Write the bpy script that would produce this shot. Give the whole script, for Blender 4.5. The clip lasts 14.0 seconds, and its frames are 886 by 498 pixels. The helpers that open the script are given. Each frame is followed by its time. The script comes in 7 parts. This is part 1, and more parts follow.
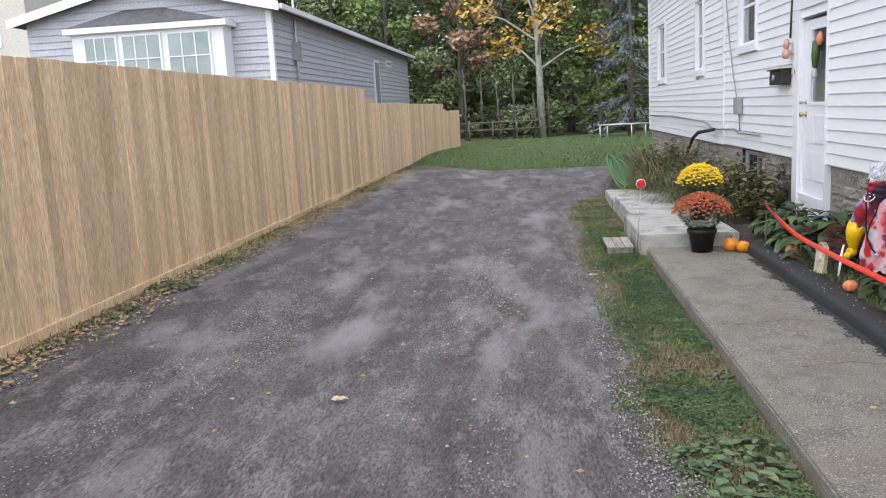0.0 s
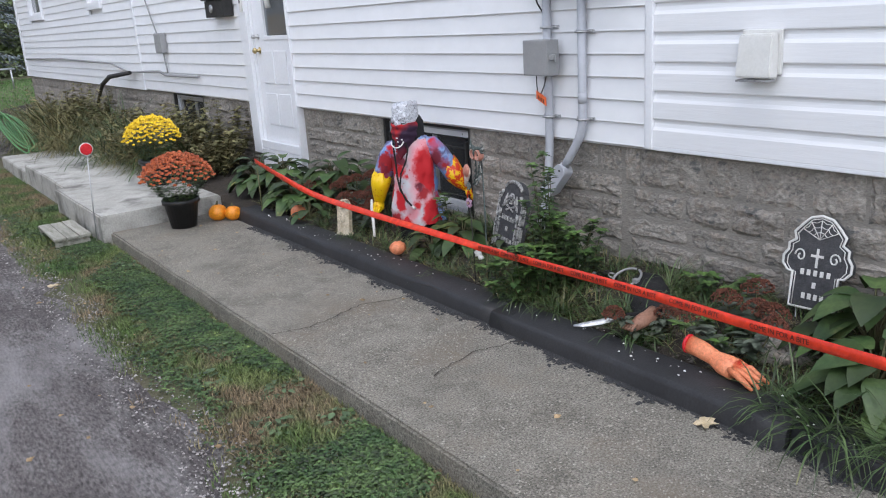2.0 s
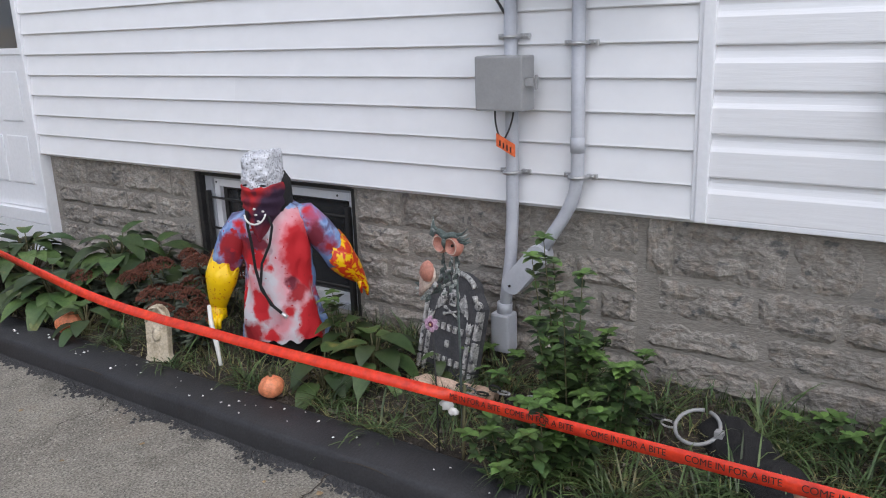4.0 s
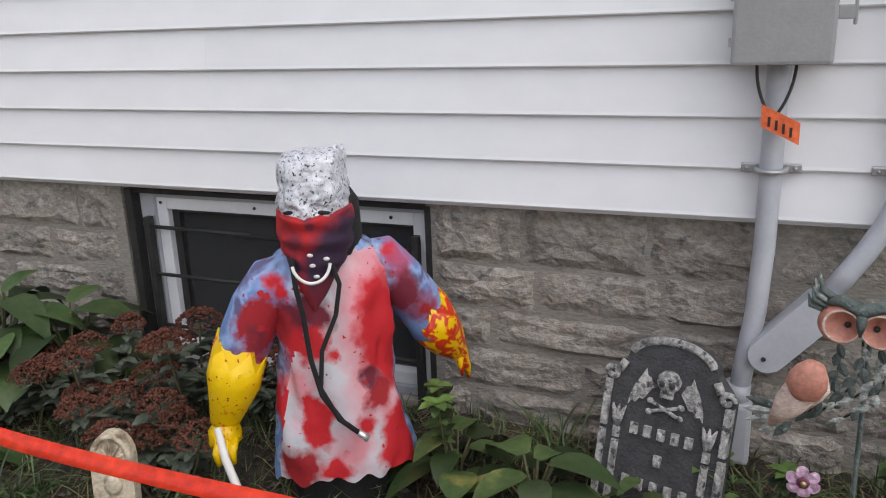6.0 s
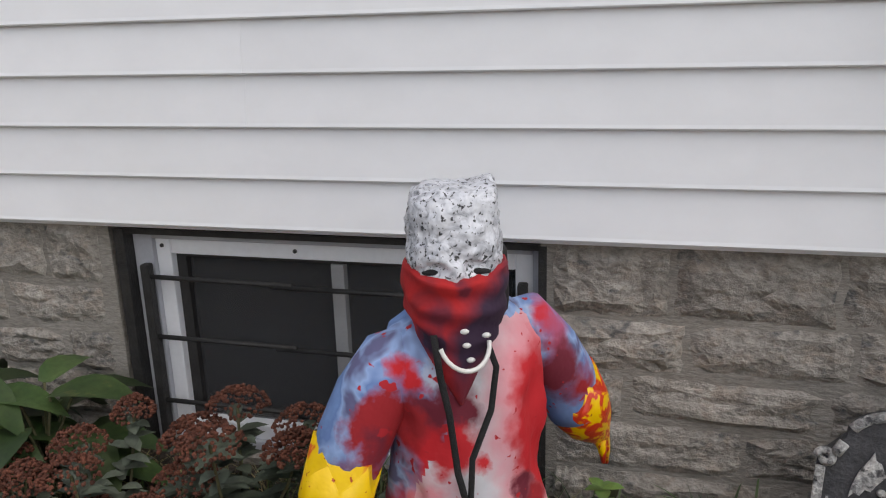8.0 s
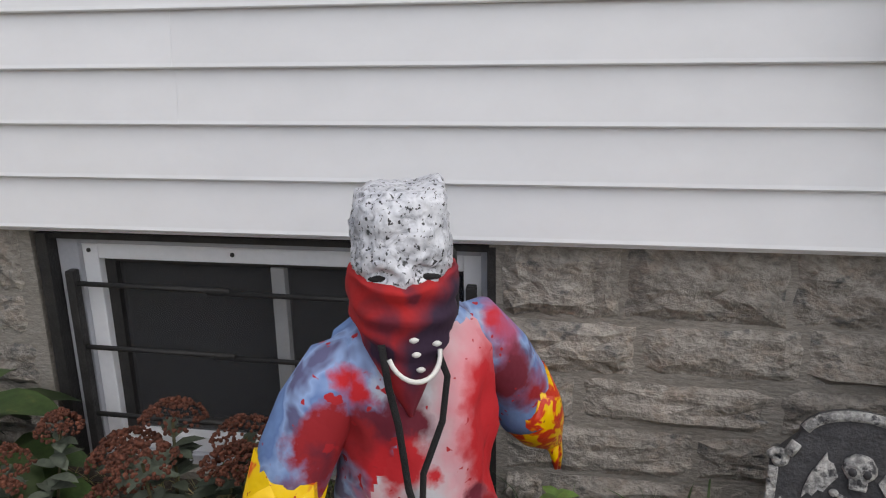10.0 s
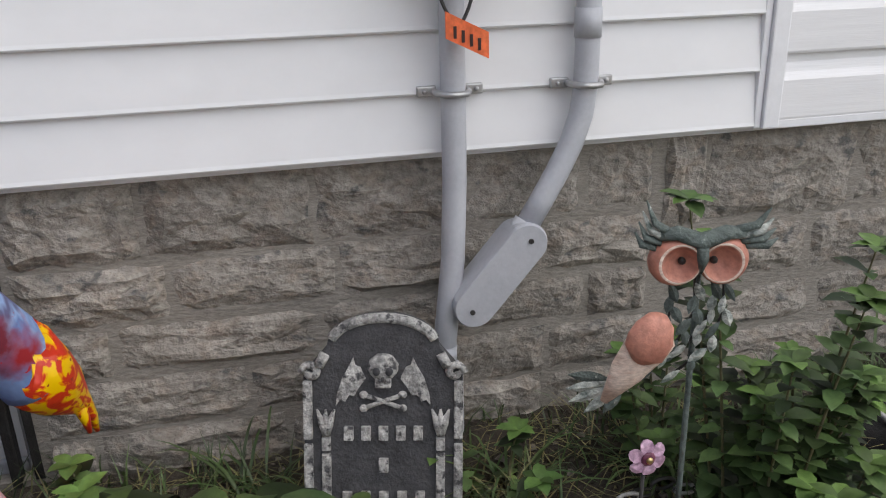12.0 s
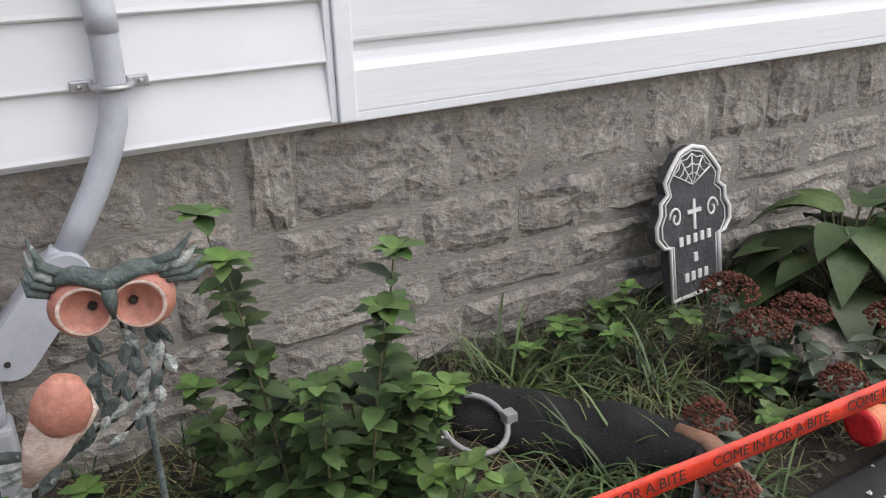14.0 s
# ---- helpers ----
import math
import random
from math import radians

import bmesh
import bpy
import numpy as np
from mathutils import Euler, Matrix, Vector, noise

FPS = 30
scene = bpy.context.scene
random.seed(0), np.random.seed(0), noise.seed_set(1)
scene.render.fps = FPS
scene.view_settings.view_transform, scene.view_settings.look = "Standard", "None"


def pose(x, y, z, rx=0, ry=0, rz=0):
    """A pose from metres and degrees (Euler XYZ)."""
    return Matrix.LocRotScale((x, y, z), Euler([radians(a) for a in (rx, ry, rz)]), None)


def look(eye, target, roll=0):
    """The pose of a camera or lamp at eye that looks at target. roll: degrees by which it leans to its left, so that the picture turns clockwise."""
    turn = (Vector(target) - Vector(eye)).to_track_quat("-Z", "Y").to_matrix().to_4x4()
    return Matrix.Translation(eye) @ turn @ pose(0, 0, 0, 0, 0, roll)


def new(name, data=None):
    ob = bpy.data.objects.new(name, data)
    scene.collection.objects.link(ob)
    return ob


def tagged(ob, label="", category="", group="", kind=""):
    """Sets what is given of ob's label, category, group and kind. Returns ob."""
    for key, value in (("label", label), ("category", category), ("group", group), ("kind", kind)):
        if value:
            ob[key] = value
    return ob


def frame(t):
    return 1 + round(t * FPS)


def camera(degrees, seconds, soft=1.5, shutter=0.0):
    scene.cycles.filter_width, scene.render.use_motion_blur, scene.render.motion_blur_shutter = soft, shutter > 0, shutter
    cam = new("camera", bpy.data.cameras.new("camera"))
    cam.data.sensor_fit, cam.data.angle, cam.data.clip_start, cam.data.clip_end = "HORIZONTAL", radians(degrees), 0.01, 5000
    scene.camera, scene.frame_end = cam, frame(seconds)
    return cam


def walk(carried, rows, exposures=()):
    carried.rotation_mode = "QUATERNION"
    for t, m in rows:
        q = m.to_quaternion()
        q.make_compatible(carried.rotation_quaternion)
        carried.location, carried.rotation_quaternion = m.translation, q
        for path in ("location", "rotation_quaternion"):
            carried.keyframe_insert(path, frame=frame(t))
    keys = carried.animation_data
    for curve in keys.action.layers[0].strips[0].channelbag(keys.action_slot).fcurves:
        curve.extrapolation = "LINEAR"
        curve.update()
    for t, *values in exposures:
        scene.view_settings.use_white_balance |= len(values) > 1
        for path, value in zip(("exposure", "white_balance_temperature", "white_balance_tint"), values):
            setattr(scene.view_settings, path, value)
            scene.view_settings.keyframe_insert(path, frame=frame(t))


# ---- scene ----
cam = camera(57.3, 14.0, soft=1.1)
# ---- camera path ----
PATH = [
    (0, (-3.146, -5.017, 1.662), (-3.388, -3.06, 1.325), -3.1),
    (0.5, (-3.36, -4.543, 1.703), (-3.068, -2.6, 1.333), -4.1),
    (1, (-3.529, -4.064, 1.664), (-2.828, -2.26, 1.159), -3.9),
    (1.5, (-3.523, -3.517, 1.669), (-2.612, -1.819, 1.132), -3.8),
    (2, (-3.541, -2.983, 1.641), (-2.438, -1.41, 1.083), -3.7),
    (2.5, (-3.45, -2.41, 1.641), (-2.179, -0.974, 1.074), -3.4),
    (3, (-3.287, -1.869, 1.661), (-1.882, -0.548, 1.13), -3.0),
    (5.5, (-2.311, 0.388, 1.373), (-0.58, 1.206, 0.796), -1.7),
    (6, (-2.142, 0.75, 1.375), (-0.369, 1.49, 0.819), -2.1),
    (6.5, (-1.967, 1.019, 1.361), (-0.165, 1.726, 0.856), -1.8),
    (7, (-1.822, 1.191, 1.356), (0.008, 1.845, 0.884), -1.8),
    (7.5, (-1.778, 1.42, 1.339), (0.074, 1.951, 0.803), -1.8),
    (8, (-1.8, 1.464, 1.347), (0.059, 1.958, 0.799), -1.7),
    (10.5, (-1.726, 1.494, 1.341), (0.164, 1.828, 0.776), -1.1),
    (11, (-1.729, 1.417, 1.366), (0.167, 1.718, 0.808), -1.1),
    (11.5, (-1.716, 1.281, 1.312), (0.202, 1.197, 0.753), -1.4),
    (12, (-1.662, 1.152, 1.271), (0.162, 0.737, 0.564), -1.6),
    (12.5, (-1.661, 1.11, 1.251), (0.143, 0.705, 0.49), -1.9),
    (13, (-1.693, 0.977, 1.257), (0.106, 0.585, 0.474), -2.1),
    (13.5, (-1.68, 0.83, 1.235), (0.074, 0.266, 0.457), -1.4),
    (14, (-1.648, 0.676, 1.245), (-0.029, -0.231, 0.499), -1.7),
]
walk(cam, [(t, look(eye, target, roll)) for t, eye, target, roll in PATH],
     exposures=[(0.0, 0.42, 6450, 10), (1.5, 0.36, 6200, 9), (3.2, 0.2, 6300, 10), (5.5, 0.24, 6700, 10), (7.5, 0.04, 6900, 9), (11.0, 0.03, 6900, 9), (11.5, 0.0, 6900, 9), (12.2, 0.3, 6900, 9), (14.0, 0.5, 6850, 10)])

# ---- overcast daylight ----
world = bpy.data.worlds.new("overcast_sky")
scene.world = world
world.use_nodes = True
wn, wl = world.node_tree.nodes, world.node_tree.links
sky = wn.new("ShaderNodeTexSky")
sky.sky_type, sky.sun_disc = "NISHITA", False
sky.sun_elevation, sky.sun_rotation = radians(70), radians(200)
sky.air_density, sky.dust_density = 1.0, 2.0
grey = wn.new("ShaderNodeHueSaturation")
grey.inputs["Saturation"].default_value = 0.6
wl.new(sky.outputs[0], grey.inputs["Color"])
wl.new(grey.outputs[0], wn["Background"].inputs["Color"])
wn["Background"].inputs["Strength"].default_value = 0.2
sun = new("sun", bpy.data.lights.new("sun", "SUN"))
sun.data.energy, sun.data.angle, sun.data.color = 2.6, radians(140), (1.0, 0.98, 0.97)
sun.matrix_world = look((-2.0, -6, 3.5), (0, 0, 0))


# ---- materials ----
def surf(name, a, b, scale=6.0, rough=0.75, bump=0.3, fine=70.0, stain=None, stain_scale=1.2, stain_at=(0.55, 0.7),
         stretch=(1, 1, 1), vary=0.0, metal=0.0, island=0.0, bump_dist=0.01, third=None, grain=0.22):
    """Two-scale surface colour with relief, laid out in world metres."""
    m = bpy.data.materials.new(name)
    m.use_nodes = True
    n, l = m.node_tree.nodes, m.node_tree.links
    p = n["Principled BSDF"]
    geo = n.new("ShaderNodeNewGeometry")
    mp = n.new("ShaderNodeMapping")
    mp.inputs["Scale"].default_value = stretch
    l.new(geo.outputs["Position"], mp.inputs["Vector"])

    def tex(s, detail=6.0):
        t = n.new("ShaderNodeTexNoise")
        t.inputs["Scale"].default_value, t.inputs["Detail"].default_value, t.inputs["Roughness"].default_value = s, detail, 0.62
        l.new(mp.outputs[0], t.inputs["Vector"])
        return t

    def ramp(src, lo, hi, ca, cb):
        r = n.new("ShaderNodeValToRGB")
        r.color_ramp.elements[0].position, r.color_ramp.elements[1].position = lo, hi
        r.color_ramp.elements[0].color, r.color_ramp.elements[1].color = (*ca, 1), (*cb, 1)
        l.new(src, r.inputs[0])
        return r

    def mix(kind, fac, x, y):
        k = n.new("ShaderNodeMix")
        k.data_type, k.blend_type = "RGBA", kind
        if isinstance(fac, float):
            k.inputs[0].default_value = fac
        else:
            l.new(fac, k.inputs[0])
        l.new(x, k.inputs[6])
        l.new(y, k.inputs[7])
        return k.outputs[2]

    big, small = tex(scale), tex(fine, 4.0)
    col = ramp(big.outputs[0], 0.35, 0.65, a, b).outputs[0]
    if third:
        t3 = tex(scale * 2.7)
        r3 = ramp(t3.outputs[0], 0.5, 0.62, (0, 0, 0), (1, 1, 1))
        c3 = n.new("ShaderNodeRGB")
        c3.outputs[0].default_value = (*third, 1)
        col = mix("MIX", r3.outputs[0], col, c3.outputs[0])
    col = mix("MULTIPLY", 1.0, col, ramp(small.outputs[0], 0.3, 0.7, (1 - grain * 1.25,) * 3, (1 + grain * 0.8,) * 3).outputs[0])
    if stain:
        st = ramp(tex(stain_scale).outputs[0], stain_at[0], stain_at[1], (0, 0, 0), (1, 1, 1))
        sc = n.new("ShaderNodeRGB")
        sc.outputs[0].default_value = (*stain, 1)
        col = mix("MIX", st.outputs[0], col, sc.outputs[0])
    for amount, node, socket in ((vary, "ShaderNodeObjectInfo", "Random"), (island, "ShaderNodeNewGeometry", "Random Per Island")):
        if amount:
            src = n.new(node)
            r = ramp(src.outputs[socket], 0.0, 1.0, (1 - amount,) * 3, (1 + amount,) * 3)
            col = mix("MULTIPLY", 1.0, col, r.outputs[0])
    l.new(col, p.inputs["Base Color"])
    p.inputs["Roughness"].default_value, p.inputs["Metallic"].default_value = rough, metal
    if bump:
        b1 = n.new("ShaderNodeBump")
        b1.inputs["Strength"].default_value, b1.inputs["Distance"].default_value = bump, bump_dist
        add = n.new("ShaderNodeMath")
        l.new(big.outputs[0], add.inputs[0])
        l.new(small.outputs[0], add.inputs[1])
        l.new(add.outputs[0], b1.inputs["Height"])
        l.new(b1.outputs[0], p.inputs["Normal"])
    return m


def glassy(name, tint=(0.5, 0.52, 0.54), rough=0.03):
    m = bpy.data.materials.new(name)
    m.use_nodes = True
    p = m.node_tree.nodes["Principled BSDF"]
    p.inputs["Base Color"].default_value, p.inputs["Roughness"].default_value = (*tint, 1), rough
    p.inputs["Transmission Weight"].default_value = 0.9
    p.inputs["IOR"].default_value = 1.45
    return m


SIDING = surf("white_vinyl", (0.76, 0.76, 0.78), (0.80, 0.80, 0.82), 0.7, 0.45, 0.03, 9, stain=(0.72, 0.72, 0.71), stain_scale=0.5, stain_at=(0.6, 0.95), vary=0.02, stretch=(1, 0.6, 1), grain=0.025)
EMBOSS = surf("white_woodgrain_vinyl", (0.77, 0.77, 0.79), (0.81, 0.81, 0.83), 0.7, 0.45, 0.12, 45, vary=0.015, stretch=(1, 0.12, 2), grain=0.02)
TRIM = surf("white_trim", (0.76, 0.77, 0.80), (0.80, 0.80, 0.83), 3, 0.4, 0.05, 40, grain=0.03)
STONE = surf("rockfaced_stone", (0.24, 0.218, 0.193), (0.365, 0.333, 0.298), 8, 0.92, 1.0, 46, stain=(0.13, 0.127, 0.124), stain_scale=15.0, stain_at=(0.59, 0.67), third=(0.305, 0.262, 0.223), vary=0.14, bump_dist=0.016, stretch=(1, 0.85, 1.2), grain=0.32)
MORTAR = surf("mortar", (0.24, 0.218, 0.192), (0.295, 0.271, 0.242), 6, 0.95, 0.7, 90, stain=(0.185, 0.172, 0.156), stain_scale=3.4, stretch=(1, 0.5, 1.6), bump_dist=0.008, grain=0.2)
CONCRETE = surf("worn_concrete", (0.185, 0.171, 0.144), (0.31, 0.289, 0.248), 3.4, 0.9, 1.0, 110, third=(0.28, 0.26, 0.222), stain=(0.185, 0.155, 0.118), stain_scale=1.7, stain_at=(0.52, 0.7), bump_dist=0.01, grain=0.62)
AGGREGATE = surf("washed_aggregate", (0.19, 0.172, 0.145), (0.35, 0.325, 0.285), 30, 0.85, 0.2, 120, island=0.45)
SLAB = surf("pale_concrete", (0.34, 0.33, 0.3), (0.5, 0.49, 0.46), 3.2, 0.9, 0.5, 80, stain=(0.16, 0.155, 0.14), stain_scale=2.6, stain_at=(0.52, 0.66), bump_dist=0.006)
GRAVEL = surf("gravel_drive", (0.082, 0.071, 0.07), (0.15, 0.136, 0.135), 1.9, 0.85, 1.0, 55, third=(0.185, 0.173, 0.172), stain=(0.25, 0.24, 0.243), stain_scale=0.95, stain_at=(0.52, 0.68), grain=0.6, stretch=(1.4, 0.45, 1), bump_dist=0.015)
PEBBLE = surf("gravel_stone", (0.12, 0.11, 0.106), (0.34, 0.322, 0.316), 9, 0.85, 0.3, 90, island=0.65)
EARTH = surf("lawn_soil", (0.08, 0.10, 0.04), (0.125, 0.11, 0.07), 2.6, 0.95, 0.8, 60, stain=(0.13, 0.1, 0.07), stain_scale=0.9, bump_dist=0.02)
LAWN = surf("grass_blades", (0.06, 0.125, 0.03), (0.15, 0.185, 0.06), 2.2, 0.7, 0.0, 40, stain=(0.2, 0.15, 0.09), stain_scale=1.9, stain_at=(0.46, 0.58), island=0.6)
LAWNFAR = surf("far_grass_blades", (0.09, 0.19, 0.05), (0.13, 0.23, 0.065), 1.0, 0.7, 0.0, 40, island=0.3)
LEAFLITTER = surf("fallen_leaf", (0.24, 0.16, 0.085), (0.42, 0.31, 0.18), 20, 0.8, 0.2, island=0.4)
SOIL = surf("bed_mulch", (0.035, 0.028, 0.022), (0.07, 0.055, 0.042), 9, 0.95, 1.0, 60, bump_dist=0.02)
RUBBER = surf("black_edging_plastic", (0.018, 0.018, 0.02), (0.03, 0.03, 0.033), 4, 0.6, 0.25, 90, stain=(0.07, 0.065, 0.06), stain_scale=3.5, stain_at=(0.62, 0.78))
FENCE = surf("stained_fence_wood", (0.73, 0.505, 0.29), (0.86, 0.64, 0.41), 3.0, 0.75, 0.35, 35, stain=(0.6, 0.37, 0.2), stain_scale=2.5, stain_at=(0.6, 0.75), stretch=(3, 3, 0.3), vary=0.2, grain=0.34)
# Near-black colour that carries the shade of the unlit rooms.
ROOM_SHADE = surf("painted_room_shade", (0.04, 0.04, 0.043), (0.06, 0.06, 0.062), 3, 0.8, 0.0)
IRON = surf("black_iron", (0.016, 0.015, 0.015), (0.03, 0.028, 0.027), 20, 0.55, 0.4, 120)
GREYPVC = surf("grey_conduit", (0.40, 0.41, 0.45), (0.47, 0.48, 0.52), 6, 0.45, 0.08, 90, grain=0.04)
GREYBOX = surf("grey_steel_box", (0.27, 0.27, 0.275), (0.32, 0.32, 0.325), 5, 0.45, 0.08, 90, grain=0.04)
STEEL = surf("zinc_steel", (0.42, 0.42, 0.43), (0.55, 0.55, 0.56), 30, 0.4, 0.1, 90, metal=0.8, grain=0.04)
BRASS = surf("brass", (0.5, 0.38, 0.17), (0.6, 0.47, 0.25), 30, 0.3, 0.0, metal=0.9)
GLASS = glassy("window_glass")
SCREENGLASS = glassy("screened_glass", (0.3, 0.3, 0.31), 0.12)
SCREENGLASS.node_tree.nodes["Principled BSDF"].inputs["IOR"].default_value = 1.2
PLASTICWHITE = surf("offwhite_plastic", (0.66, 0.65, 0.62), (0.72, 0.71, 0.69), 6, 0.5, 0.05, grain=0.04)


# ---- mesh helpers ----
def part(name, bm, material, parent=None, label="", smooth=False):
    me = bpy.data.meshes.new(name)
    bm.normal_update()
    bm.to_mesh(me)
    bm.free()
    for mt in (material if isinstance(material, (list, tuple)) else [material]):
        me.materials.append(mt)
    if smooth:
        for f in me.polygons:
            f.use_smooth = True
    ob = new(name, me)
    ob.parent = parent
    if label:
        ob["label"] = label
    return ob


def thing(name, label, category, group="", at=(0, 0, 0), kind=""):
    ob = new(name)
    ob.location = at
    ob.empty_display_size = 0.05
    return tagged(ob, label, category, group, kind)


def box(bm, x0, x1, y0, y1, z0, z1, bevel=0.0, mi=0):
    v = [bm.verts.new((x, y, z)) for x in (x0, x1) for y in (y0, y1) for z in (z0, z1)]
    fs = [bm.faces.new([v[i] for i in q]) for q in ((0, 1, 3, 2), (4, 6, 7, 5), (0, 4, 5, 1), (2, 3, 7, 6), (0, 2, 6, 4), (1, 5, 7, 3))]
    for f in fs:
        f.material_index = mi
    if bevel:
        es = list({e for f in fs for e in f.edges})
        bmesh.ops.bevel(bm, geom=es, offset=bevel, segments=2, affect="EDGES", profile=0.6)
    return fs


def boxes(name, lims, material, parent=None, bevel=0.0, label=""):
    bm = bmesh.new()
    for q in lims:
        box(bm, *q, bevel=bevel)
    return part(name, bm, material, parent, label)


def tube(bm, pts, rad, n=10, mi=0, cap=True, flat=1.0):
    pts = [Vector(p) for p in pts]
    rads = rad if isinstance(rad, (list, tuple)) else [rad] * len(pts)
    rings, prev = [], None
    for i, p in enumerate(pts):
        d = (pts[min(i + 1, len(pts) - 1)] - pts[max(i - 1, 0)]).normalized()
        if prev is None:
            prev = d.orthogonal().normalized()
        prev = (prev - d * prev.dot(d)).normalized()
        side = d.cross(prev)
        rings.append([bm.verts.new(p + (prev * math.cos(a) + side * math.sin(a) * flat) * rads[i]) for a in [2 * math.pi * k / n for k in range(n)]])
    for r, s in zip(rings, rings[1:]):
        for k in range(n):
            f = bm.faces.new((r[k], r[(k + 1) % n], s[(k + 1) % n], s[k]))
            f.material_index, f.smooth = mi, True
    if cap:
        for r in (rings[0][::-1], rings[-1]):
            bm.faces.new(r).material_index = mi
    return rings


def lathe(bm, prof, centre=(0, 0, 0), n=16, mi=0, axis="z"):
    """prof: rows of radius, height along the axis."""
    rings = []
    c = Vector(centre)
    for r, h in prof:
        ring = []
        for k in range(n):
            a = 2 * math.pi * k / n
            u, w = r * math.cos(a), r * math.sin(a)
            off = (u, w, h) if axis == "z" else ((h, u, w) if axis == "x" else (w, h, u))
            ring.append(bm.verts.new(c + Vector(off)))
        rings.append(ring)
    for r, s in zip(rings, rings[1:]):
        for k in range(n):
            f = bm.faces.new((r[k], r[(k + 1) % n], s[(k + 1) % n], s[k]))
            f.material_index, f.smooth = mi, True
    bm.faces.new(rings[0][::-1]).material_index = mi
    bm.faces.new(rings[-1]).material_index = mi


def blob(bm, c, r, rough=0.0, seg=10, mi=0, seed=0.0):
    v0 = len(bm.verts)
    res = bmesh.ops.create_uvsphere(bm, u_segments=seg, v_segments=max(5, seg * 2 // 3), radius=1.0)
    for v in res["verts"]:
        k = 1 + rough * noise.noise(v.co * 2.3 + Vector((seed, seed * 1.7, 0)))
        v.co = Vector(c) + Vector((v.co.x * r[0], v.co.y * r[1], v.co.z * r[2])) * k
        for f in v.link_faces:
            f.material_index, f.smooth = mi, True


def smoothstep(a, b, x):
    t = max(0.0, min(1.0, (x - a) / (b - a)))
    return t * t * (3 - 2 * t)


def ground_z(x, y):
    z = -0.12 + 0.3 * smoothstep(-4.3, -6.9, x) * (1 - 0.9 * smoothstep(22, 34, y))
    z += 0.06 * smoothstep(17.5, 22, y) * smoothstep(40, 30, y)
    z += 0.02 * noise.noise(Vector((x * 0.6, y * 0.6, 0)))
    return z


# ---- ground, driveway ----
def axis_steps(near0, near1, step, far):
    out = [near0]
    while out[-1] < near1:
        out.append(out[-1] + step)
    s = step
    while out[-1] < far:
        s *= 1.5
        out.append(out[-1] + s)
    s = step
    while out[0] > -far:
        s *= 1.5
        out.insert(0, out[0] - s)
    return out


def sheet(name, xs, ys, zf, material, keep=None):
    verts, faces, idx = [], [], {}
    for i, x in enumerate(xs):
        for j, y in enumerate(ys):
            idx[i, j] = len(verts)
            verts.append((x, y, zf(x, y)))
    for i in range(len(xs) - 1):
        for j in range(len(ys) - 1):
            if keep is None or keep((xs[i] + xs[i + 1]) / 2, (ys[j] + ys[j + 1]) / 2):
                faces.append((idx[i, j], idx[i + 1, j], idx[i + 1, j + 1], idx[i, j + 1]))
    me = bpy.data.meshes.new(name)
    me.from_pydata(verts, [], faces)
    me.materials.append(material)
    for f in me.polygons:
        f.use_smooth = True
    return new(name, me)


ground = tagged(sheet("ground", axis_steps(-12, 2, 0.3, 600), axis_steps(-12, 45, 0.4, 600), ground_z, EARTH),
                "mown green lawn and bare soil", "ground", kind="structure")


def drive_edges(y):
    right = -2.6 + 0.12 * noise.noise(Vector((0.0, y * 1.1, 3.0))) + 0.09 * noise.noise(Vector((2.0, y * 4.0, 3.0))) + 0.5 * smoothstep(-0.5, -4, y) * 0.6
    if y > 8.5:
        right += 1.5 * smoothstep(8.5, 14, y)
    left = -6.58 + 0.1 * noise.noise(Vector((5.0, y * 4.0, 3.0))) + 0.15 * noise.noise(Vector((9.0, y * 0.9, 1.0)))
    if y > 15:
        left += 0.8 * smoothstep(15, 18, y)
    return left, right


def driveway():
    bm = bmesh.new()
    rows = []
    ys = [-14 + 0.2 * k for k in range(163)]
    n = 44
    for y in ys:
        lo, hi = drive_edges(y)
        row = []
        for k in range(n + 1):
            u = k / n
            x = lo + (hi - lo) * u
            lift = 0.022 * smoothstep(0, 0.09, u) * smoothstep(0, 0.09, 1 - u) * smoothstep(0, 0.5, 18.4 - y) - 0.012
            rut = -0.012 * (math.exp(-((u - 0.3) / 0.08) ** 2) + math.exp(-((u - 0.72) / 0.08) ** 2))
            yy = y + (0.25 * noise.noise(Vector((x, 0, 5))) if y > 18 else 0)
            row.append(bm.verts.new((x, yy, ground_z(x, yy) + lift + rut + 0.012 + 0.008 * noise.noise(Vector((x * 3, y * 3, 0))))))
        rows.append(row)
    for r, s in zip(rows, rows[1:]):
        for k in range(n):
            bm.faces.new((r[k], r[k + 1], s[k + 1], s[k]))
    return tagged(part("driveway", bm, GRAVEL, smooth=True), "worn grey-brown gravel driveway with pale ruts", "driveway", kind="structure")


driveway()

# ---- concrete walk ----
walkway = thing("walkway", "weathered grey concrete walkway beside the garden bed", "walkway", kind="structure")


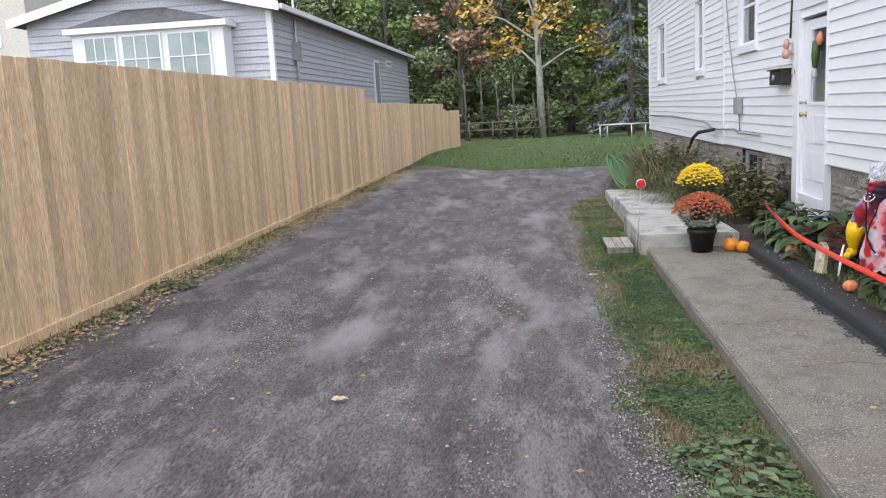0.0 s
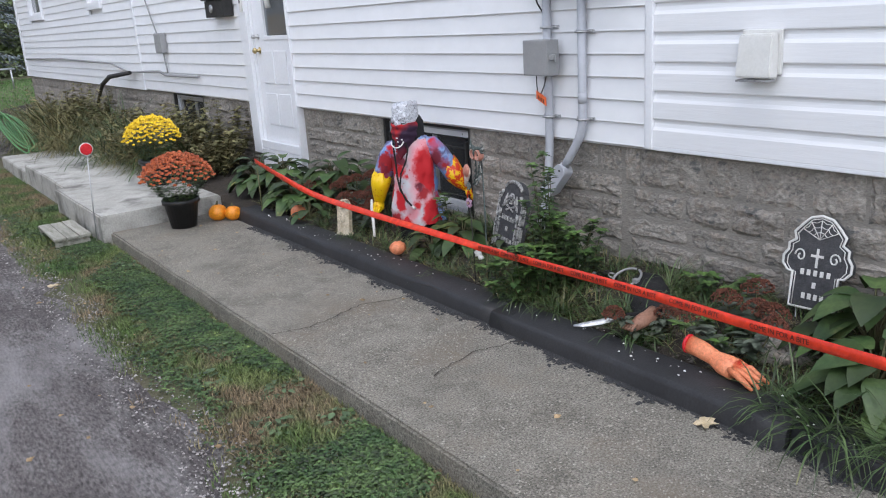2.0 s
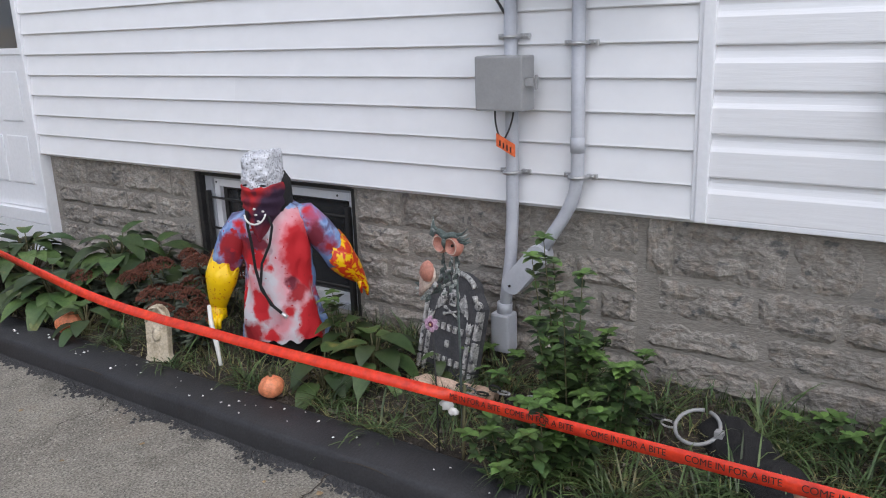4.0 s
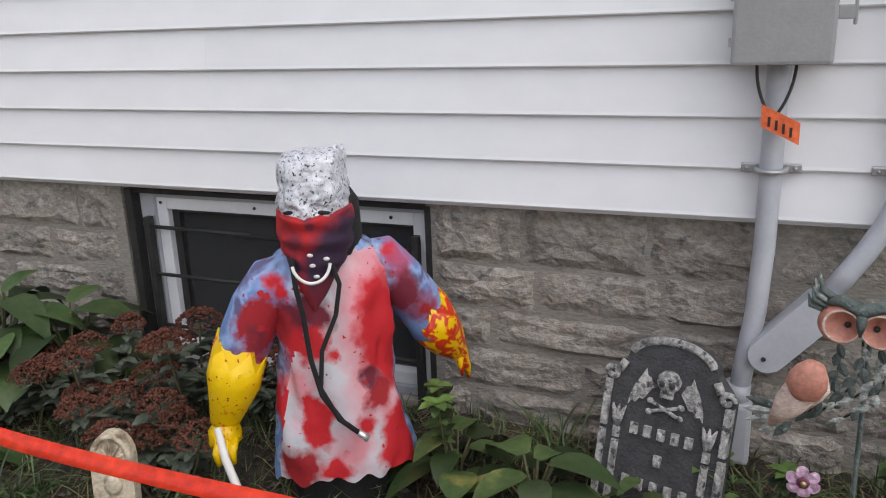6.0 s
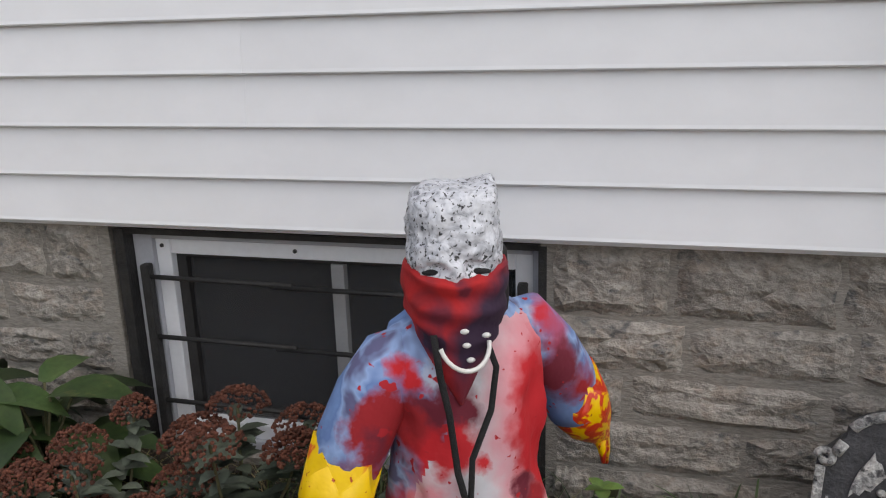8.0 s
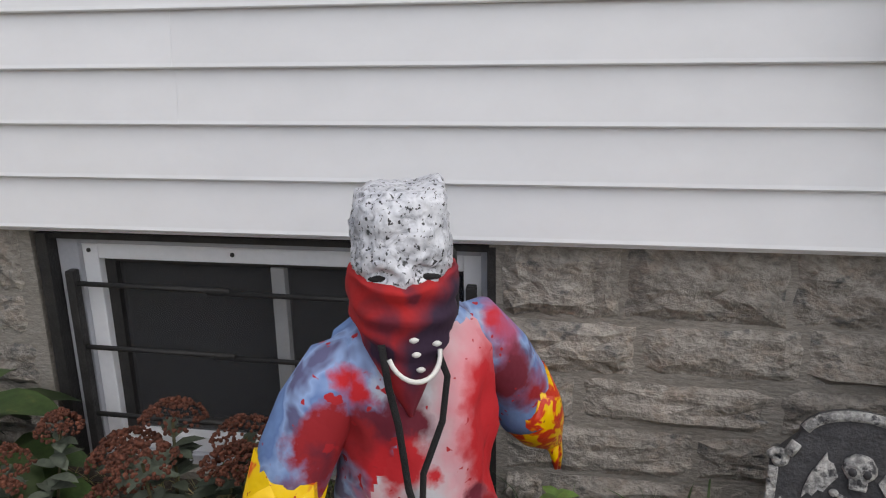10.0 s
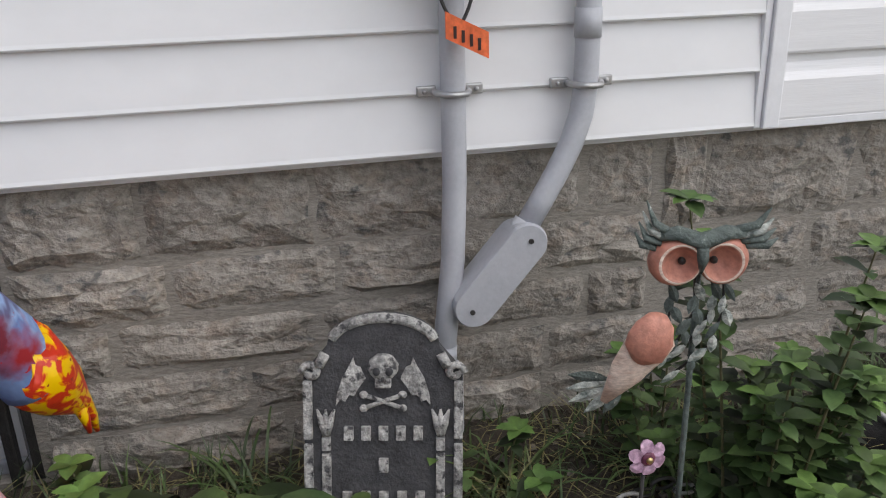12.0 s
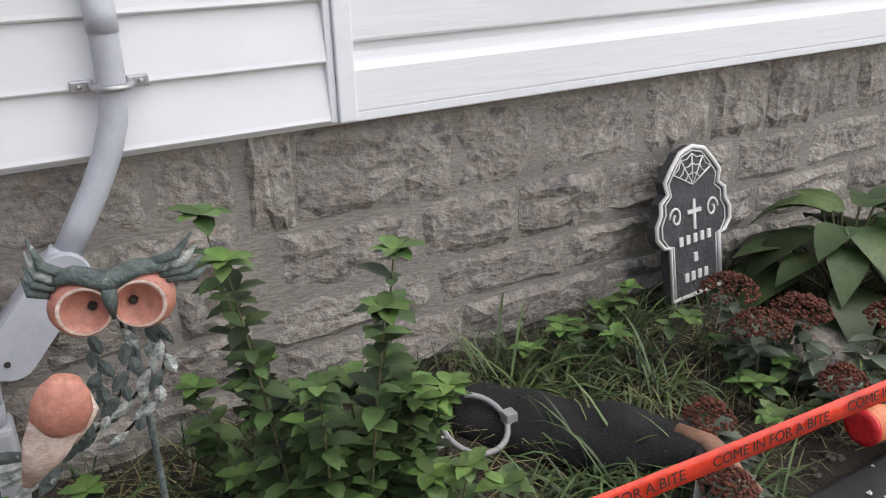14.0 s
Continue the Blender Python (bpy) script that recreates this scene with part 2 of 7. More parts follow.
def slab(name, x0, x1, y0, y1, z0, z1, material, label="", step=0.25):
    """A cast slab with a slightly uneven worn edge."""
    bm = bmesh.new()
    box(bm, x0, x1, y0, y1, z0, z1)
    k = max(2, int((y1 - y0) / step))
    bmesh.ops.subdivide_edges(bm, edges=[e for e in bm.edges if abs((e.verts[0].co - e.verts[1].co).y) > 0.5 * (y1 - y0)], cuts=k, use_grid_fill=True)
    bm.normal_update()
    top = [e for e in bm.edges if all(v.co.z > z1 - 1e-4 for v in e.verts) and any(abs(f.normal.z) < 0.5 for f in e.link_faces)]
    bmesh.ops.bevel(bm, geom=top, offset=0.012, segments=2, affect="EDGES")
    for v in bm.verts:
        q = v.co * 2.1
        v.co += Vector((0.012 * noise.noise(q), 0, 0.006 * noise.noise(q + Vector((9, 0, 0)))))
    return part(name, bm, material, walkway, label)


slab("slab", -1.96, -0.97, -3.6, 4.24, -0.3, 0.0, CONCRETE)
slab("slab", -1.96, -0.97, -8.0, -3.606, -0.3, 0.0, CONCRETE)
slab("slab", -2.03, -0.95, 4.25, 6.05, -0.3, 0.15, SLAB, "pale flaking raised slab")
slab("slab", -1.93, -0.9, 6.06, 8.4, -0.3, 0.135, SLAB, "pale flaking raised slab")
slab("slab", -1.95, -0.95, 8.41, 10.2, -0.3, 0.05, SLAB)


def crack(pts, w=0.004):
    bm = bmesh.new()
    rnd = random.Random(len(pts))
    for (xa, ya), (xb, yb) in zip(pts, pts[1:]):
        n = 8
        d = Vector((xb - xa, yb - ya, 0)).normalized()
        s = Vector((-d.y, d.x, 0))
        prev = None
        for k in range(n + 1):
            c = Vector((xa + (xb - xa) * k / n, ya + (yb - ya) * k / n, 0.0075)) + s * rnd.uniform(-0.012, 0.012)
            q = (bm.verts.new(c - s * w * rnd.uniform(0.3, 1)), bm.verts.new(c + s * w * rnd.uniform(0.3, 1)))
            if prev:
                bm.faces.new((prev[0], q[0], q[1], prev[1]))
            prev = q
    part("crack", bm, SOIL, walkway, "dark hairline crack")


crack([(-0.99, 1.0), (-1.15, 0.97), (-1.33, 1.04), (-1.55, 0.98), (-1.74, 0.93), (-1.94, 0.99)], 0.005)
crack([(-1.0, -0.05), (-1.3, 0.02), (-1.6, -0.06)], 0.004)
crack([(-1.0, 2.3), (-1.12, 2.22), (-1.3, 2.26)], 0.003)

# ---- house ----
C, ZS = 0.127, 0.85
OPEN = [(4.40, 5.32, 0.40, 2.50), (7.25, 8.35, 2.30, 3.6), (11.0, 11.85, 2.08, 3.5), (15.6, 16.95, 2.05, 3.5)]


def runs(y0, y1, z0, z1):
    """The stretches of a course left between the openings."""
    segs = [(y0, y1)]
    for a, b, c, d in OPEN:
        if z1 > c + 0.02 and z0 < d - 0.02:
            nxt = []
            for s, e in segs:
                if b <= s or a >= e:
                    nxt.append((s, e))
                else:
                    if a > s:
                        nxt.append((s, a))
                    if b < e:
                        nxt.append((b, e))
            segs = nxt
    return segs


wall_west = thing("wall_west", "white vinyl clapboard house wall over a stone foundation", "house wall", kind="structure")
cuts = [(a, b, c, d) for a, b, c, d in OPEN]


def backing():
    bm = bmesh.new()
    y = -8.0
    for a, b, c, d in cuts:
        box(bm, 0.035, 0.22, y, a, ZS - 0.02, 5.4)
        box(bm, 0.035, 0.22, a, b, ZS - 0.02 if c > ZS else c, c) if c > ZS else None
        box(bm, 0.035, 0.22, a, b, d, 5.4)
        y = b
    box(bm, 0.035, 0.22, y, 18.6, ZS - 0.02, 5.4)
    return part("sheathing", bm, TRIM, wall_west)


backing()


def clap(y0, y1, z, c, dutch=False):
    """One siding course: lower lip proud, upper edge tucked in."""
    bm = bmesh.new()
    if dutch:
        prof = [(0.02, z), (-0.014, z), (-0.016, z + 0.006), (-0.015, z + 0.6 * c), (-0.006, z + 0.72 * c), (0.0, z + 0.86 * c), (0.001, z + c + 0.004), (0.02, z + c + 0.004)]
    else:
        prof = [(0.02, z), (-0.014, z), (-0.017, z + 0.004), (-0.015, z + 0.012), (0.001, z + c + 0.004), (0.02, z + c + 0.004)]
    cols = [[bm.verts.new((x, y, q)) for x, q in prof] for y in (y0, y1)]
    for k in range(len(prof)):
        j = (k + 1) % len(prof)
        bm.faces.new((cols[0][k], cols[0][j], cols[1][j], cols[1][k]))
    bm.faces.new(cols[0])
    bm.faces.new(cols[1][::-1])
    return part("clapboard", bm, EMBOSS if dutch else SIDING, wall_west)


rng = random.Random(4)
for i in range(35):
    z = ZS + i * C
    joints = [rng.uniform(5.6, 9.0)] if i not in (2, 3) else [2.42]
    for s, e in runs(0.03, 9.33, z, z + C):
        inner = [j for j in joints if s + 0.4 < j < e - 0.4]
        for a, b in zip([s] + inner, inner + [e]):
            clap(a + 0.0002, b - 0.0002, z, C)
    for s, e in runs(9.43, 18.5, z - 0.02, z + C):
        clap(s, e, z - 0.02, C)
for i in range(29):
    clap(-8.0, -0.03, ZS + 0.012 + i * 0.1525, 0.1525, dutch=True)


def post_trim(name, y0, y1, z0, z1, x=-0.026):
    return boxes(name, [(x, 0.034, y0, y1, z0, z1)], TRIM, wall_west, bevel=0.004)


post_trim("corner_trim", -0.03, 0.012, ZS - 0.004, 5.4)
post_trim("corner_trim", 0.013, 0.03, ZS - 0.004, 5.4, -0.016)
post_trim("corner_trim", 9.33, 9.43, ZS - 0.02, 5.4)
post_trim("corner_trim", 18.5, 18.64, ZS - 0.02, 5.4)
boxes("starter_strip", [(-0.016, 0.02, -8.0, -0.03, ZS - 0.005, ZS + 0.012)], TRIM, wall_west)

# foundation with rock-faced blocks
BASE_WIN = [(1.715, 2.90, 0.16), (7.15, 8.30, 0.22)]


def foundation():
    bm = bmesh.new()
    y = -8.0
    for a, b, c in BASE_WIN:
        box(bm, 0.0465, 0.35, y, a, -0.6, ZS - 0.02)
        box(bm, 0.0465, 0.35, a, b, -0.6, c)
        y = b
    box(bm, 0.0465, 0.35, y, 18.6, -0.6, ZS - 0.02)
    return part("foundation_mortar", bm, MORTAR, wall_west)


foundation()
boxes("end_wall", [(0.22, 8.0, -8.0, -7.8, -0.6, 5.4)], SIDING, wall_west)
boxes("end_wall", [(0.22, 8.0, 18.4, 18.6, -0.6, 5.4)], SIDING, wall_west)
boxes("back_wall", [(8.0, 8.2, -8.0, 18.6, -0.6, 5.4)], SIDING, wall_west)
# Ceiling and floor are coloured near-black for the shade indoors.
ceiling = tagged(boxes("ceiling", [(0.22, 8.0, -7.8, 18.4, 2.9, 3.0)], ROOM_SHADE), "ceiling inside the house, room shade put into its colour", "ceiling", kind="structure")
floor = tagged(boxes("floor", [(0.36, 8.0, -7.8, 18.4, 0.84, 0.9)], ROOM_SHADE), "floor inside the house, room shade put into its colour", "floor", kind="structure")


def house_roof():
    bm = bmesh.new()
    for s in (0, 1):
        xe, xr = (-0.45, 4.1) if s == 0 else (8.65, 4.1)
        v = [bm.verts.new(p) for p in ((xe, -8.4, 5.3), (xe, 19.0, 5.3), (xr, 19.0, 7.6), (xr, -8.4, 7.6), (xe, -8.4, 5.45), (xe, 19.0, 5.45), (xr, 19.0, 7.75), (xr, -8.4, 7.75))]
        for q in ((0, 1, 2, 3), (7, 6, 5, 4), (0, 4, 5, 1), (2, 6, 7, 3), (1, 5, 6, 2), (0, 3, 7, 4)):
            bm.faces.new([v[i] for i in q])
    bmesh.ops.recalc_face_normals(bm, faces=bm.faces)
    return tagged(part("roof", bm, GREYBOX), "grey shingle house roof", "roof", kind="structure")


house_roof()

# ---- more materials ----
def dyed(name, stops, scale=5.0, rough=0.8, warp=1.5, splash=None, splash_scale=22.0, blots=(), ragged=0.05, splash_at=0.63, relief=0.35):
    """Cloth or rubber dyed in blotches: noise through a stepped ramp, with small splashes on top."""
    m = bpy.data.materials.new(name)
    m.use_nodes = True
    n, l = m.node_tree.nodes, m.node_tree.links
    p = n["Principled BSDF"]
    geo = n.new("ShaderNodeNewGeometry")
    t = n.new("ShaderNodeTexNoise")
    t.inputs["Scale"].default_value, t.inputs["Detail"].default_value, t.inputs["Distortion"].default_value = scale, 3.0, warp
    l.new(geo.outputs["Position"], t.inputs["Vector"])
    r = n.new("ShaderNodeValToRGB")
    els = r.color_ramp.elements
    while len(els) < len(stops):
        els.new(0.5)
    for e, (pos, col) in zip(els, stops):
        e.position, e.color = pos, (*col, 1)
    l.new(t.outputs[0], r.inputs[0])
    out = r.outputs[0]
    if blots:
        tc = n.new("ShaderNodeTexCoord")
        jag = n.new("ShaderNodeTexNoise")
        jag.inputs["Scale"].default_value, jag.inputs["Detail"].default_value = 16.0, 5.0
        l.new(tc.outputs["Object"], jag.inputs["Vector"])
        shift = n.new("ShaderNodeVectorMath")
        shift.operation = "MULTIPLY_ADD"
        l.new(jag.outputs["Color"], shift.inputs[0])
        shift.inputs[1].default_value = (ragged * 2, ragged * 2, ragged * 2)
        l.new(tc.outputs["Object"], shift.inputs[2])
        flat = n.new("ShaderNodeVectorMath")
        flat.operation = "MULTIPLY"
        l.new(shift.outputs[0], flat.inputs[0])
        flat.inputs[1].default_value = (1, 0.25, 0.8)
    for bx, bz, rad, soft, col in blots:
        d = n.new("ShaderNodeVectorMath")
        d.operation = "DISTANCE"
        l.new(flat.outputs[0], d.inputs[0])
        d.inputs[1].default_value = (bx + ragged, -0.03, (bz + ragged) * 0.8)
        mr = n.new("ShaderNodeMapRange")
        l.new(d.outputs["Value"], mr.inputs[0])
        mr.inputs[1].default_value, mr.inputs[2].default_value, mr.inputs[3].default_value, mr.inputs[4].default_value = rad * (1 - soft), rad, 1.0, 0.0
        kb = n.new("ShaderNodeMix")
        kb.data_type = "RGBA"
        l.new(mr.outputs[0], kb.inputs[0])
        l.new(out, kb.inputs[6])
        kb.inputs[7].default_value = (*col, 1)
        out = kb.outputs[2]
    if splash:
        t2 = n.new("ShaderNodeTexNoise")
        t2.inputs["Scale"].default_value, t2.inputs["Detail"].default_value = splash_scale, 2.0
        l.new(geo.outputs["Position"], t2.inputs["Vector"])
        r2 = n.new("ShaderNodeValToRGB")
        r2.color_ramp.elements[0].position, r2.color_ramp.elements[1].position = splash_at, splash_at + 0.025
        l.new(t2.outputs[0], r2.inputs[0])
        k = n.new("ShaderNodeMix")
        k.data_type = "RGBA"
        l.new(r2.outputs[0], k.inputs[0])
        l.new(out, k.inputs[6])
        k.inputs[7].default_value = (*splash, 1)
        out = k.outputs[2]
    l.new(out, p.inputs["Base Color"])
    p.inputs["Roughness"].default_value = rough
    wv = n.new("ShaderNodeTexNoise")
    wv.inputs["Scale"].default_value = 30
    b = n.new("ShaderNodeBump")
    b.inputs["Strength"].default_value, b.inputs["Distance"].default_value = relief, 0.01
    l.new(geo.outputs["Position"], wv.inputs["Vector"])
    l.new(wv.outputs[0], b.inputs["Height"])
    l.new(b.outputs[0], p.inputs["Normal"])
    return m


def leafmat(name, a, b, rough=0.5, island=0.35, stain=None):
    m = surf(name, a, b, 6, rough, 0.0, 60, island=island, stain=stain, stain_scale=4, stain_at=(0.62, 0.75))
    p = m.node_tree.nodes["Principled BSDF"]
    p.inputs["Subsurface Weight"].default_value = 0.0
    return m


YOUNGLEAF = leafmat("young_shrub_leaf", (0.06, 0.122, 0.028), (0.105, 0.18, 0.042), 0.55, 0.5)
WEEDLEAF = leafmat("weed_leaf", (0.06, 0.105, 0.045), (0.12, 0.17, 0.08), 0.65, 0.5, stain=(0.15, 0.2, 0.08))
HOSTA = leafmat("hosta_leaf", (0.029, 0.064, 0.018), (0.072, 0.112, 0.033), 0.52, 0.65, stain=(0.28, 0.24, 0.07))
VINE = leafmat("shrub_leaf", (0.03, 0.066, 0.02), (0.082, 0.128, 0.04), 0.55, 0.8, stain=(0.19, 0.25, 0.07))
GREYLEAF = leafmat("sedum_leaf", (0.075, 0.095, 0.065), (0.13, 0.15, 0.115), 0.6, 0.3)
RUST = surf("dried_sedum_head", (0.085, 0.026, 0.015), (0.14, 0.046, 0.026), 30, 0.9, 0.6, 140, island=0.4)
STRAP = leafmat("strap_grass", (0.034, 0.07, 0.02), (0.085, 0.12, 0.04), 0.5, 0.6, stain=(0.3, 0.25, 0.13))
DRYGRASS = leafmat("dry_weeds", (0.15, 0.15, 0.06), (0.25, 0.21, 0.1), 0.8, 0.4, stain=(0.26, 0.19, 0.1))
STEM = surf("stems", (0.08, 0.09, 0.035), (0.13, 0.11, 0.06), 20, 0.8, 0.1)
BARK = surf("bark", (0.10, 0.085, 0.07), (0.2, 0.175, 0.15), 5, 0.95, 0.8, 40, stretch=(1, 1, 0.3), bump_dist=0.03)
PALEBARK = surf("pale_bark", (0.3, 0.28, 0.24), (0.45, 0.42, 0.37), 5, 0.9, 0.5, 40)
TREEGREEN = leafmat("tree_leaf_green", (0.14, 0.21, 0.07), (0.24, 0.31, 0.11), 0.6, 0.5)
TREEDARK = leafmat("tree_leaf_dark", (0.15, 0.195, 0.09), (0.23, 0.28, 0.135), 0.6, 0.5)
TREEGOLD = leafmat("tree_leaf_gold", (0.48, 0.3, 0.05), (0.65, 0.44, 0.09), 0.6, 0.4, stain=(0.22, 0.22, 0.06))
TREEBROWN = leafmat("tree_leaf_brown", (0.36, 0.23, 0.15), (0.48, 0.33, 0.22), 0.6, 0.4)
SPRUCE = leafmat("spruce_needles", (0.09, 0.115, 0.12), (0.18, 0.21, 0.23), 0.7, 0.45)
YELLOWMUM = surf("yellow_mum_petals", (0.8, 0.52, 0.01), (0.85, 0.62, 0.03), 30, 0.6, 0.3, 120, island=0.15)
ORANGEMUM = surf("rust_mum_petals", (0.33, 0.065, 0.022), (0.46, 0.12, 0.04), 30, 0.6, 0.3, 120, island=0.3)
POT = surf("black_plastic_pot", (0.014, 0.014, 0.015), (0.022, 0.022, 0.023), 10, 0.45, 0.05)
PUMPKIN = surf("pumpkin_skin", (0.78, 0.24, 0.015), (0.85, 0.33, 0.02), 10, 0.4, 0.1, 60)
RED = surf("red_reflector", (0.6, 0.02, 0.03), (0.7, 0.03, 0.04), 20, 0.25, 0.0)
FLAGORANGE = surf("orange_tag", (0.75, 0.13, 0.04), (0.85, 0.18, 0.06), 20, 0.5, 0.1)
TAPE = surf("red_plastic_tape", (0.6, 0.03, 0.012), (0.76, 0.055, 0.018), 9, 0.32, 0.3, 30)
INK = surf("dark_print", (0.03, 0.012, 0.01), (0.04, 0.015, 0.012), 20, 0.6, 0.0)
GRAVE = surf("charcoal_foam", (0.045, 0.045, 0.05), (0.075, 0.075, 0.08), 25, 0.85, 0.8, 120, bump_dist=0.006)
GRAVEWHITE = surf("drybrushed_white", (0.2, 0.2, 0.2), (0.62, 0.61, 0.59), 42, 0.85, 0.8, 120, stain=(0.06, 0.06, 0.065), stain_scale=48, stain_at=(0.53, 0.63))
BEIGE = surf("beige_foam", (0.5, 0.42, 0.3), (0.68, 0.6, 0.47), 20, 0.85, 0.5, 90, stain=(0.2, 0.15, 0.1), stain_scale=14)
TERRA = surf("terracotta_paint", (0.42, 0.165, 0.12), (0.52, 0.235, 0.175), 14, 0.5, 0.2, 90)
TERRAWHITE = surf("whitewashed_clay", (0.55, 0.4, 0.33), (0.75, 0.63, 0.55), 40, 0.6, 0.3, 120, stretch=(1, 1, 3))
VERDI = surf("verdigris_metal", (0.03, 0.045, 0.042), (0.12, 0.15, 0.14), 25, 0.6, 0.6, 120, stain=(0.4, 0.42, 0.4), stain_scale=60, stain_at=(0.66, 0.74))
FLESH = surf("orange_rubber", (0.72, 0.22, 0.10), (0.82, 0.30, 0.15), 12, 0.45, 0.3, 80, stain=(0.6, 0.03, 0.02), stain_scale=9, stain_at=(0.62, 0.72))
PALEFLESH = surf("pale_rubber", (0.55, 0.3, 0.2), (0.65, 0.4, 0.29), 12, 0.5, 0.2, 80)
BLACKCLOTH = surf("black_cloth", (0.009, 0.009, 0.01), (0.018, 0.017, 0.018), 14, 0.95, 0.5, 150)
HOSE = surf("green_hose", (0.08, 0.2, 0.07), (0.12, 0.27, 0.11), 20, 0.4, 0.1)
CHROME = surf("silver_plastic", (0.6, 0.6, 0.6), (0.75, 0.75, 0.76), 20, 0.3, 0.2, metal=0.7)
GREYSIDE = surf("grey_vinyl", (0.45, 0.45, 0.50), (0.52, 0.52, 0.57), 2, 0.5, 0.05, 30, vary=0.04)
SHINGLE = surf("dark_shingle", (0.08, 0.08, 0.09), (0.13, 0.13, 0.14), 6, 0.9, 0.6, 60)
PANE = surf("pale_curtained_glass", (0.25, 0.31, 0.31), (0.36, 0.42, 0.42), 1.5, 0.12, 0.0)
FOIL = dyed("painted_foil_mask", [(0.26, (0.1, 0.105, 0.11)), (0.36, (0.38, 0.39, 0.43)), (0.5, (0.6, 0.61, 0.66)), (0.8, (0.74, 0.75, 0.79))], 30, 0.32, 2.6, splash=(0.04, 0.04, 0.045), splash_scale=135, splash_at=0.61, relief=1.0)
DYE_RED, DYE_DEEP, DYE_MAROON, DYE_PINK, DYE_PLUM, DYE_WHITISH = (0.52, 0.012, 0.02), (0.3, 0.01, 0.016), (0.15, 0.012, 0.028), (0.66, 0.26, 0.3), (0.03, 0.012, 0.035), (0.62, 0.62, 0.66)
BANDANA = dyed("bandana_cloth", [(0.3, (0.2, 0.012, 0.02)), (0.45, (0.42, 0.012, 0.014)), (0.7, (0.5, 0.016, 0.018))], 9, 0.85, 0.5, ragged=0.03,
               blots=((0.0, 0.84, 0.09, 0.5, DYE_PLUM), (-0.03, 0.79, 0.075, 0.55, DYE_PLUM), (0.05, 0.87, 0.085, 0.45, DYE_PLUM), (-0.1, 0.88, 0.03, 0.6, DYE_MAROON), (-0.11, 0.82, 0.035, 0.4, DYE_PLUM), (-0.02, 0.73, 0.06, 0.5, DYE_MAROON), (-0.06, 0.93, 0.02, 0.5, DYE_MAROON)))
TIEDYE = dyed("dyed_sleeve", [(0.32, (0.17, 0.29, 0.55)), (0.47, (0.12, 0.2, 0.42)), (0.54, (0.25, 0.36, 0.6)), (0.62, (0.1, 0.1, 0.2))], 9.0, 0.85, 0.4, splash=(0.4, 0.012, 0.02), splash_scale=30, splash_at=0.66, ragged=0.07,
              blots=((-0.1, 0.76, 0.045, 0.6, DYE_WHITISH), (-0.155, 0.76, 0.045, 0.3, DYE_RED), (-0.13, 0.66, 0.075, 0.3, DYE_MAROON), (-0.2, 0.65, 0.085, 0.25, DYE_DEEP), (-0.22, 0.62, 0.05, 0.4, DYE_MAROON), (-0.27, 0.54, 0.07, 0.3, DYE_MAROON), (-0.21, 0.52, 0.06, 0.3, DYE_DEEP),
                     (0.125, 0.84, 0.05, 0.5, DYE_WHITISH), (0.17, 0.83, 0.06, 0.35, DYE_RED), (0.2, 0.77, 0.075, 0.5, (0.4, 0.06, 0.12)), (0.2, 0.69, 0.08, 0.35, DYE_MAROON), (0.27, 0.64, 0.06, 0.4, DYE_DEEP), (0.08, 0.79, 0.035, 0.4, DYE_RED), (0.12, 0.4, 0.09, 0.3, DYE_RED), (-0.14, 0.42, 0.09, 0.3, DYE_RED), (-0.11, 0.58, 0.07, 0.45, DYE_RED), (-0.12, 0.5, 0.06, 0.6, DYE_PINK), (-0.07, 0.7, 0.06, 0.5, DYE_MAROON)))
APRON = dyed("stained_apron", [(0.3, (0.6, 0.42, 0.47)), (0.42, (0.5, 0.49, 0.53)), (0.8, (0.6, 0.59, 0.62))], 4.2, 0.75, 0.8, splash=(0.42, 0.01, 0.015), splash_scale=44, splash_at=0.67, ragged=0.055,
             blots=((0.1, 0.76, 0.125, 0.7, DYE_PINK), (0.1, 0.64, 0.15, 0.6, DYE_PINK), (0.1, 0.48, 0.112, 0.6, DYE_PINK), (0.02, 0.3, 0.075, 0.7, DYE_PINK), (-0.12, 0.5, 0.0625, 0.6, DYE_PINK),
                    (0.12, 0.71, 0.075, 0.45, DYE_RED), (0.125, 0.64, 0.0938, 0.35, DYE_RED), (0.12, 0.57, 0.075, 0.4, DYE_RED), (0.16, 0.51, 0.075, 0.35, DYE_RED), (0.1, 0.44, 0.05, 0.4, DYE_DEEP), (0.08, 0.5, 0.0375, 0.4, DYE_MAROON),
                    (0.16, 0.34, 0.0688, 0.4, DYE_RED), (0.17, 0.27, 0.0875, 0.35, DYE_RED), (0.06, 0.36, 0.0375, 0.5, DYE_RED), (-0.08, 0.44, 0.0438, 0.4, DYE_RED), (-0.075, 0.39, 0.0525, 0.35, DYE_RED), (-0.07, 0.34, 0.0438, 0.4, DYE_RED),
                    (-0.13, 0.24, 0.075, 0.35, DYE_DEEP), (-0.03, 0.24, 0.05, 0.4, DYE_RED), (-0.07, 0.68, 0.0625, 0.4, DYE_MAROON), (-0.075, 0.61, 0.0562, 0.35, DYE_RED), (-0.02, 0.57, 0.025, 0.4, DYE_RED)))
YELLOWGLOVE = dyed("yellow_rubber", [(0.0, (0.85, 0.58, 0.0)), (0.62, (0.8, 0.5, 0.0)), (0.68, (0.62, 0.09, 0.01)), (1.0, (0.6, 0.06, 0.01))], 13, 0.4, splash=(0.4, 0.04, 0.01), splash_scale=70, splash_at=0.66)
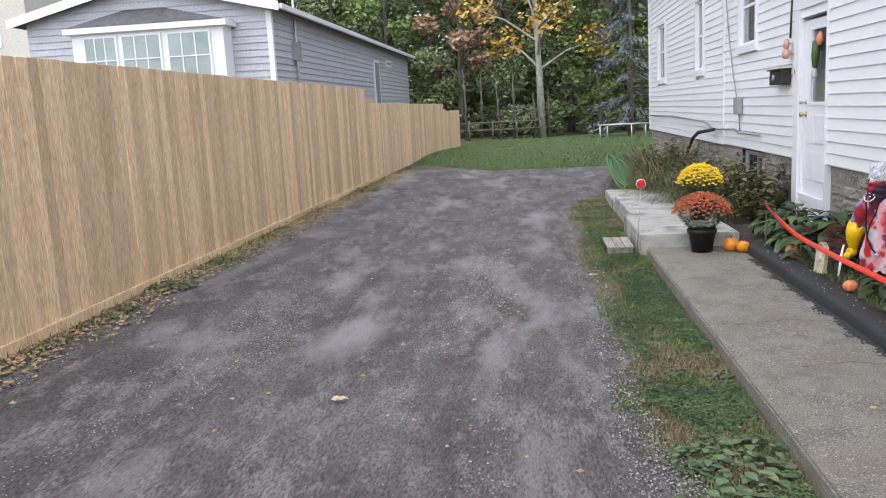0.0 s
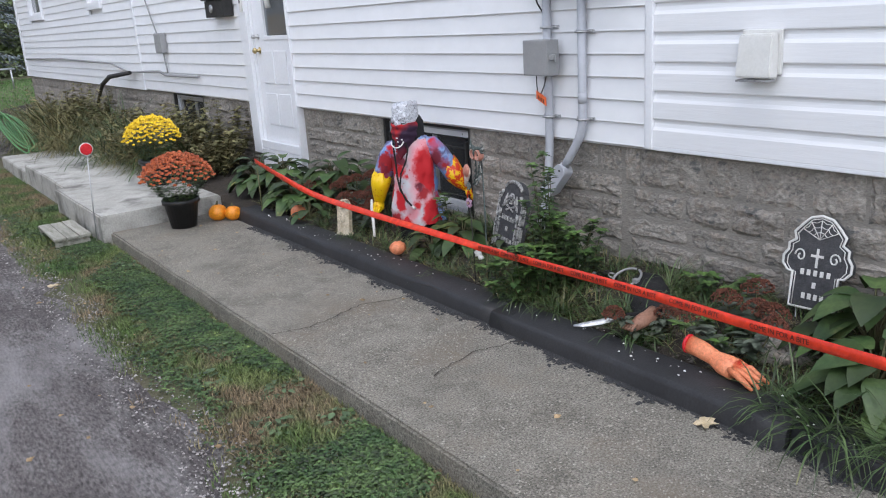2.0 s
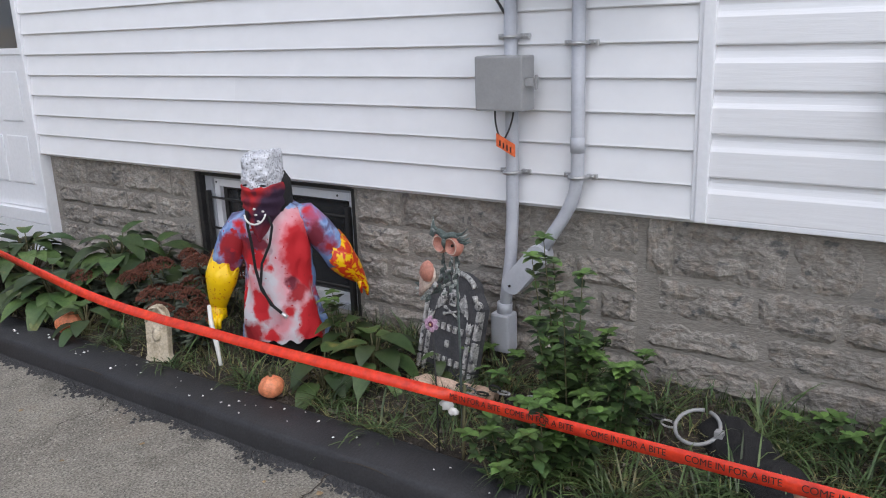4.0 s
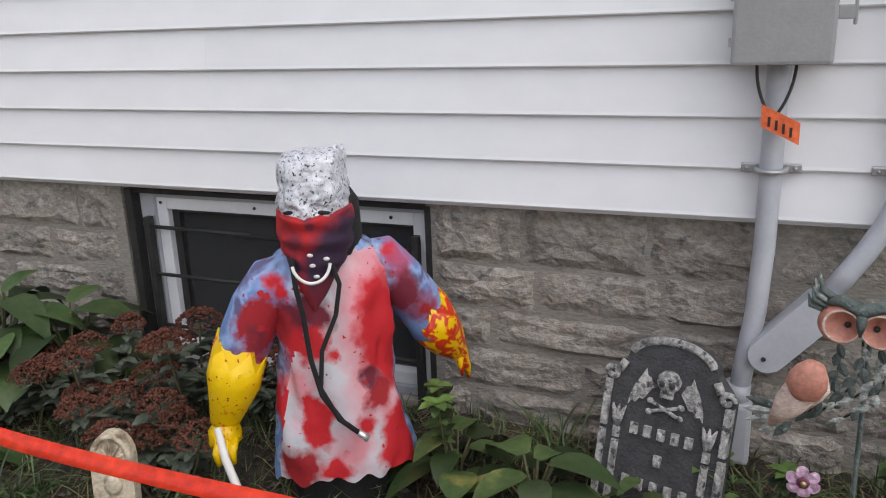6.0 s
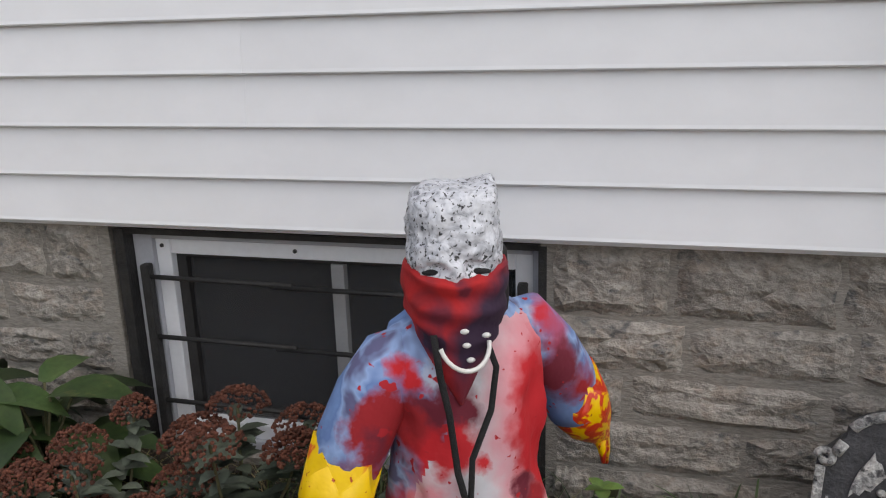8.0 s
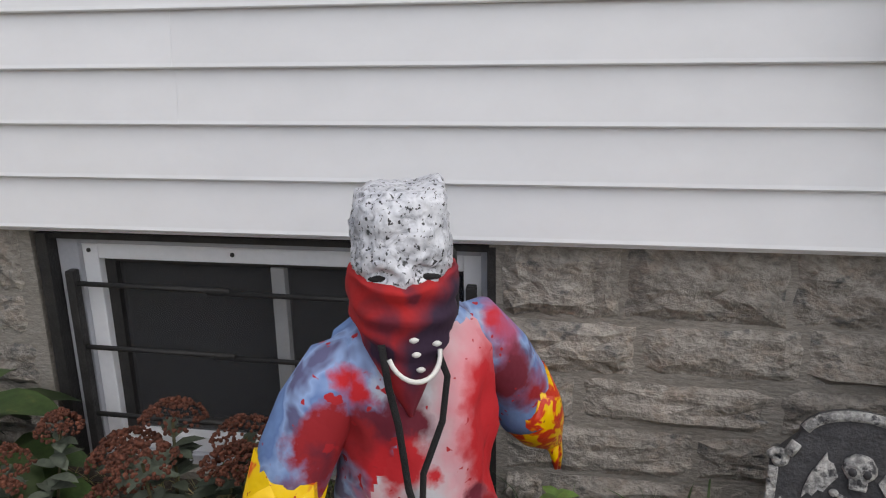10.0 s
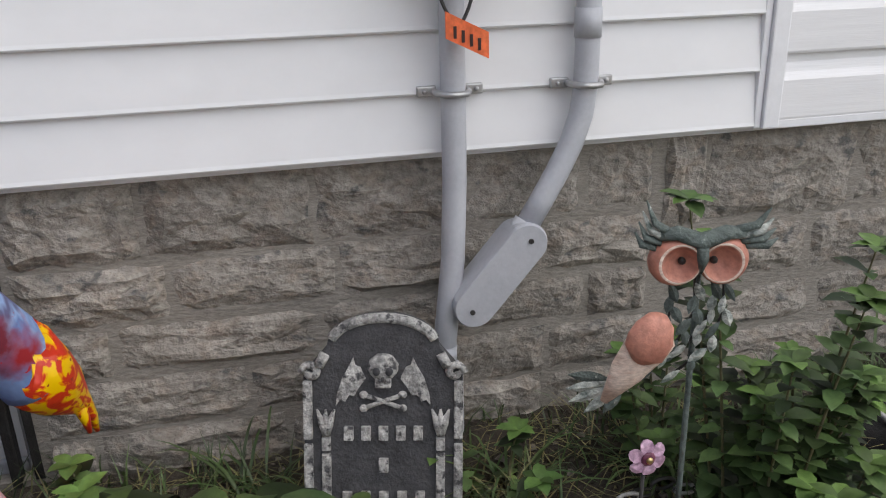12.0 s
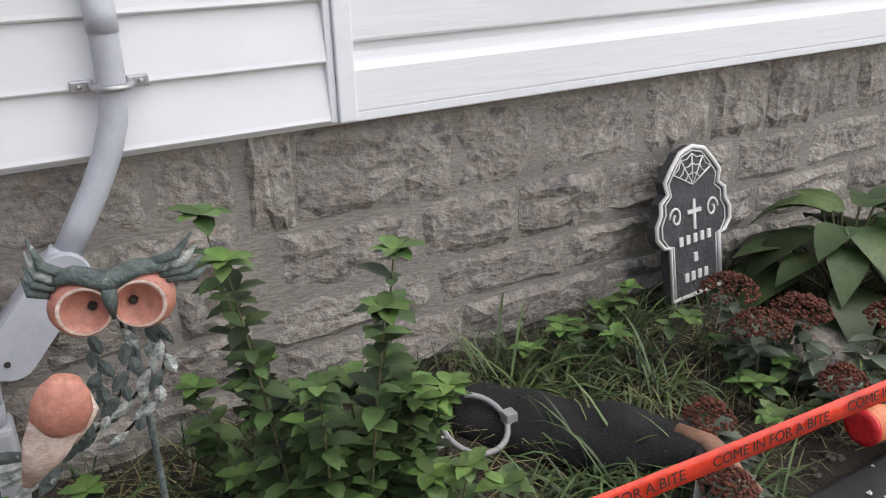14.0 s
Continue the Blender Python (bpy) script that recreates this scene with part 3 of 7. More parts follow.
FLAMEGLOVE = dyed("flame_rubber", [(0.42, (0.82, 0.5, 0.0)), (0.47, (0.75, 0.22, 0.0)), (0.51, (0.55, 0.025, 0.01)), (0.7, (0.6, 0.04, 0.01))], 15, 0.4, 2.2, splash=(0.3, 0.03, 0.01), splash_scale=60, splash_at=0.66)

# ---- door, windows and fittings of the house ----
def front_door():
    d = thing("door_1", "white steel house door with a narrow glass light, closed", "door", kind="structure")
    gy0, gy1, gz0, gz1 = 4.50, 5.02, 1.53, 2.34
    boxes("door_leaf", [(0.03, 0.07, 4.43, gy0, 0.45, 2.46), (0.03, 0.07, gy1, 5.29, 0.45, 2.46),
                        (0.03, 0.07, gy0, gy1, 0.45, gz0), (0.03, 0.07, gy0, gy1, gz1, 2.46)], TRIM, d)
    boxes("glazing_bead", [(0.018, 0.03, gy0 - 0.035, gy1 + 0.035, gz0 - 0.04, gz0), (0.018, 0.03, gy0 - 0.035, gy1 + 0.035, gz1, gz1 + 0.04),
                           (0.018, 0.03, gy0 - 0.035, gy0, gz0, gz1), (0.018, 0.03, gy1, gy1 + 0.035, gz0, gz1)], TRIM, d, 0.004)
    g = boxes("pane", [(0.045, 0.05, gy0, gy1, gz0, gz1)], GLASS, d)
    g.visible_shadow = False
    for z0, z1 in ((0.62, 0.95), (1.05, 1.38)):
        boxes("raised_panel", [(0.021, 0.031, 4.58, 4.84, z0, z1)], TRIM, d, 0.008)
        boxes("raised_panel", [(0.021, 0.031, 4.9, 5.16, z0, z1)], TRIM, d, 0.008)
    for y0, y1, x in ((5.32, 5.51, -0.035), (4.365, 4.40, -0.03)):
        boxes("door_casing", [(x, 0.06, y0, y1, 0.30, 2.6)], TRIM, d, 0.006)
    boxes("door_casing", [(-0.035, 0.06, 4.365, 5.51, 2.602, 2.75)], TRIM, d, 0.006)
    boxes("door_jamb", [(0.0, 0.2, 5.295, 5.318, 0.42, 2.5), (0.0, 0.2, 4.402, 4.425, 0.42, 2.5)], TRIM, d)
    boxes("threshold", [(-0.02, 0.34, 4.40, 5.32, 0.36, 0.445)], TRIM, d, 0.004)
    boxes("kick_panel", [(-0.025, 0.05, 4.40, 5.32, 0.1, 0.355)], TRIM, d)
    for nm, z, r in (("knob", 1.385, 0.03), ("deadbolt", 1.525, 0.022)):
        bm = bmesh.new()
        lathe(bm, [(r * 1.1, 0.03), (r * 1.1, 0.02), (r * 0.5, 0.015), (r * 0.5, -0.01), (r, -0.02), (r, -0.035), (r * 0.6, -0.048)], (0, 5.2, z), 12, axis="x")
        part(nm, bm, BRASS if nm == "knob" else STEEL, d, "brass " + nm if nm == "knob" else "")
    # Added sheet behind the door glass, its colour holding the hall's shade.
    boxes("dark_hall", [(1.2, 1.25, 4.0, 5.8, 0.4, 2.7)], ROOM_SHADE, d)


front_door()


def sash_window(name, y0, y1, z0, z1, rail):
    w = thing(name, "white framed house window with dark glass", "window", kind="structure")
    c = 0.085
    boxes("window_casing", [(-0.04, 0.05, y0 - c, y0, z0 - c, z1 + c), (-0.04, 0.05, y1, y1 + c, z0 - c, z1 + c),
                            (-0.04, 0.05, y0, y1, z1, z1 + c)], TRIM, w, 0.006)
    boxes("window_sill", [(-0.06, 0.05, y0 - c - 0.02, y1 + c + 0.02, z0 - c - 0.03, z0)], TRIM, w, 0.008)
    s = 0.05
    boxes("sash", [(0.02, 0.06, y0, y0 + s, z0, z1), (0.02, 0.06, y1 - s, y1, z0, z1), (0.02, 0.06, y0 + s, y1 - s, z0, z0 + s),
                   (0.02, 0.06, y0 + s, y1 - s, z1 - s, z1), (0.02, 0.06, y0 + s, y1 - s, rail - 0.02, rail + 0.02)], TRIM, w)
    for a, b in ((z0 + s, rail - 0.02), (rail + 0.02, z1 - s)):
        g = boxes("pane", [(0.038, 0.043, y0 + s, y1 - s, a, b)], GLASS, w)
        g.visible_shadow = False


sash_window("window_1", 7.33, 8.27, 2.38, 3.55, 2.95)
sash_window("window_2", 11.08, 11.77, 2.16, 3.45, 2.8)
sash_window("window_3", 15.7, 16.85, 2.13, 3.45, 2.8)


def basement_window(name, y0, y1, z0, bars, sash_mat):
    w = thing(name, "weathered white basement window behind black iron bars", "window", kind="structure")
    z1 = ZS - 0.03
    boxes("reveal", [(0.045, 0.3, y0, y0 + 0.02, z0, z1), (0.045, 0.3, y1 - 0.03, y1, z0, z1)], IRON, w)
    boxes("lintel", [(0.055, 0.3, y0 + 0.02, y1 - 0.03, z1 - 0.015, z1)], IRON, w)
    boxes("outer_frame", [(0.085, 0.15, y0 + 0.02, y0 + 0.04, z0, z1 - 0.015), (0.085, 0.15, y1 - 0.09, y1 - 0.03, z0, z1 - 0.015),
                          (0.085, 0.15, y0 + 0.04, y1 - 0.09, z1 - 0.035, z1 - 0.015), (0.085, 0.15, y0 + 0.04, y1 - 0.09, z0, z0 + 0.03)], GREYPVC, w, 0.004)
    a, b, c, d = y0 + 0.04, y1 - 0.09, z0 + 0.03, z1 - 0.035
    s = 0.045
    boxes("sash", [(0.1, 0.155, a, a + s, c, d), (0.1, 0.155, b - s, b, c, d), (0.1, 0.155, a + s, b - s, d - s, d), (0.1, 0.155, a + s, b - s, c, c + s)], sash_mat, w, 0.004)
    mid = b - s - 0.465
    boxes("screen_frame", [(0.125, 0.16, b - s - 0.03, b - s, c + s, d - s), (0.125, 0.16, a + s, b - s - 0.03, d - s - 0.014, d - s)], IRON, w)
    boxes("mullion", [(0.118, 0.16, mid - 0.037, mid, c + s, d - s - 0.014)], GREYBOX, w, 0.003)
    for y in (a + 0.12, b - 0.42, b - 0.02):
        bm = bmesh.new()
        lathe(bm, [(0.006, 0.002), (0.006, -0.003), (0.003, -0.005)], (0.1, y, d - 0.022), 8, axis="x")
        part("screw", bm, IRON, w)
    g = boxes("pane", [(0.142, 0.146, a + s, b - s - 0.03, c + s, d - s - 0.014)], SCREENGLASS, w)
    g.visible_shadow = False
    # Dark sheet added behind the panes in place of the cellar's shade.
    boxes("dark_cellar", [(0.5, 0.52, y0 - 0.4, y1 + 0.4, -0.4, z1 + 0.02)], ROOM_SHADE, w)
    if bars:
        for y in (y0 + 0.06, y1 - 0.08):
            bm = bmesh.new()
            box(bm, 0.045, 0.075, y - 0.012, y + 0.012, z0 - 0.02, 0.72, bevel=0.005)
            part("bar_upright", bm, IRON, w)
        for z in (0.675, 0.498, 0.302):
            for k, (p, q) in enumerate(((y0 + 0.06, (y0 + y1) / 2 + 0.14), ((y0 + y1) / 2 + 0.08, y1 - 0.08))):
                bm = bmesh.new()
                zz = z + (0.004 if k else -0.006)
                tube(bm, [(0.06, p, zz), (0.06, q, zz + 0.004)], 0.007, 8)
                part("bar", bm, IRON, w)


basement_window("window_4", 1.70, 2.885, 0.16, True, TRIM)
basement_window("window_5", 7.15, 8.30, 0.22, False, GREYBOX)


def conduit_clamp(parent, y, z):
    bm = bmesh.new()
    tube(bm, [(-0.012, y - 0.034, z), (-0.05, y - 0.034, z), (-0.082, y - 0.02, z), (-0.088, y, z), (-0.082, y + 0.02, z), (-0.05, y + 0.034, z), (-0.012, y + 0.034, z)], 0.007, 6)
    for s in (-1, 1):
        box(bm, -0.028, -0.014, y + s * 0.05 - 0.02, y + s * 0.05 + 0.02, z - 0.011, z + 0.011, 0.003)
        blob(bm, (-0.03, y + s * 0.055, z), (0.006, 0.006, 0.006), seg=8)
    part("clamp", bm, STEEL, parent, "zinc pipe clamp")


def electrics():
    e = thing("electric_service", "grey electric meter base with conduits fixed to the siding", "meter")
    bm = bmesh.new()
    box(bm, -0.15, -0.014, 0.14, 0.84, 1.75, 2.75, 0.008)
    b = part("meter_base", bm, GREYBOX, e)
    boxes("cover_seam", [(-0.153, -0.15, 0.618, 0.626, 1.76, 2.74)], IRON, b)
    boxes("paper_label", [(-0.153, -0.15, 0.2, 0.33, 2.12, 2.3)], PLASTICWHITE, b, label="white paper label")
    boxes("paper_label", [(-0.153, -0.15, 0.66, 0.71, 1.8, 1.95)], PLASTICWHITE, b)
    for y in (0.36, 0.72):
        bm = bmesh.new()
        lathe(bm, [(0.09, 0.0), (0.095, -0.02), (0.085, -0.045), (0.08, -0.05)], (-0.15, y, 2.0), 20, axis="x")
        ring = part("meter_ring", bm, STEEL, e)
        bm = bmesh.new()
        lathe(bm, [(0.076, -0.05), (0.076, -0.17), (0.068, -0.185), (0.03, -0.19)], (-0.15, y, 2.0), 20, axis="x")
        part("meter_glass", bm, PLASTICWHITE, e, "clouded meter dome")
    bm = bmesh.new()
    tube(bm, [(-0.05, 0.755, 1.75), (-0.05, 0.755, 1.0), (-0.05, 0.756, 0.8), (-0.055, 0.765, 0.62), (-0.06, 0.785, 0.46), (-0.06, 0.795, 0.36)], 0.0262, 14)
    part("conduit", bm, GREYPVC, e)
    bm = bmesh.new()
    tube(bm, [(-0.06, 0.794, 0.42), (-0.06, 0.797, 0.37)], 0.033, 14)
    box(bm, -0.1, -0.02, 0.755, 0.845, 0.2, 0.375, 0.012)
    part("lower_fitting", bm, GREYPVC, e)
    bm = bmesh.new()
    tube(bm, [(-0.05, 0.465, 1.75), (-0.05, 0.465, 1.05), (-0.05, 0.466, 0.98), (-0.052, 0.475, 0.92), (-0.056, 0.497, 0.86), (-0.062, 0.53, 0.80), (-0.068, 0.565, 0.745), (-0.072, 0.6, 0.69)], 0.0262, 14)
    part("conduit", bm, GREYPVC, e)
    bm = bmesh.new()
    tube(bm, [(-0.05, 0.465, 1.14), (-0.05, 0.465, 1.08)], 0.0285, 14)
    part("coupling", bm, GREYPVC, e)
    # pull elbow with its cover plate
    bm = bmesh.new()
    c, u = Vector((-0.085, 0.672, 0.592)), Vector((0, -0.66, 0.75)).normalized()
    v = Vector((0, u.z, -u.y))
    out = []
    for k in range(24):
        a = 2 * math.pi * k / 24
        long = 0.088 if math.cos(a) > 0 else -0.088
        out.append(c + u * (long + 0.045 * math.cos(a)) + v * 0.045 * math.sin(a))
    front = [bm.verts.new(p + Vector((-0.03, 0, 0))) for p in out]
    rim = [bm.verts.new(p + Vector((-0.022, 0, 0)) + (p - c) * 0.03) for p in out]
    back = [bm.verts.new(p + Vector((0.055, 0, 0)) + (p - c) * -0.08) for p in out]
    bm.faces.new(front)
    bm.faces.new(back[::-1])
    for r, s in ((front, rim), (rim, back)):
        for k in range(24):
            bm.faces.new((r[k], s[k], s[(k + 1) % 24], r[(k + 1) % 24]))
    bmesh.ops.recalc_face_normals(bm, faces=bm.faces)
    elbow = part("pull_elbow", bm, GREYPVC, e)
    for s in (-1, 1):
        bm = bmesh.new()
        lathe(bm, [(0.006, 0.0), (0.006, -0.004)], tuple(c + u * s * 0.1 + Vector((-0.03, 0, 0))), 8, axis="x")
        part("screw", bm, IRON, elbow)
    bm = bmesh.new()
    tube(bm, [(-0.072, 0.6, 0.695), (-0.076, 0.63, 0.655)], 0.031, 14)
    part("coupling", bm, GREYPVC, e)
    for y, z in ((0.755, 0.985), (0.465, 0.985), (0.465, 1.49), (0.755, 1.52)):
        conduit_clamp(e, y, z)
    bm = bmesh.new()
    box(bm, -0.16, -0.06, 0.645, 0.858, 1.24, 1.45, 0.008)
    bx = part("junction_box", bm, GREYBOX, e)
    boxes("latch", [(-0.14, -0.09, 0.612, 0.645, 1.335, 1.365), (-0.125, -0.105, 0.605, 0.612, 1.322, 1.378)], GREYBOX, bx, 0.003)
    boxes("hinge", [(-0.14, -0.12, 0.858, 0.866, 1.28, 1.3)], STEEL, bx)
    boxes("hinge", [(-0.14, -0.12, 0.858, 0.866, 1.38, 1.4)], STEEL, bx)
    for k, y in enumerate((0.72, 0.80)):
        bm = bmesh.new()
        s = 0.02 if k else -0.02
        tube(bm, [(-0.1 - 0.02 * u, 0.76 + (0.042 if k else -0.042) * math.cos(1.57 * u) ** 0.7, 1.24 - 0.12 * u) for u in [j / 10 for j in range(10)]] + [(-0.12, 0.76, 1.12)], 0.0038, 6)
        part("wire", bm, IRON, e)
    bm = bmesh.new()
    tube(bm, [(-0.1, 0.82, 1.75), (-0.08, 0.8, 1.66), (-0.06, 0.77, 1.6), (-0.05, 0.757, 1.5)], 0.006, 6)
    part("wire", bm, IRON, e)
    tag = thing("warning_tag", "small bright orange plastic tag hanging from a wire", "tag")
    bm = bmesh.new()
    box(bm, -0.124, -0.120, 0.7, 0.785, 1.1, 1.15)
    for v in bm.verts:
        if v.co.y < 0.75:
            v.co.z -= 0.042
    part("tag_sheet", bm, FLAGORANGE, tag)
    bm = bmesh.new()
    for k in range(4):
        box(bm, -0.126, -0.1245, 0.716 + k * 0.016, 0.722 + k * 0.016, 1.075 + 0.008 * k, 1.098 + 0.008 * k)
    part("print_bars", bm, INK, tag)


electrics()


def dryer_vent():
    d = thing("dryer_vent", "white plastic louvred vent hood on the siding", "vent")
    bm = bmesh.new()
    box(bm, -0.035, -0.015, -0.79, -0.585, 1.27, 1.475, 0.004)
    part("vent_plate", bm, PLASTICWHITE, d)
    bm = bmesh.new()
    v = [bm.verts.new(p) for p in ((-0.034, -0.775, 1.46), (-0.034, -0.6, 1.46), (-0.085, -0.775, 1.455), (-0.085, -0.6, 1.455),
                                   (-0.105, -0.78, 1.26), (-0.105, -0.595, 1.26), (-0.034, -0.78, 1.25), (-0.034, -0.595, 1.25))]
    for q in ((0, 2, 3, 1), (2, 4, 5, 3), (0, 6, 4, 2), (1, 3, 5, 7), (4, 6, 7, 5), (0, 1, 7, 6)):
        bm.faces.new([v[i] for i in q])
    bmesh.ops.recalc_face_normals(bm, faces=bm.faces)
    bmesh.ops.bevel(bm, geom=bm.edges[:], offset=0.006, segments=2, affect="EDGES")
    part("hood", bm, PLASTICWHITE, d)
    boxes("grille", [(-0.12, -0.04, -0.77 + k * 0.022, -0.766 + k * 0.022, 1.24, 1.25) for k in range(8)], GREYBOX, d)


dryer_vent()


def mailbox():
    m = thing("mailbox", "black metal wall mailbox beside the door", "mailbox")
    bm = bmesh.new()
    box(bm, -0.13, -0.016, 5.66, 6.2, 1.75, 1.93, 0.012)
    part("box_body", bm, IRON, m)
    bm = bmesh.new()
    box(bm, -0.16, -0.014, 5.64, 6.22, 1.932, 1.95, 0.005)
    part("lid", bm, IRON, m)
    bm = bmesh.new()
    lathe(bm, [(0.045, 0.0), (0.045, -0.012), (0.02, -0.016)], (-0.13, 6.0, 1.84), 14, axis="x")
    part("medallion", bm, STEEL, m, "round steel medallion")
    b = thing("doorbell", "small white doorbell with a dark button", "doorbell")
    boxes("bell_case", [(-0.055, -0.036, 5.36, 5.41, 1.78, 1.94)], PLASTICWHITE, b, 0.006)
    boxes("button", [(-0.06, -0.055, 5.372, 5.398, 1.87, 1.91)], IRON, b, 0.002)


mailbox()


def utilities():
    b = thing("telephone_box", "grey plastic telephone box with a cable", "utility box")
    bm = bmesh.new()
    box(bm, -0.1, -0.014, 8.05, 8.32, 1.36, 1.62, 0.02)
    part("case", bm, GREYBOX, b)
    bm = bmesh.new()
    tube(bm, [(-0.05, 8.3, 1.6), (-0.03, 8.7, 2.1), (-0.025, 9.0, 2.7), (-0.025, 9.25, 3.4), (-0.025, 9.28, 5.0)], 0.009, 6)
    part("cable", bm, GREYBOX, b)
    bm = bmesh.new()
    tube(bm, [(-0.05, 8.15, 1.36), (-0.04, 8.12, 1.1)], 0.01, 6)
    part("cable", bm, GREYBOX, b)
    p = thing("outdoor_pipe", "thin pale pipe and black spout along the house wall", "pipe")
    bm = bmesh.new()
    tube(bm, [(-0.05, 6.95, 1.08), (-0.05, 8.2, 1.07), (-0.06, 8.4, 1.12), (-0.06, 9.2, 1.1), (-0.06, 9.9, 1.08), (-0.07, 10.8, 1.2), (-0.06, 14.5, 1.25), (-0.05, 18.2, 1.22)], 0.016, 8)
    part("pipe_run", bm, GREYBOX, p)
    bm = bmesh.new()
    tube(bm, [(-0.1, 9.7, 1.08), (-0.25, 10.3, 1.02), (-0.3, 10.6, 0.9), (-0.35, 10.9, 0.6), (-0.38, 11.1, 0.2)], [0.03, 0.035, 0.03, 0.02, 0.02], 8)
    part("spout", bm, IRON, p)


utilities()


def door_decoration():
    d = thing("hanging_decoration", "small pink and tan hanging harvest decoration by the door", "decoration")
    bm = bmesh.new()
    blob(bm, (-0.09, 5.62, 2.23), (0.035, 0.06, 0.07), 0.3, 8)
    blob(bm, (-0.09, 5.63, 2.12), (0.045, 0.09, 0.07), 0.4, 8)
    part("bundle", bm, PALEFLESH, d)
    bm = bmesh.new()
    tube(bm, [(-0.05, 5.6, 2.3), (-0.05, 5.56, 2.75)], 0.012, 6)
    part("cord", bm, IRON, d)
    w = thing("door_wreath", "narrow swag with red bow on the door glass", "wreath")
    bm = bmesh.new()
    tube(bm, [(0.0, 4.78, 2.2), (-0.01, 4.8, 2.05), (0.0, 4.84, 1.85)], [0.05, 0.045, 0.02], 8)
    part("swag", bm, VINE, w)
    bm = bmesh.new()
    blob(bm, (-0.01, 4.66, 2.22), (0.03, 0.07, 0.08), 0.4, 8)
    part("bow", bm, FLESH, w, "red-pink bow")
    bm = bmesh.new()
    tube(bm, [(-0.01, 4.86, 2.15), (-0.01, 4.84, 1.95), (-0.005, 4.8, 1.8)], [0.01, 0.025, 0.03], 6)
    part("ribbon", bm, PLASTICWHITE, w)


door_decoration()

# ---- garden bed ----
def bed_z(x, y):
    return 0.06 + 0.09 * smoothstep(-0.8, 0.0, x) + 0.04 * noise.noise(Vector((x * 3, y * 3, 1))) + 0.012 * noise.noise(Vector((x * 14, y * 14, 2)))


garden_bed = tagged(sheet("garden_bed", [-0.98 + 0.052 * k for k in range(21)], [-6.0 + 0.07 * k for k in range(357)],
                          lambda x, y: bed_z(x, y) - (0.08 if y > 4.2 and x < -0.9 else 0), SOIL), "dark mulched garden bed along the house", "garden bed", kind="structure")


def edging():
    e = thing("bed_edging", "black plastic garden edging with dusty top", "edging", kind="structure")
    for y0, y1, dx in ((0.24, 3.82, 0.0), (-1.5, 0.235, -0.02), (-3.4, -1.506, 0.0), (-6.0, -3.406, 0.0)):
        bm = bmesh.new()
        prof = [(-1.0, -0.02), (-0.985, 0.06), (-0.975, 0.082), (-0.96, 0.09), (-0.79, 0.094), (-0.775, 0.088), (-0.76, 0.02)]
        n = int((y1 - y0) / 0.15)
        cols = []
        for k in range(n + 1):
            y = y0 + (y1 - y0) * k / n
            w = 0.008 * noise.noise(Vector((y * 1.7, 2, 0)))
            cols.append([bm.verts.new((x + dx + w, y, z + 0.006 * noise.noise(Vector((y * 2, x * 9, 4))))) for x, z in prof])
        for a, b in zip(cols, cols[1:]):
            for k in range(len(prof) - 1):
                bm.faces.new((a[k], b[k], b[k + 1], a[k + 1])).smooth = True
        bm.faces.new(cols[0])
        bm.faces.new(cols[-1][::-1])
        bmesh.ops.recalc_face_normals(bm, faces=bm.faces)
        part("edging_length", bm, RUBBER, e)


edging()


def scatter(name, count, place, shape, material, label, category, seed):
    """Many small loose bits in one mesh."""
    rnd = random.Random(seed)
    verts, faces = [], []
    for _ in range(count):
        p = place(rnd)
        if p is None:
            continue
        vs, fs = shape(rnd, p)
        o = len(verts)
        verts += vs
        faces += [tuple(i + o for i in f) for f in fs]
    me = bpy.data.meshes.new(name)
    me.from_pydata(verts, [], faces)
    me.materials.append(material)
    return tagged(new(name, me), label, category, kind="stuff")


def chip(size, flat=0.6):
    def make(rnd, p):
        s = size * rnd.uniform(0.4, 1.3)
        a = rnd.uniform(0, 6.3)
        vs = []
        for k in range(4):
            b = a + k * 1.57 + rnd.uniform(-0.4, 0.4)
            vs.append((p[0] + s * math.cos(b) * rnd.uniform(0.6, 1), p[1] + s * math.sin(b) * rnd.uniform(0.6, 1), p[2] - s * 0.2))
        vs.append((p[0] + s * rnd.uniform(-0.3, 0.3), p[1] + s * rnd.uniform(-0.3, 0.3), p[2] + s * flat * rnd.uniform(0.6, 1)))
        return vs, [(0, 1, 4), (1, 2, 4), (2, 3, 4), (3, 0, 4)]
    return make


def drive_z(x, y):
    return ground_z(x, y) + 0.016


def drive_place(rnd):
    y = -3.6 + 14 * rnd.random() ** 1.7
    lo, hi = drive_edges(y)
    x = rnd.uniform(lo + 0.1, hi + 0.1)
    u = (x - lo) / (hi - lo)
    if noise.noise(Vector((x * 1.2, y * 0.5, 8))) + 0.55 * math.exp(-((u - 0.55) / 0.12) ** 2) + 0.5 * smoothstep(0.8, 1.0, u) < rnd.uniform(-0.35, 0.6):
        return None
    return x, y, drive_z(x, y)


scatter("gravel", 150000, drive_place, chip(0.0088), PEBBLE, "loose grey gravel on the driveway", "gravel", 11)
def mulch_place(rnd):
    y = rnd.uniform(-2.9, 3.4)
    reach = 0.02 + 0.05 * max(0.0, noise.noise(Vector((y * 4.2, 3, 1))) + 0.35) + 0.03 * max(0.0, noise.noise(Vector((y * 13, 7, 1))))
    return -0.985 - reach * abs(rnd.gauss(0, 0.75)), y, 0.004


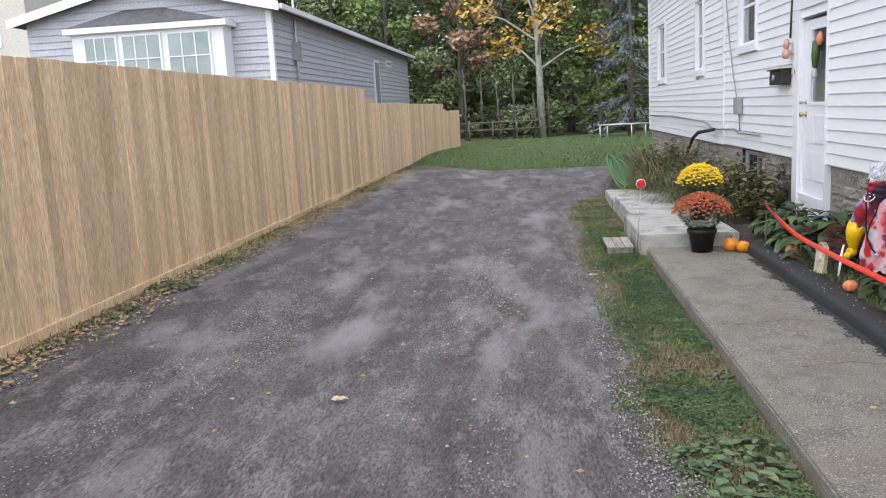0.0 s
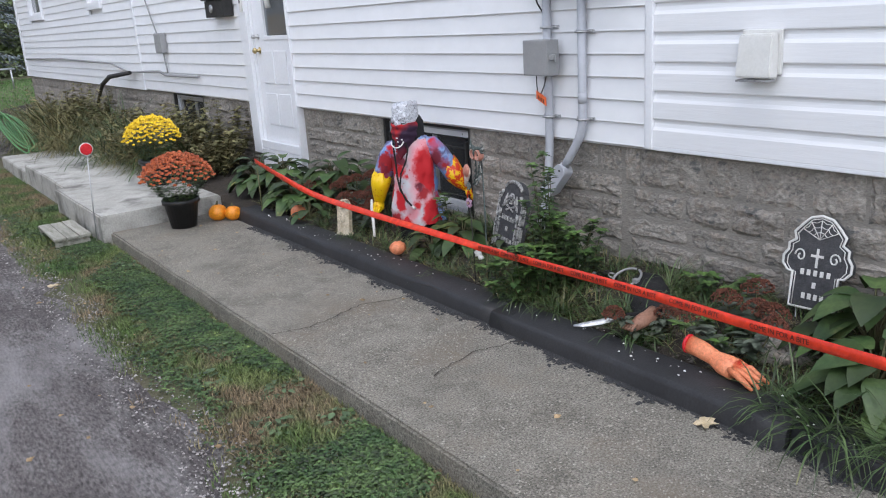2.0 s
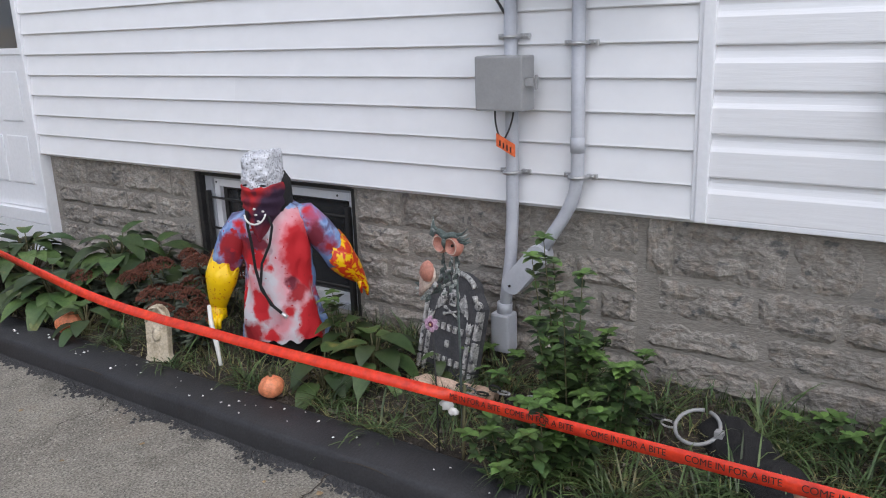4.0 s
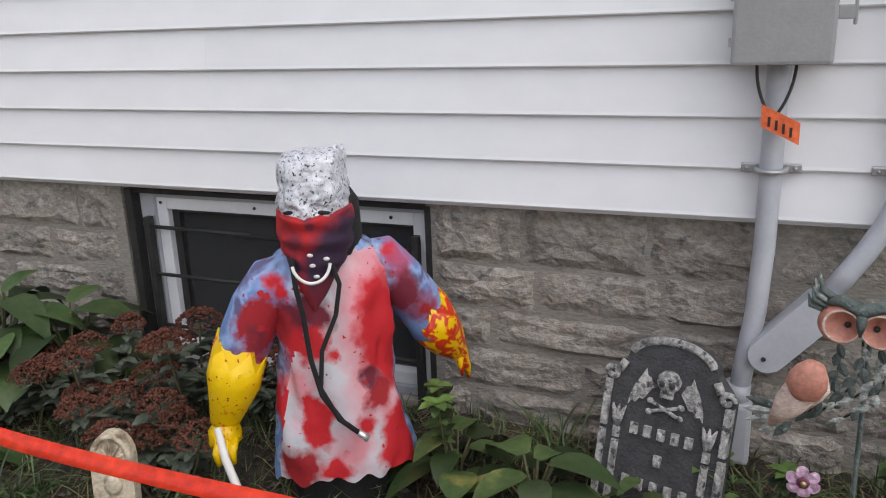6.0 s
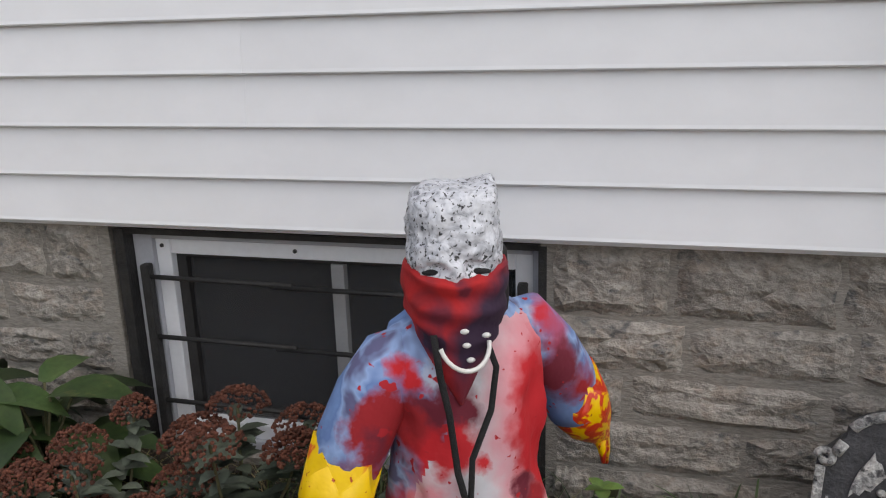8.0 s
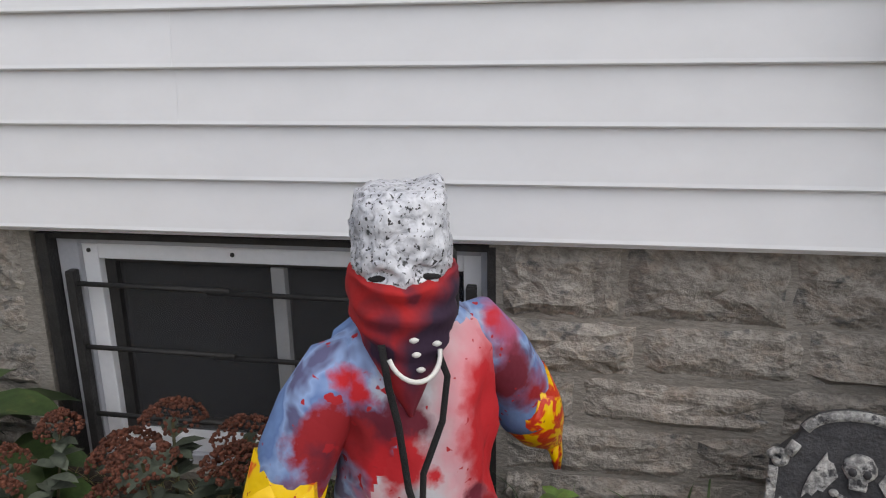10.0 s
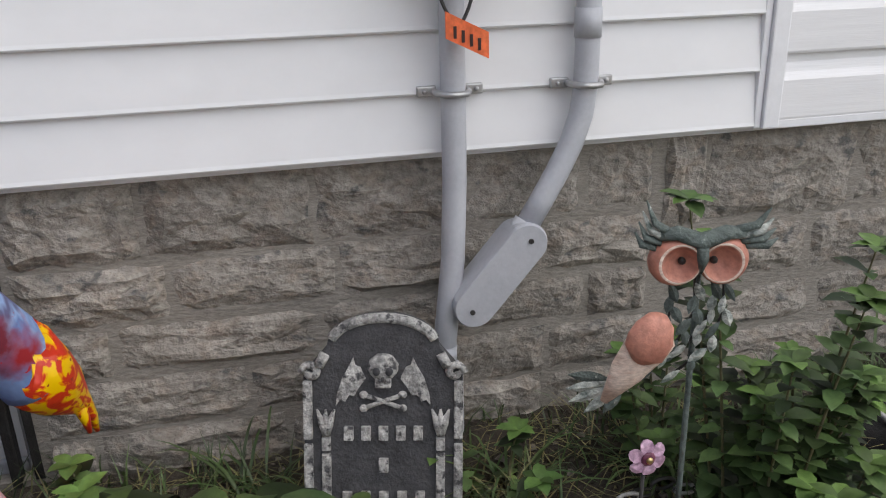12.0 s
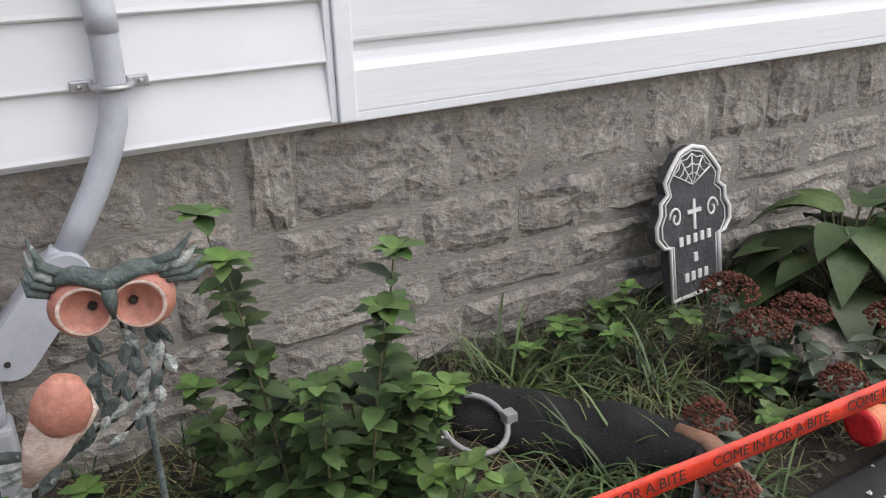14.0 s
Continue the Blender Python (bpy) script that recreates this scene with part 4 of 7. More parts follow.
scatter("mulch_chips", 9500, mulch_place, chip(0.013, 0.4), RUBBER, "black mulch crumbs spilled along the edging", "mulch", 12)
scatter("aggregate", 26000, lambda r: (lambda y: (r.uniform(-1.94, -1.0), y, 0.0015 + 0.006 * noise.noise(Vector((-1.4, y, 0)) * 2.1 + Vector((9, 0, 0)))))(-2.6 + 6.7 * r.random() ** 1.2), chip(0.0062, 0.35), AGGREGATE, "small worn stones showing in the concrete walk", "aggregate", 15)
scatter("white_crumbs", 90, lambda r: (r.uniform(-0.95, -0.79), r.uniform(-2.0, 3.4), 0.098), chip(0.008, 0.5), PLASTICWHITE, "tiny pale crumbs lying on the black edging", "crumbs", 16)
scatter("bed_litter", 1500, lambda r: (lambda x, y: (x, y, bed_z(x, y) + 0.01))(r.uniform(-0.75, 0.02), r.uniform(-3, 4)), chip(0.016, 0.4), BARK, "dry leaf litter in the bed", "litter", 13)


def blade(height, width, lean=0.5):
    def make(rnd, p):
        h, w, a = height * rnd.uniform(0.5, 1.25), width * rnd.uniform(0.7, 1.2), rnd.uniform(0, 6.3)
        dx, dy = math.cos(a), math.sin(a)
        ln = lean * h * rnd.uniform(0.2, 1.3)
        px, py = -dy * w / 2, dx * w / 2
        return [(p[0] - px, p[1] - py, p[2] - 0.005), (p[0] + px, p[1] + py, p[2] - 0.005),
                (p[0] + px * 0.8 + dx * ln * 0.4, p[1] + py * 0.8 + dy * ln * 0.4, p[2] + h * 0.62), (p[0] - px * 0.8 + dx * ln * 0.4, p[1] - py * 0.8 + dy * ln * 0.4, p[2] + h * 0.62),
                (p[0] + dx * ln, p[1] + dy * ln, p[2] + h)], [(0, 1, 2, 3), (3, 2, 4)]
    return make


def strip_place(rnd):
    y = -3.6 + 13.6 * rnd.random() ** 1.6
    lo, hi = drive_edges(y)
    x = hi - 0.12 + (-1.97 - hi + 0.12) * rnd.random() ** 0.75
    if noise.noise(Vector((x * 1.8, y * 1.1, 4))) < rnd.uniform(-0.75, 0.2) + 0.4 * smoothstep(hi + 0.3, hi - 0.1, x):
        return None
    return x, y, ground_z(x, y)


scatter("strip_grass", 200000, strip_place, blade(0.036, 0.005, 1.2), LAWN, "short patchy grass beside the walkway", "grass", 21)


def lawn_place(rnd):
    y = 18.0 + 22 * rnd.random() ** 1.5
    x = rnd.uniform(-6.6, 3.5)
    return x, y, ground_z(x, y)


scatter("lawn_grass", 34000, lawn_place, blade(0.06, 0.018, 0.6), LAWNFAR, "mown green lawn behind the driveway", "grass", 22)


def fence_weeds(rnd):
    y = -2.5 + 22 * rnd.random()
    x = -6.72 + abs(rnd.gauss(0, 0.16))
    if noise.noise(Vector((y * 0.9, 7, 0))) < rnd.uniform(-0.5, 0.35):
        return None
    return x, y, ground_z(x, y)


scatter("fence_litter", 5200, lambda r: (lambda y: (-6.74 + abs(r.gauss(0, 0.2)), y, ground_z(-6.6, y) + 0.02))(r.uniform(-3, 16)), chip(0.024, 0.3), LEAFLITTER, "brown leaf litter along the fence foot", "leaves", 29)
scatter("fence_weeds", 3800, fence_weeds, blade(0.06, 0.012, 0.9), LAWN, "low weeds along the fence foot", "weeds", 23)
def clover(rnd, p):
    a, s = rnd.uniform(0, 6.3), rnd.uniform(0.006, 0.02)
    h = rnd.uniform(0.012, 0.04)
    vs, fs = [], []
    for k in range(3):
        b = a + k * 2.09
        o = len(vs)
        cx, cy = math.cos(b), math.sin(b)
        vs += [(p[0], p[1], p[2] + h), (p[0] + cx * s - cy * s * 0.6, p[1] + cy * s + cx * s * 0.6, p[2] + h + 0.004), (p[0] + cx * s * 1.7, p[1] + cy * s * 1.7, p[2] + h - 0.002), (p[0] + cx * s + cy * s * 0.6, p[1] + cy * s - cx * s * 0.6, p[2] + h + 0.004)]
        fs.append((o, o + 1, o + 2, o + 3))
    return vs, fs


def clover_place(rnd):
    y = -2.6 + 9 * rnd.random() ** 1.4
    x = -2.0 - abs(rnd.gauss(0, 0.22))
    if noise.noise(Vector((x * 2.5, y * 1.6, 14))) < rnd.uniform(-0.15, 0.4) or x < -2.6:
        return None
    return x, y, ground_z(x, y)


scatter("clover", 60000, clover_place, clover, VINE, "low clover and ground ivy in the grass strip", "clover", 27)
scatter("straw", 5200, lambda r: (lambda x, y: (x, y, bed_z(x, y) + 0.012))(r.uniform(-0.74, 0.0), r.uniform(-2.4, 4.0)), blade(0.03, 0.004, 4.5), DRYGRASS, "dry brown straw lying in the bed", "straw", 25)
scatter("bed_grass", 9000, lambda r: (lambda x, y: (x, y, bed_z(x, y)) if noise.noise(Vector((x * 4, y * 3, 6))) > r.uniform(-0.4, 0.5) else None)(r.uniform(-0.72, 0.02), r.uniform(-2.4, 4.0)), blade(0.085, 0.005, 1.1), STRAP, "thin green grass growing through the bed", "grass", 26)
scatter("walk_leaves", 26, lambda r: (r.uniform(-1.9, -1.02), r.uniform(-2.2, 4.0), 0.012), chip(0.02, 0.3), LEAFLITTER, "a few dry leaf bits on the walkway", "leaves", 28)
scatter("fallen_leaves", 260, lambda r: (lambda x, y: (x, y, ground_z(x, y) + 0.03))(r.uniform(-6.3, -2.0), r.uniform(-3.2, 8)), chip(0.022, 0.25), LEAFLITTER, "scattered dry leaves on the driveway", "leaves", 24)


# ---- leafy plants ----
def leaf(verts, faces, base, ang, length, width, rise, droop, n=4, fold=0.25):
    """A creased leaf on an arched midrib."""
    dx, dy = math.cos(ang), math.sin(ang)
    o = len(verts)
    for k in range(n + 1):
        u = k / n
        w = width * (math.sin(math.pi * min(1, 0.08 + u * 0.92)) ** 0.8) * (1 - 0.25 * u)
        r = length * u
        z = base[2] + rise * u - droop * u * u
        x, y = base[0] + dx * r, base[1] + dy * r
        verts += [(x - dy * w, y + dx * w, z + fold * w), (x, y, z), (x + dy * w, y - dx * w, z + fold * w)]
    for k in range(n):
        a = o + k * 3
        faces += [(a, a + 1, a + 4, a + 3), (a + 1, a + 2, a + 5, a + 4)]


def leaf_mesh(name, verts, faces, material, parent, smooth=True):
    me = bpy.data.meshes.new(name)
    me.from_pydata(verts, [], faces)
    me.materials.append(material)
    for f in me.polygons:
        f.use_smooth = smooth
    ob = new(name, me)
    ob.parent = parent
    return ob


def hosta(x, y, size, count, seed, label="broad-leaved green hosta clump in the bed"):
    rnd = random.Random(seed)
    z = bed_z(x, y)
    h = thing("hosta", label, "plant", "hostas in the bed", (x, y, z))
    vs, fs, sv = [], [], bmesh.new()
    for k in range(count):
        a = k * 2.4 + rnd.uniform(-0.3, 0.3)
        t = (k + 0.5) / count
        reach = size * (0.12 + 0.5 * t) * rnd.uniform(0.8, 1.2)
        up = size * (0.85 - 0.6 * t) * rnd.uniform(0.8, 1.15)
        b = (math.cos(a) * reach * 0.6, math.sin(a) * reach * 0.6, up * 0.75)
        tube(sv, [(0, 0, -0.03), (b[0] * 0.4, b[1] * 0.4, b[2] * 0.6), b], 0.004, 5, cap=False)
        L = min(size, 0.36) * rnd.uniform(0.42, 0.66)
        leaf(vs, fs, b, a + rnd.uniform(-0.2, 0.2), L, L * rnd.uniform(0.27, 0.37), up * 0.22, L * rnd.uniform(0.4, 0.95), 5, 0.16)
    tagged(part("stalk_tangle", sv, STEM, h), kind="stuff")
    leaf_mesh("leaves", vs, fs, HOSTA, h)


for q in ((-0.62, -1.62, 0.42, 26, 1), (-0.45, -2.0, 0.45, 26, 2), (-0.3, -1.45, 0.52, 40, 3), (-0.4, 1.25, 0.30, 18, 4), (-0.55, 1.42, 0.24, 14, 5), (-0.3, 1.5, 0.26, 12, 6),
          (-0.28, 3.22, 0.54, 40, 7), (-0.6, 3.4, 0.42, 38, 8), (-0.45, 3.9, 0.56, 48, 9), (-0.7, 2.95, 0.26, 14, 10), (-0.2, 3.0, 0.42, 18, 11), (-0.5, 4.4, 0.5, 38, 12), (-0.25, 1.0, 0.16, 8, 14)):
    hosta(*q)


def strap_clump(x, y, size, count, seed, z=None, name="strap_grass", mat=None, label="arching clump of narrow green strap leaves"):
    rnd = random.Random(seed)
    z = bed_z(x, y) if z is None else z
    h = thing(name, label, "plant", "strap grass clumps", (x, y, z))
    vs, fs = [], []
    for _ in range(count):
        a = rnd.uniform(0, 6.3)
        b = (rnd.gauss(0, size * 0.16), rnd.gauss(0, size * 0.16), -0.01)
        L = size * rnd.uniform(0.5, 1.2)
        leaf(vs, fs, b, a, L, rnd.uniform(0.0025, 0.0045) * max(1, size * 2), L * rnd.uniform(0.6, 1.6), L * rnd.uniform(0.6, 1.7), 5, 0.1)
    leaf_mesh("leaves", vs, fs, mat or STRAP, h)


for q in ((-0.82, -1.38, 0.27, 160, 1), (-0.9, -1.62, 0.28, 170, 2), (-0.88, -1.9, 0.3, 150, 3), (-0.74, 0.25, 0.26, 150, 4), (-0.72, 0.0, 0.24, 130, 5), (-0.72, -0.55, 0.2, 110, 6), (-0.74, 0.95, 0.2, 90, 7),
          (-0.65, 1.3, 0.18, 70, 8), (-0.75, 2.2, 0.18, 80, 9), (-0.2, -0.35, 0.24, 110, 10), (-0.25, 0.35, 0.22, 120, 11), (-0.35, -0.65, 0.2, 90, 12), (-0.55, -0.35, 0.22, 110, 13), (-0.72, 2.7, 0.2, 80, 14),
          (-0.12, -0.75, 0.2, 80, 15), (-0.25, 0.7, 0.2, 90, 16), (-0.5, 0.75, 0.22, 90, 17), (-0.5, -1.2, 0.24, 90, 18), (-0.2, 0.05, 0.2, 80, 19), (-0.68, 1.75, 0.16, 70, 20), (-0.15, 1.25, 0.2, 60, 21), (-0.52, -0.28, 0.16, 60, 22), (-0.3, -0.4, 0.18, 70, 23), (-0.62, -0.2, 0.2, 90, 24)):
    strap_clump(*q)


def shrub(x, y, height, spread, stems, seed, label, mat=None, leafsize=0.03, name="shrub"):
    """Thin arching stems set with small oval leaves in whorls."""
    rnd = random.Random(seed)
    z = bed_z(x, y)
    s = thing(name, label, "shrub", at=(x, y, z))
    vs, fs, bm = [], [], bmesh.new()
    yv, yf = [], []
    for _ in range(stems):
        a = rnd.uniform(0, 6.3)
        reach = spread * rnd.uniform(0.3, 1.25)
        top = Vector((math.cos(a) * reach, math.sin(a) * reach, height * rnd.uniform(0.4, 1.0)))
        foot = Vector((top.x * 0.35, top.y * 0.35, -0.02))
        pts = [foot.lerp(top, u) + Vector((0, 0, 0.03 * math.sin(3 * u))) for u in (0, 0.35, 0.7, 1)]
        tube(bm, pts, [0.004, 0.003, 0.0025, 0.0015], 4, cap=False)
        nodes = int(height * 22)
        for k in range(nodes):
            u = 0.15 + 0.85 * (k + rnd.random()) / nodes
            p = foot.lerp(top, u)
            side = rnd.uniform(0, 6.3)
            for j in range(3):
                L = leafsize * rnd.uniform(0.7, 1.4)
                leaf(vs, fs, (p.x, p.y, p.z + 0.03 * math.sin(3 * u)), side + j * 2.1 + rnd.uniform(-0.3, 0.3), L * 1.45, L * 0.56, L * rnd.uniform(-0.2, 0.9), L * 0.3, 3)
        tip = (top.x, top.y, top.z + 0.03 * math.sin(3))
        for j in range(6):
            L = leafsize * rnd.uniform(0.8, 1.25)
            leaf(yv, yf, tip, j * 2.4 + a, L * 1.5, L * 0.55, L * (0.7 - 0.1 * j), L * 0.35, 3)
    if mat is None:
        leaf_mesh("young_leaves", yv, yf, YOUNGLEAF, s)
    tagged(part("stem_tangle", bm, STEM, s), kind="stuff")
    leaf_mesh("leaves", vs, fs, mat or VINE, s)


SH = "leafy green shrub with small oval leaves in the bed"
for q in ((-0.5, 0.27, 0.76, 0.15, 11, 1, SH), (-0.6, 0.2, 0.5, 0.15, 10, 2, SH), (-0.74, 0.24, 0.33, 0.13, 11, 3, SH), (-0.68, 0.2, 0.3, 0.13, 10, 4, SH), (-0.42, 0.15, 0.42, 0.15, 9, 5, SH), (-0.8, 0.36, 0.24, 0.11, 8, 6, SH),
          (-0.18, -0.62, 0.17, 0.18, 8, 8, SH), (-0.56, -0.9, 0.15, 0.18, 9, 9, SH), (-0.25, 0.34, 0.36, 0.14, 6, 10, SH), (-0.3, 1.5, 0.36, 0.1, 2, 12, SH), (-0.24, 0.72, 0.18, 0.14, 4, 13, SH)):
    shrub(*q)


def sedum(x, y, height, heads, seed):
    rnd = random.Random(seed)
    z = bed_z(x, y)
    s = thing("sedum", "sedum with dried rust-brown flower heads and grey-green leaves", "plant", "sedums in the bed", (x, y, z))
    bm, vs, fs = bmesh.new(), [], []
    for k in range(heads):
        a = k * 2.4
        r = 0.05 + 0.16 * rnd.random()
        top = Vector((math.cos(a) * r * 0.8, math.sin(a) * r * 1.4, height * rnd.uniform(0.7, 1.05)))
        tube(bm, [(top.x * 0.3, top.y * 0.3, -0.02), (top.x * 0.8, top.y * 0.8, top.z * 0.6), top], 0.004, 5, cap=False)
        hb = bmesh.new()
        w = rnd.uniform(0.055, 0.085)
        for _ in range(230):
            b, q = rnd.uniform(0, 6.3), math.sqrt(rnd.random())
            c = (top.x + math.cos(b) * q * w, top.y + math.sin(b) * q * w, top.z + 0.045 * (1 - q * q) + rnd.uniform(-0.006, 0.006))
            bmesh.ops.create_icosphere(hb, subdivisions=1, radius=rnd.uniform(0.0035, 0.006), matrix=Matrix.Translation(c))
        part("flower_head", hb, RUST, s, "rust-brown dried flower head")
        for j in range(30):
            u = rnd.uniform(0.2, 0.95)
            leaf(vs, fs, (top.x * u, top.y * u, top.z * u), rnd.uniform(0, 6.3), rnd.uniform(0.05, 0.085), 0.02, 0.02, 0.02, 3)
    tagged(part("stem_tangle", bm, STEM, s), kind="stuff")
    leaf_mesh("leaves", vs, fs, GREYLEAF, s)


for q in ((-0.25, 2.42, 0.31, 5, 1), (-0.35, 2.72, 0.29, 5, 2), (-0.5, 2.55, 0.22, 4, 3), (-0.22, 2.15, 0.26, 4, 4), (-0.45, -0.92, 0.25, 3, 5), (-0.62, -1.02, 0.22, 3, 6), (-0.42, 3.0, 0.3, 4, 7), (-0.55, 2.3, 0.2, 4, 8), (-0.68, -0.6, 0.15, 2, 9)):
    sedum(*q)


def broad_weeds():
    """Rosettes of broad green weeds on the strip."""
    rnd = random.Random(5)
    for k, (x, y, s) in enumerate(((-2.22, -1.35, 0.2), (-2.12, -1.05, 0.17), (-2.38, -1.15, 0.16), (-2.3, -1.7, 0.18), (-2.1, 0.5, 0.11), (-2.35, 0.9, 0.1), (-2.15, 1.25, 0.1), (-2.08, 3.4, 0.12), (-2.12, 2.9, 0.1), (-2.3, 0.2, 0.1), (-2.05, 0.05, 0.1),
                                   (-6.55, 2.0, 0.2), (-6.5, 3.2, 0.18), (-6.6, 1.1, 0.14), (-6.5, 10.5, 0.3), (-6.6, 5.6, 0.16))):
        z = ground_z(x, y)
        w = thing("weed", "low rosette of broad green weed leaves", "weed", "weeds beside the driveway", (x, y, z))
        vs, fs = [], []
        for j in range(64):
            a = rnd.uniform(0, 6.3)
            r = s * 1.05 * math.sqrt(rnd.random())
            b = (math.cos(a) * r, math.sin(a) * r, s * (0.1 + 0.5 * rnd.random() * (1.2 - r / s)))
            L = s * rnd.uniform(0.2, 0.4)
            leaf(vs, fs, b, a + rnd.uniform(-1.2, 1.2), L, L * rnd.uniform(0.36, 0.5), L * rnd.uniform(-0.1, 0.3), L * 0.3, 4, 0.12)
        leaf_mesh("leaves", vs, fs, WEEDLEAF, w)


broad_weeds()


def weed_thicket():
    rnd = random.Random(9)
    for k in range(40):
        y = rnd.uniform(5.7, 13.5)
        x = rnd.uniform(-0.95, -0.15) - (0.15 if y > 8 else 0)
        strap_clump(x, y, rnd.uniform(0.6, 0.95), 220, 100 + k, z=0.08, name="weed_clump", mat=DRYGRASS if k % 3 else STRAP, label="tall drying weeds against the foundation")
    for k in range(16):
        shrub(rnd.uniform(-0.8, -0.3), rnd.uniform(5.6, 12.5), rnd.uniform(0.5, 0.85), 0.45, 18, 200 + k, "straggly olive-brown bush by the foundation", DRYGRASS, 0.045, "bush")


weed_thicket()

# ---- pots, pumpkin and small things by the walk ----
def mum(name, x, y, z, r, h, pot_r, pot_h, petals, label):
    rnd = random.Random(int(r * 1000))
    m = thing(name, label, "potted plant", at=(x, y, z))
    bm = bmesh.new()
    lathe(bm, [(pot_r * 0.72, 0.0), (pot_r * 0.95, pot_h * 0.85), (pot_r * 1.05, pot_h * 0.86), (pot_r * 1.06, pot_h), (pot_r * 0.92, pot_h), (pot_r * 0.85, pot_h * 0.9)], n=24)
    part("pot", bm, POT, m, "black plastic nursery pot")
    vs, fs = [], []
    cz = pot_h + h * 0.45
    for _ in range(900):
        a, t = rnd.uniform(0, 6.3), rnd.random()
        rr = r * (0.35 + 0.62 * t)
        zz = pot_h - 0.01 + h * 0.62 * t
        leaf(vs, fs, (math.cos(a) * rr * rnd.uniform(0.7, 1), math.sin(a) * rr * rnd.uniform(0.7, 1), zz * rnd.uniform(0.95, 1.02)), a + rnd.uniform(-0.8, 0.8), 0.045, 0.012, 0.02, 0.02, 2)
    leaf_mesh("foliage", vs, fs, VINE, m)
    fv, ff = [], []
    for k in range(360):
        u = (k + 0.5) / 360
        a, q = k * 2.39996, math.sqrt(u)
        c = Vector((math.cos(a) * q * r, math.sin(a) * q * r, pot_h + h * (0.3 + 0.7 * math.sqrt(max(0, 1 - q * q * 0.97)))))
        c += Vector((rnd.gauss(0, 0.006), rnd.gauss(0, 0.006), rnd.gauss(0, 0.008)))
        s = rnd.uniform(0.014, 0.024)
        o = len(fv)
        for ring, (rad, up) in enumerate(((1.0, 0.0), (0.75, 0.45), (0.3, 0.7))):
            for j in range(8):
                b = j * 0.785 + ring * 0.4
                w = rad * (1.0 if j % 2 else 0.72)
                fv.append((c.x + math.cos(b) * s * w, c.y + math.sin(b) * s * w, c.z + s * up + (0 if j % 2 else -0.2 * s)))
        for ring in range(2):
            for j in range(8):
                ff.append((o + ring * 8 + j, o + ring * 8 + (j + 1) % 8, o + ring * 8 + 8 + (j + 1) % 8, o + ring * 8 + 8 + j))
        ff.append(tuple(o + 16 + j for j in range(8)))
    leaf_mesh("blossoms", fv, ff, petals, m, smooth=False)


mum("chrysanthemum", -1.42, 3.93, 0.0, 0.31, 0.38, 0.15, 0.25, ORANGEMUM, "rust-orange mum in a black nursery pot on the walk")
mum("chrysanthemum", -1.17, 5.35, 0.15, 0.28, 0.42, 0.16, 0.26, YELLOWMUM, "bright yellow mum in a pot on the slab")


def gourd(x, y, z, r, squash, name, label, yaw=0.0, mat=None):
    g = thing(name, label, "pumpkin", at=(x, y, z))
    g.rotation_euler = (0, 0, yaw)
    bm = bmesh.new()
    n, m = 32, 12
    rows = []
    for i in range(m + 1):
        th = math.pi * i / m
        row = []
        for k in range(n):
            a = 2 * math.pi * k / n
            rib = 1 - 0.09 * abs(math.sin(a * 4)) ** 0.5 * math.sin(th)
            row.append(bm.verts.new((r * squash * math.sin(th) * math.cos(a) * rib, r * math.sin(th) * math.sin(a) * rib, r * 0.85 - r * 0.85 * math.cos(th))))
        rows.append(row)
    for p, q in zip(rows, rows[1:]):
        for k in range(n):
            bm.faces.new((p[k], p[(k + 1) % n], q[(k + 1) % n], q[k])).smooth = True
    bmesh.ops.remove_doubles(bm, verts=bm.verts, dist=1e-5)
    bmesh.ops.recalc_face_normals(bm, faces=bm.faces)
    part("shell", bm, mat or PUMPKIN, g)
    bm = bmesh.new()
    tube(bm, [(0, 0, r * 1.6), (0.003, 0.004, r * 1.85), (0.012, 0.012, r * 2.0)], [r * 0.16, r * 0.1, r * 0.09], 7)
    part("stem", bm, STEM, g)


gourd(-1.12, 3.9, 0.0, 0.085, 1.0, "pumpkin", "small orange pumpkin on the walkway end")
gourd(-1.02, 3.8, 0.0, 0.075, 1.0, "pumpkin", "small orange pumpkin on the walkway end", 0.6)
gourd(-0.75, 1.53, 0.085, 0.055, 1.1, "pumpkin", "little reddish-orange pumpkin ornament in the bed", 0.3, FLESH)
gourd(-0.74, 3.05, 0.07, 0.075, 0.8, "pumpkin", "reddish-orange gourd lying among the hostas", 0.3, FLESH)


def reflector():
    r = thing("driveway_reflector", "round red reflector on a thin wire stake", "reflector")
    bm = bmesh.new()
    lathe(bm, [(0.035, 0.004), (0.05, 0.003), (0.05, -0.008), (0.04, -0.01)], (-2.0, 4.42, 0.715), 20, axis="y")
    part("disc", bm, RED, r, "red reflector disc")
    bm = bmesh.new()
    lathe(bm, [(0.05, -0.004), (0.056, -0.004), (0.056, 0.006), (0.05, 0.006)], (-2.0, 4.42, 0.715), 20, axis="y")
    part("disc_rim", bm, PLASTICWHITE, r)
    bm = bmesh.new()
    tube(bm, [(-2.0, 4.425, 0.67), (-2.03, 4.4, 0.3), (-2.07, 4.36, -0.2)], 0.005, 6)
    part("stake", bm, STEEL, r)


reflector()


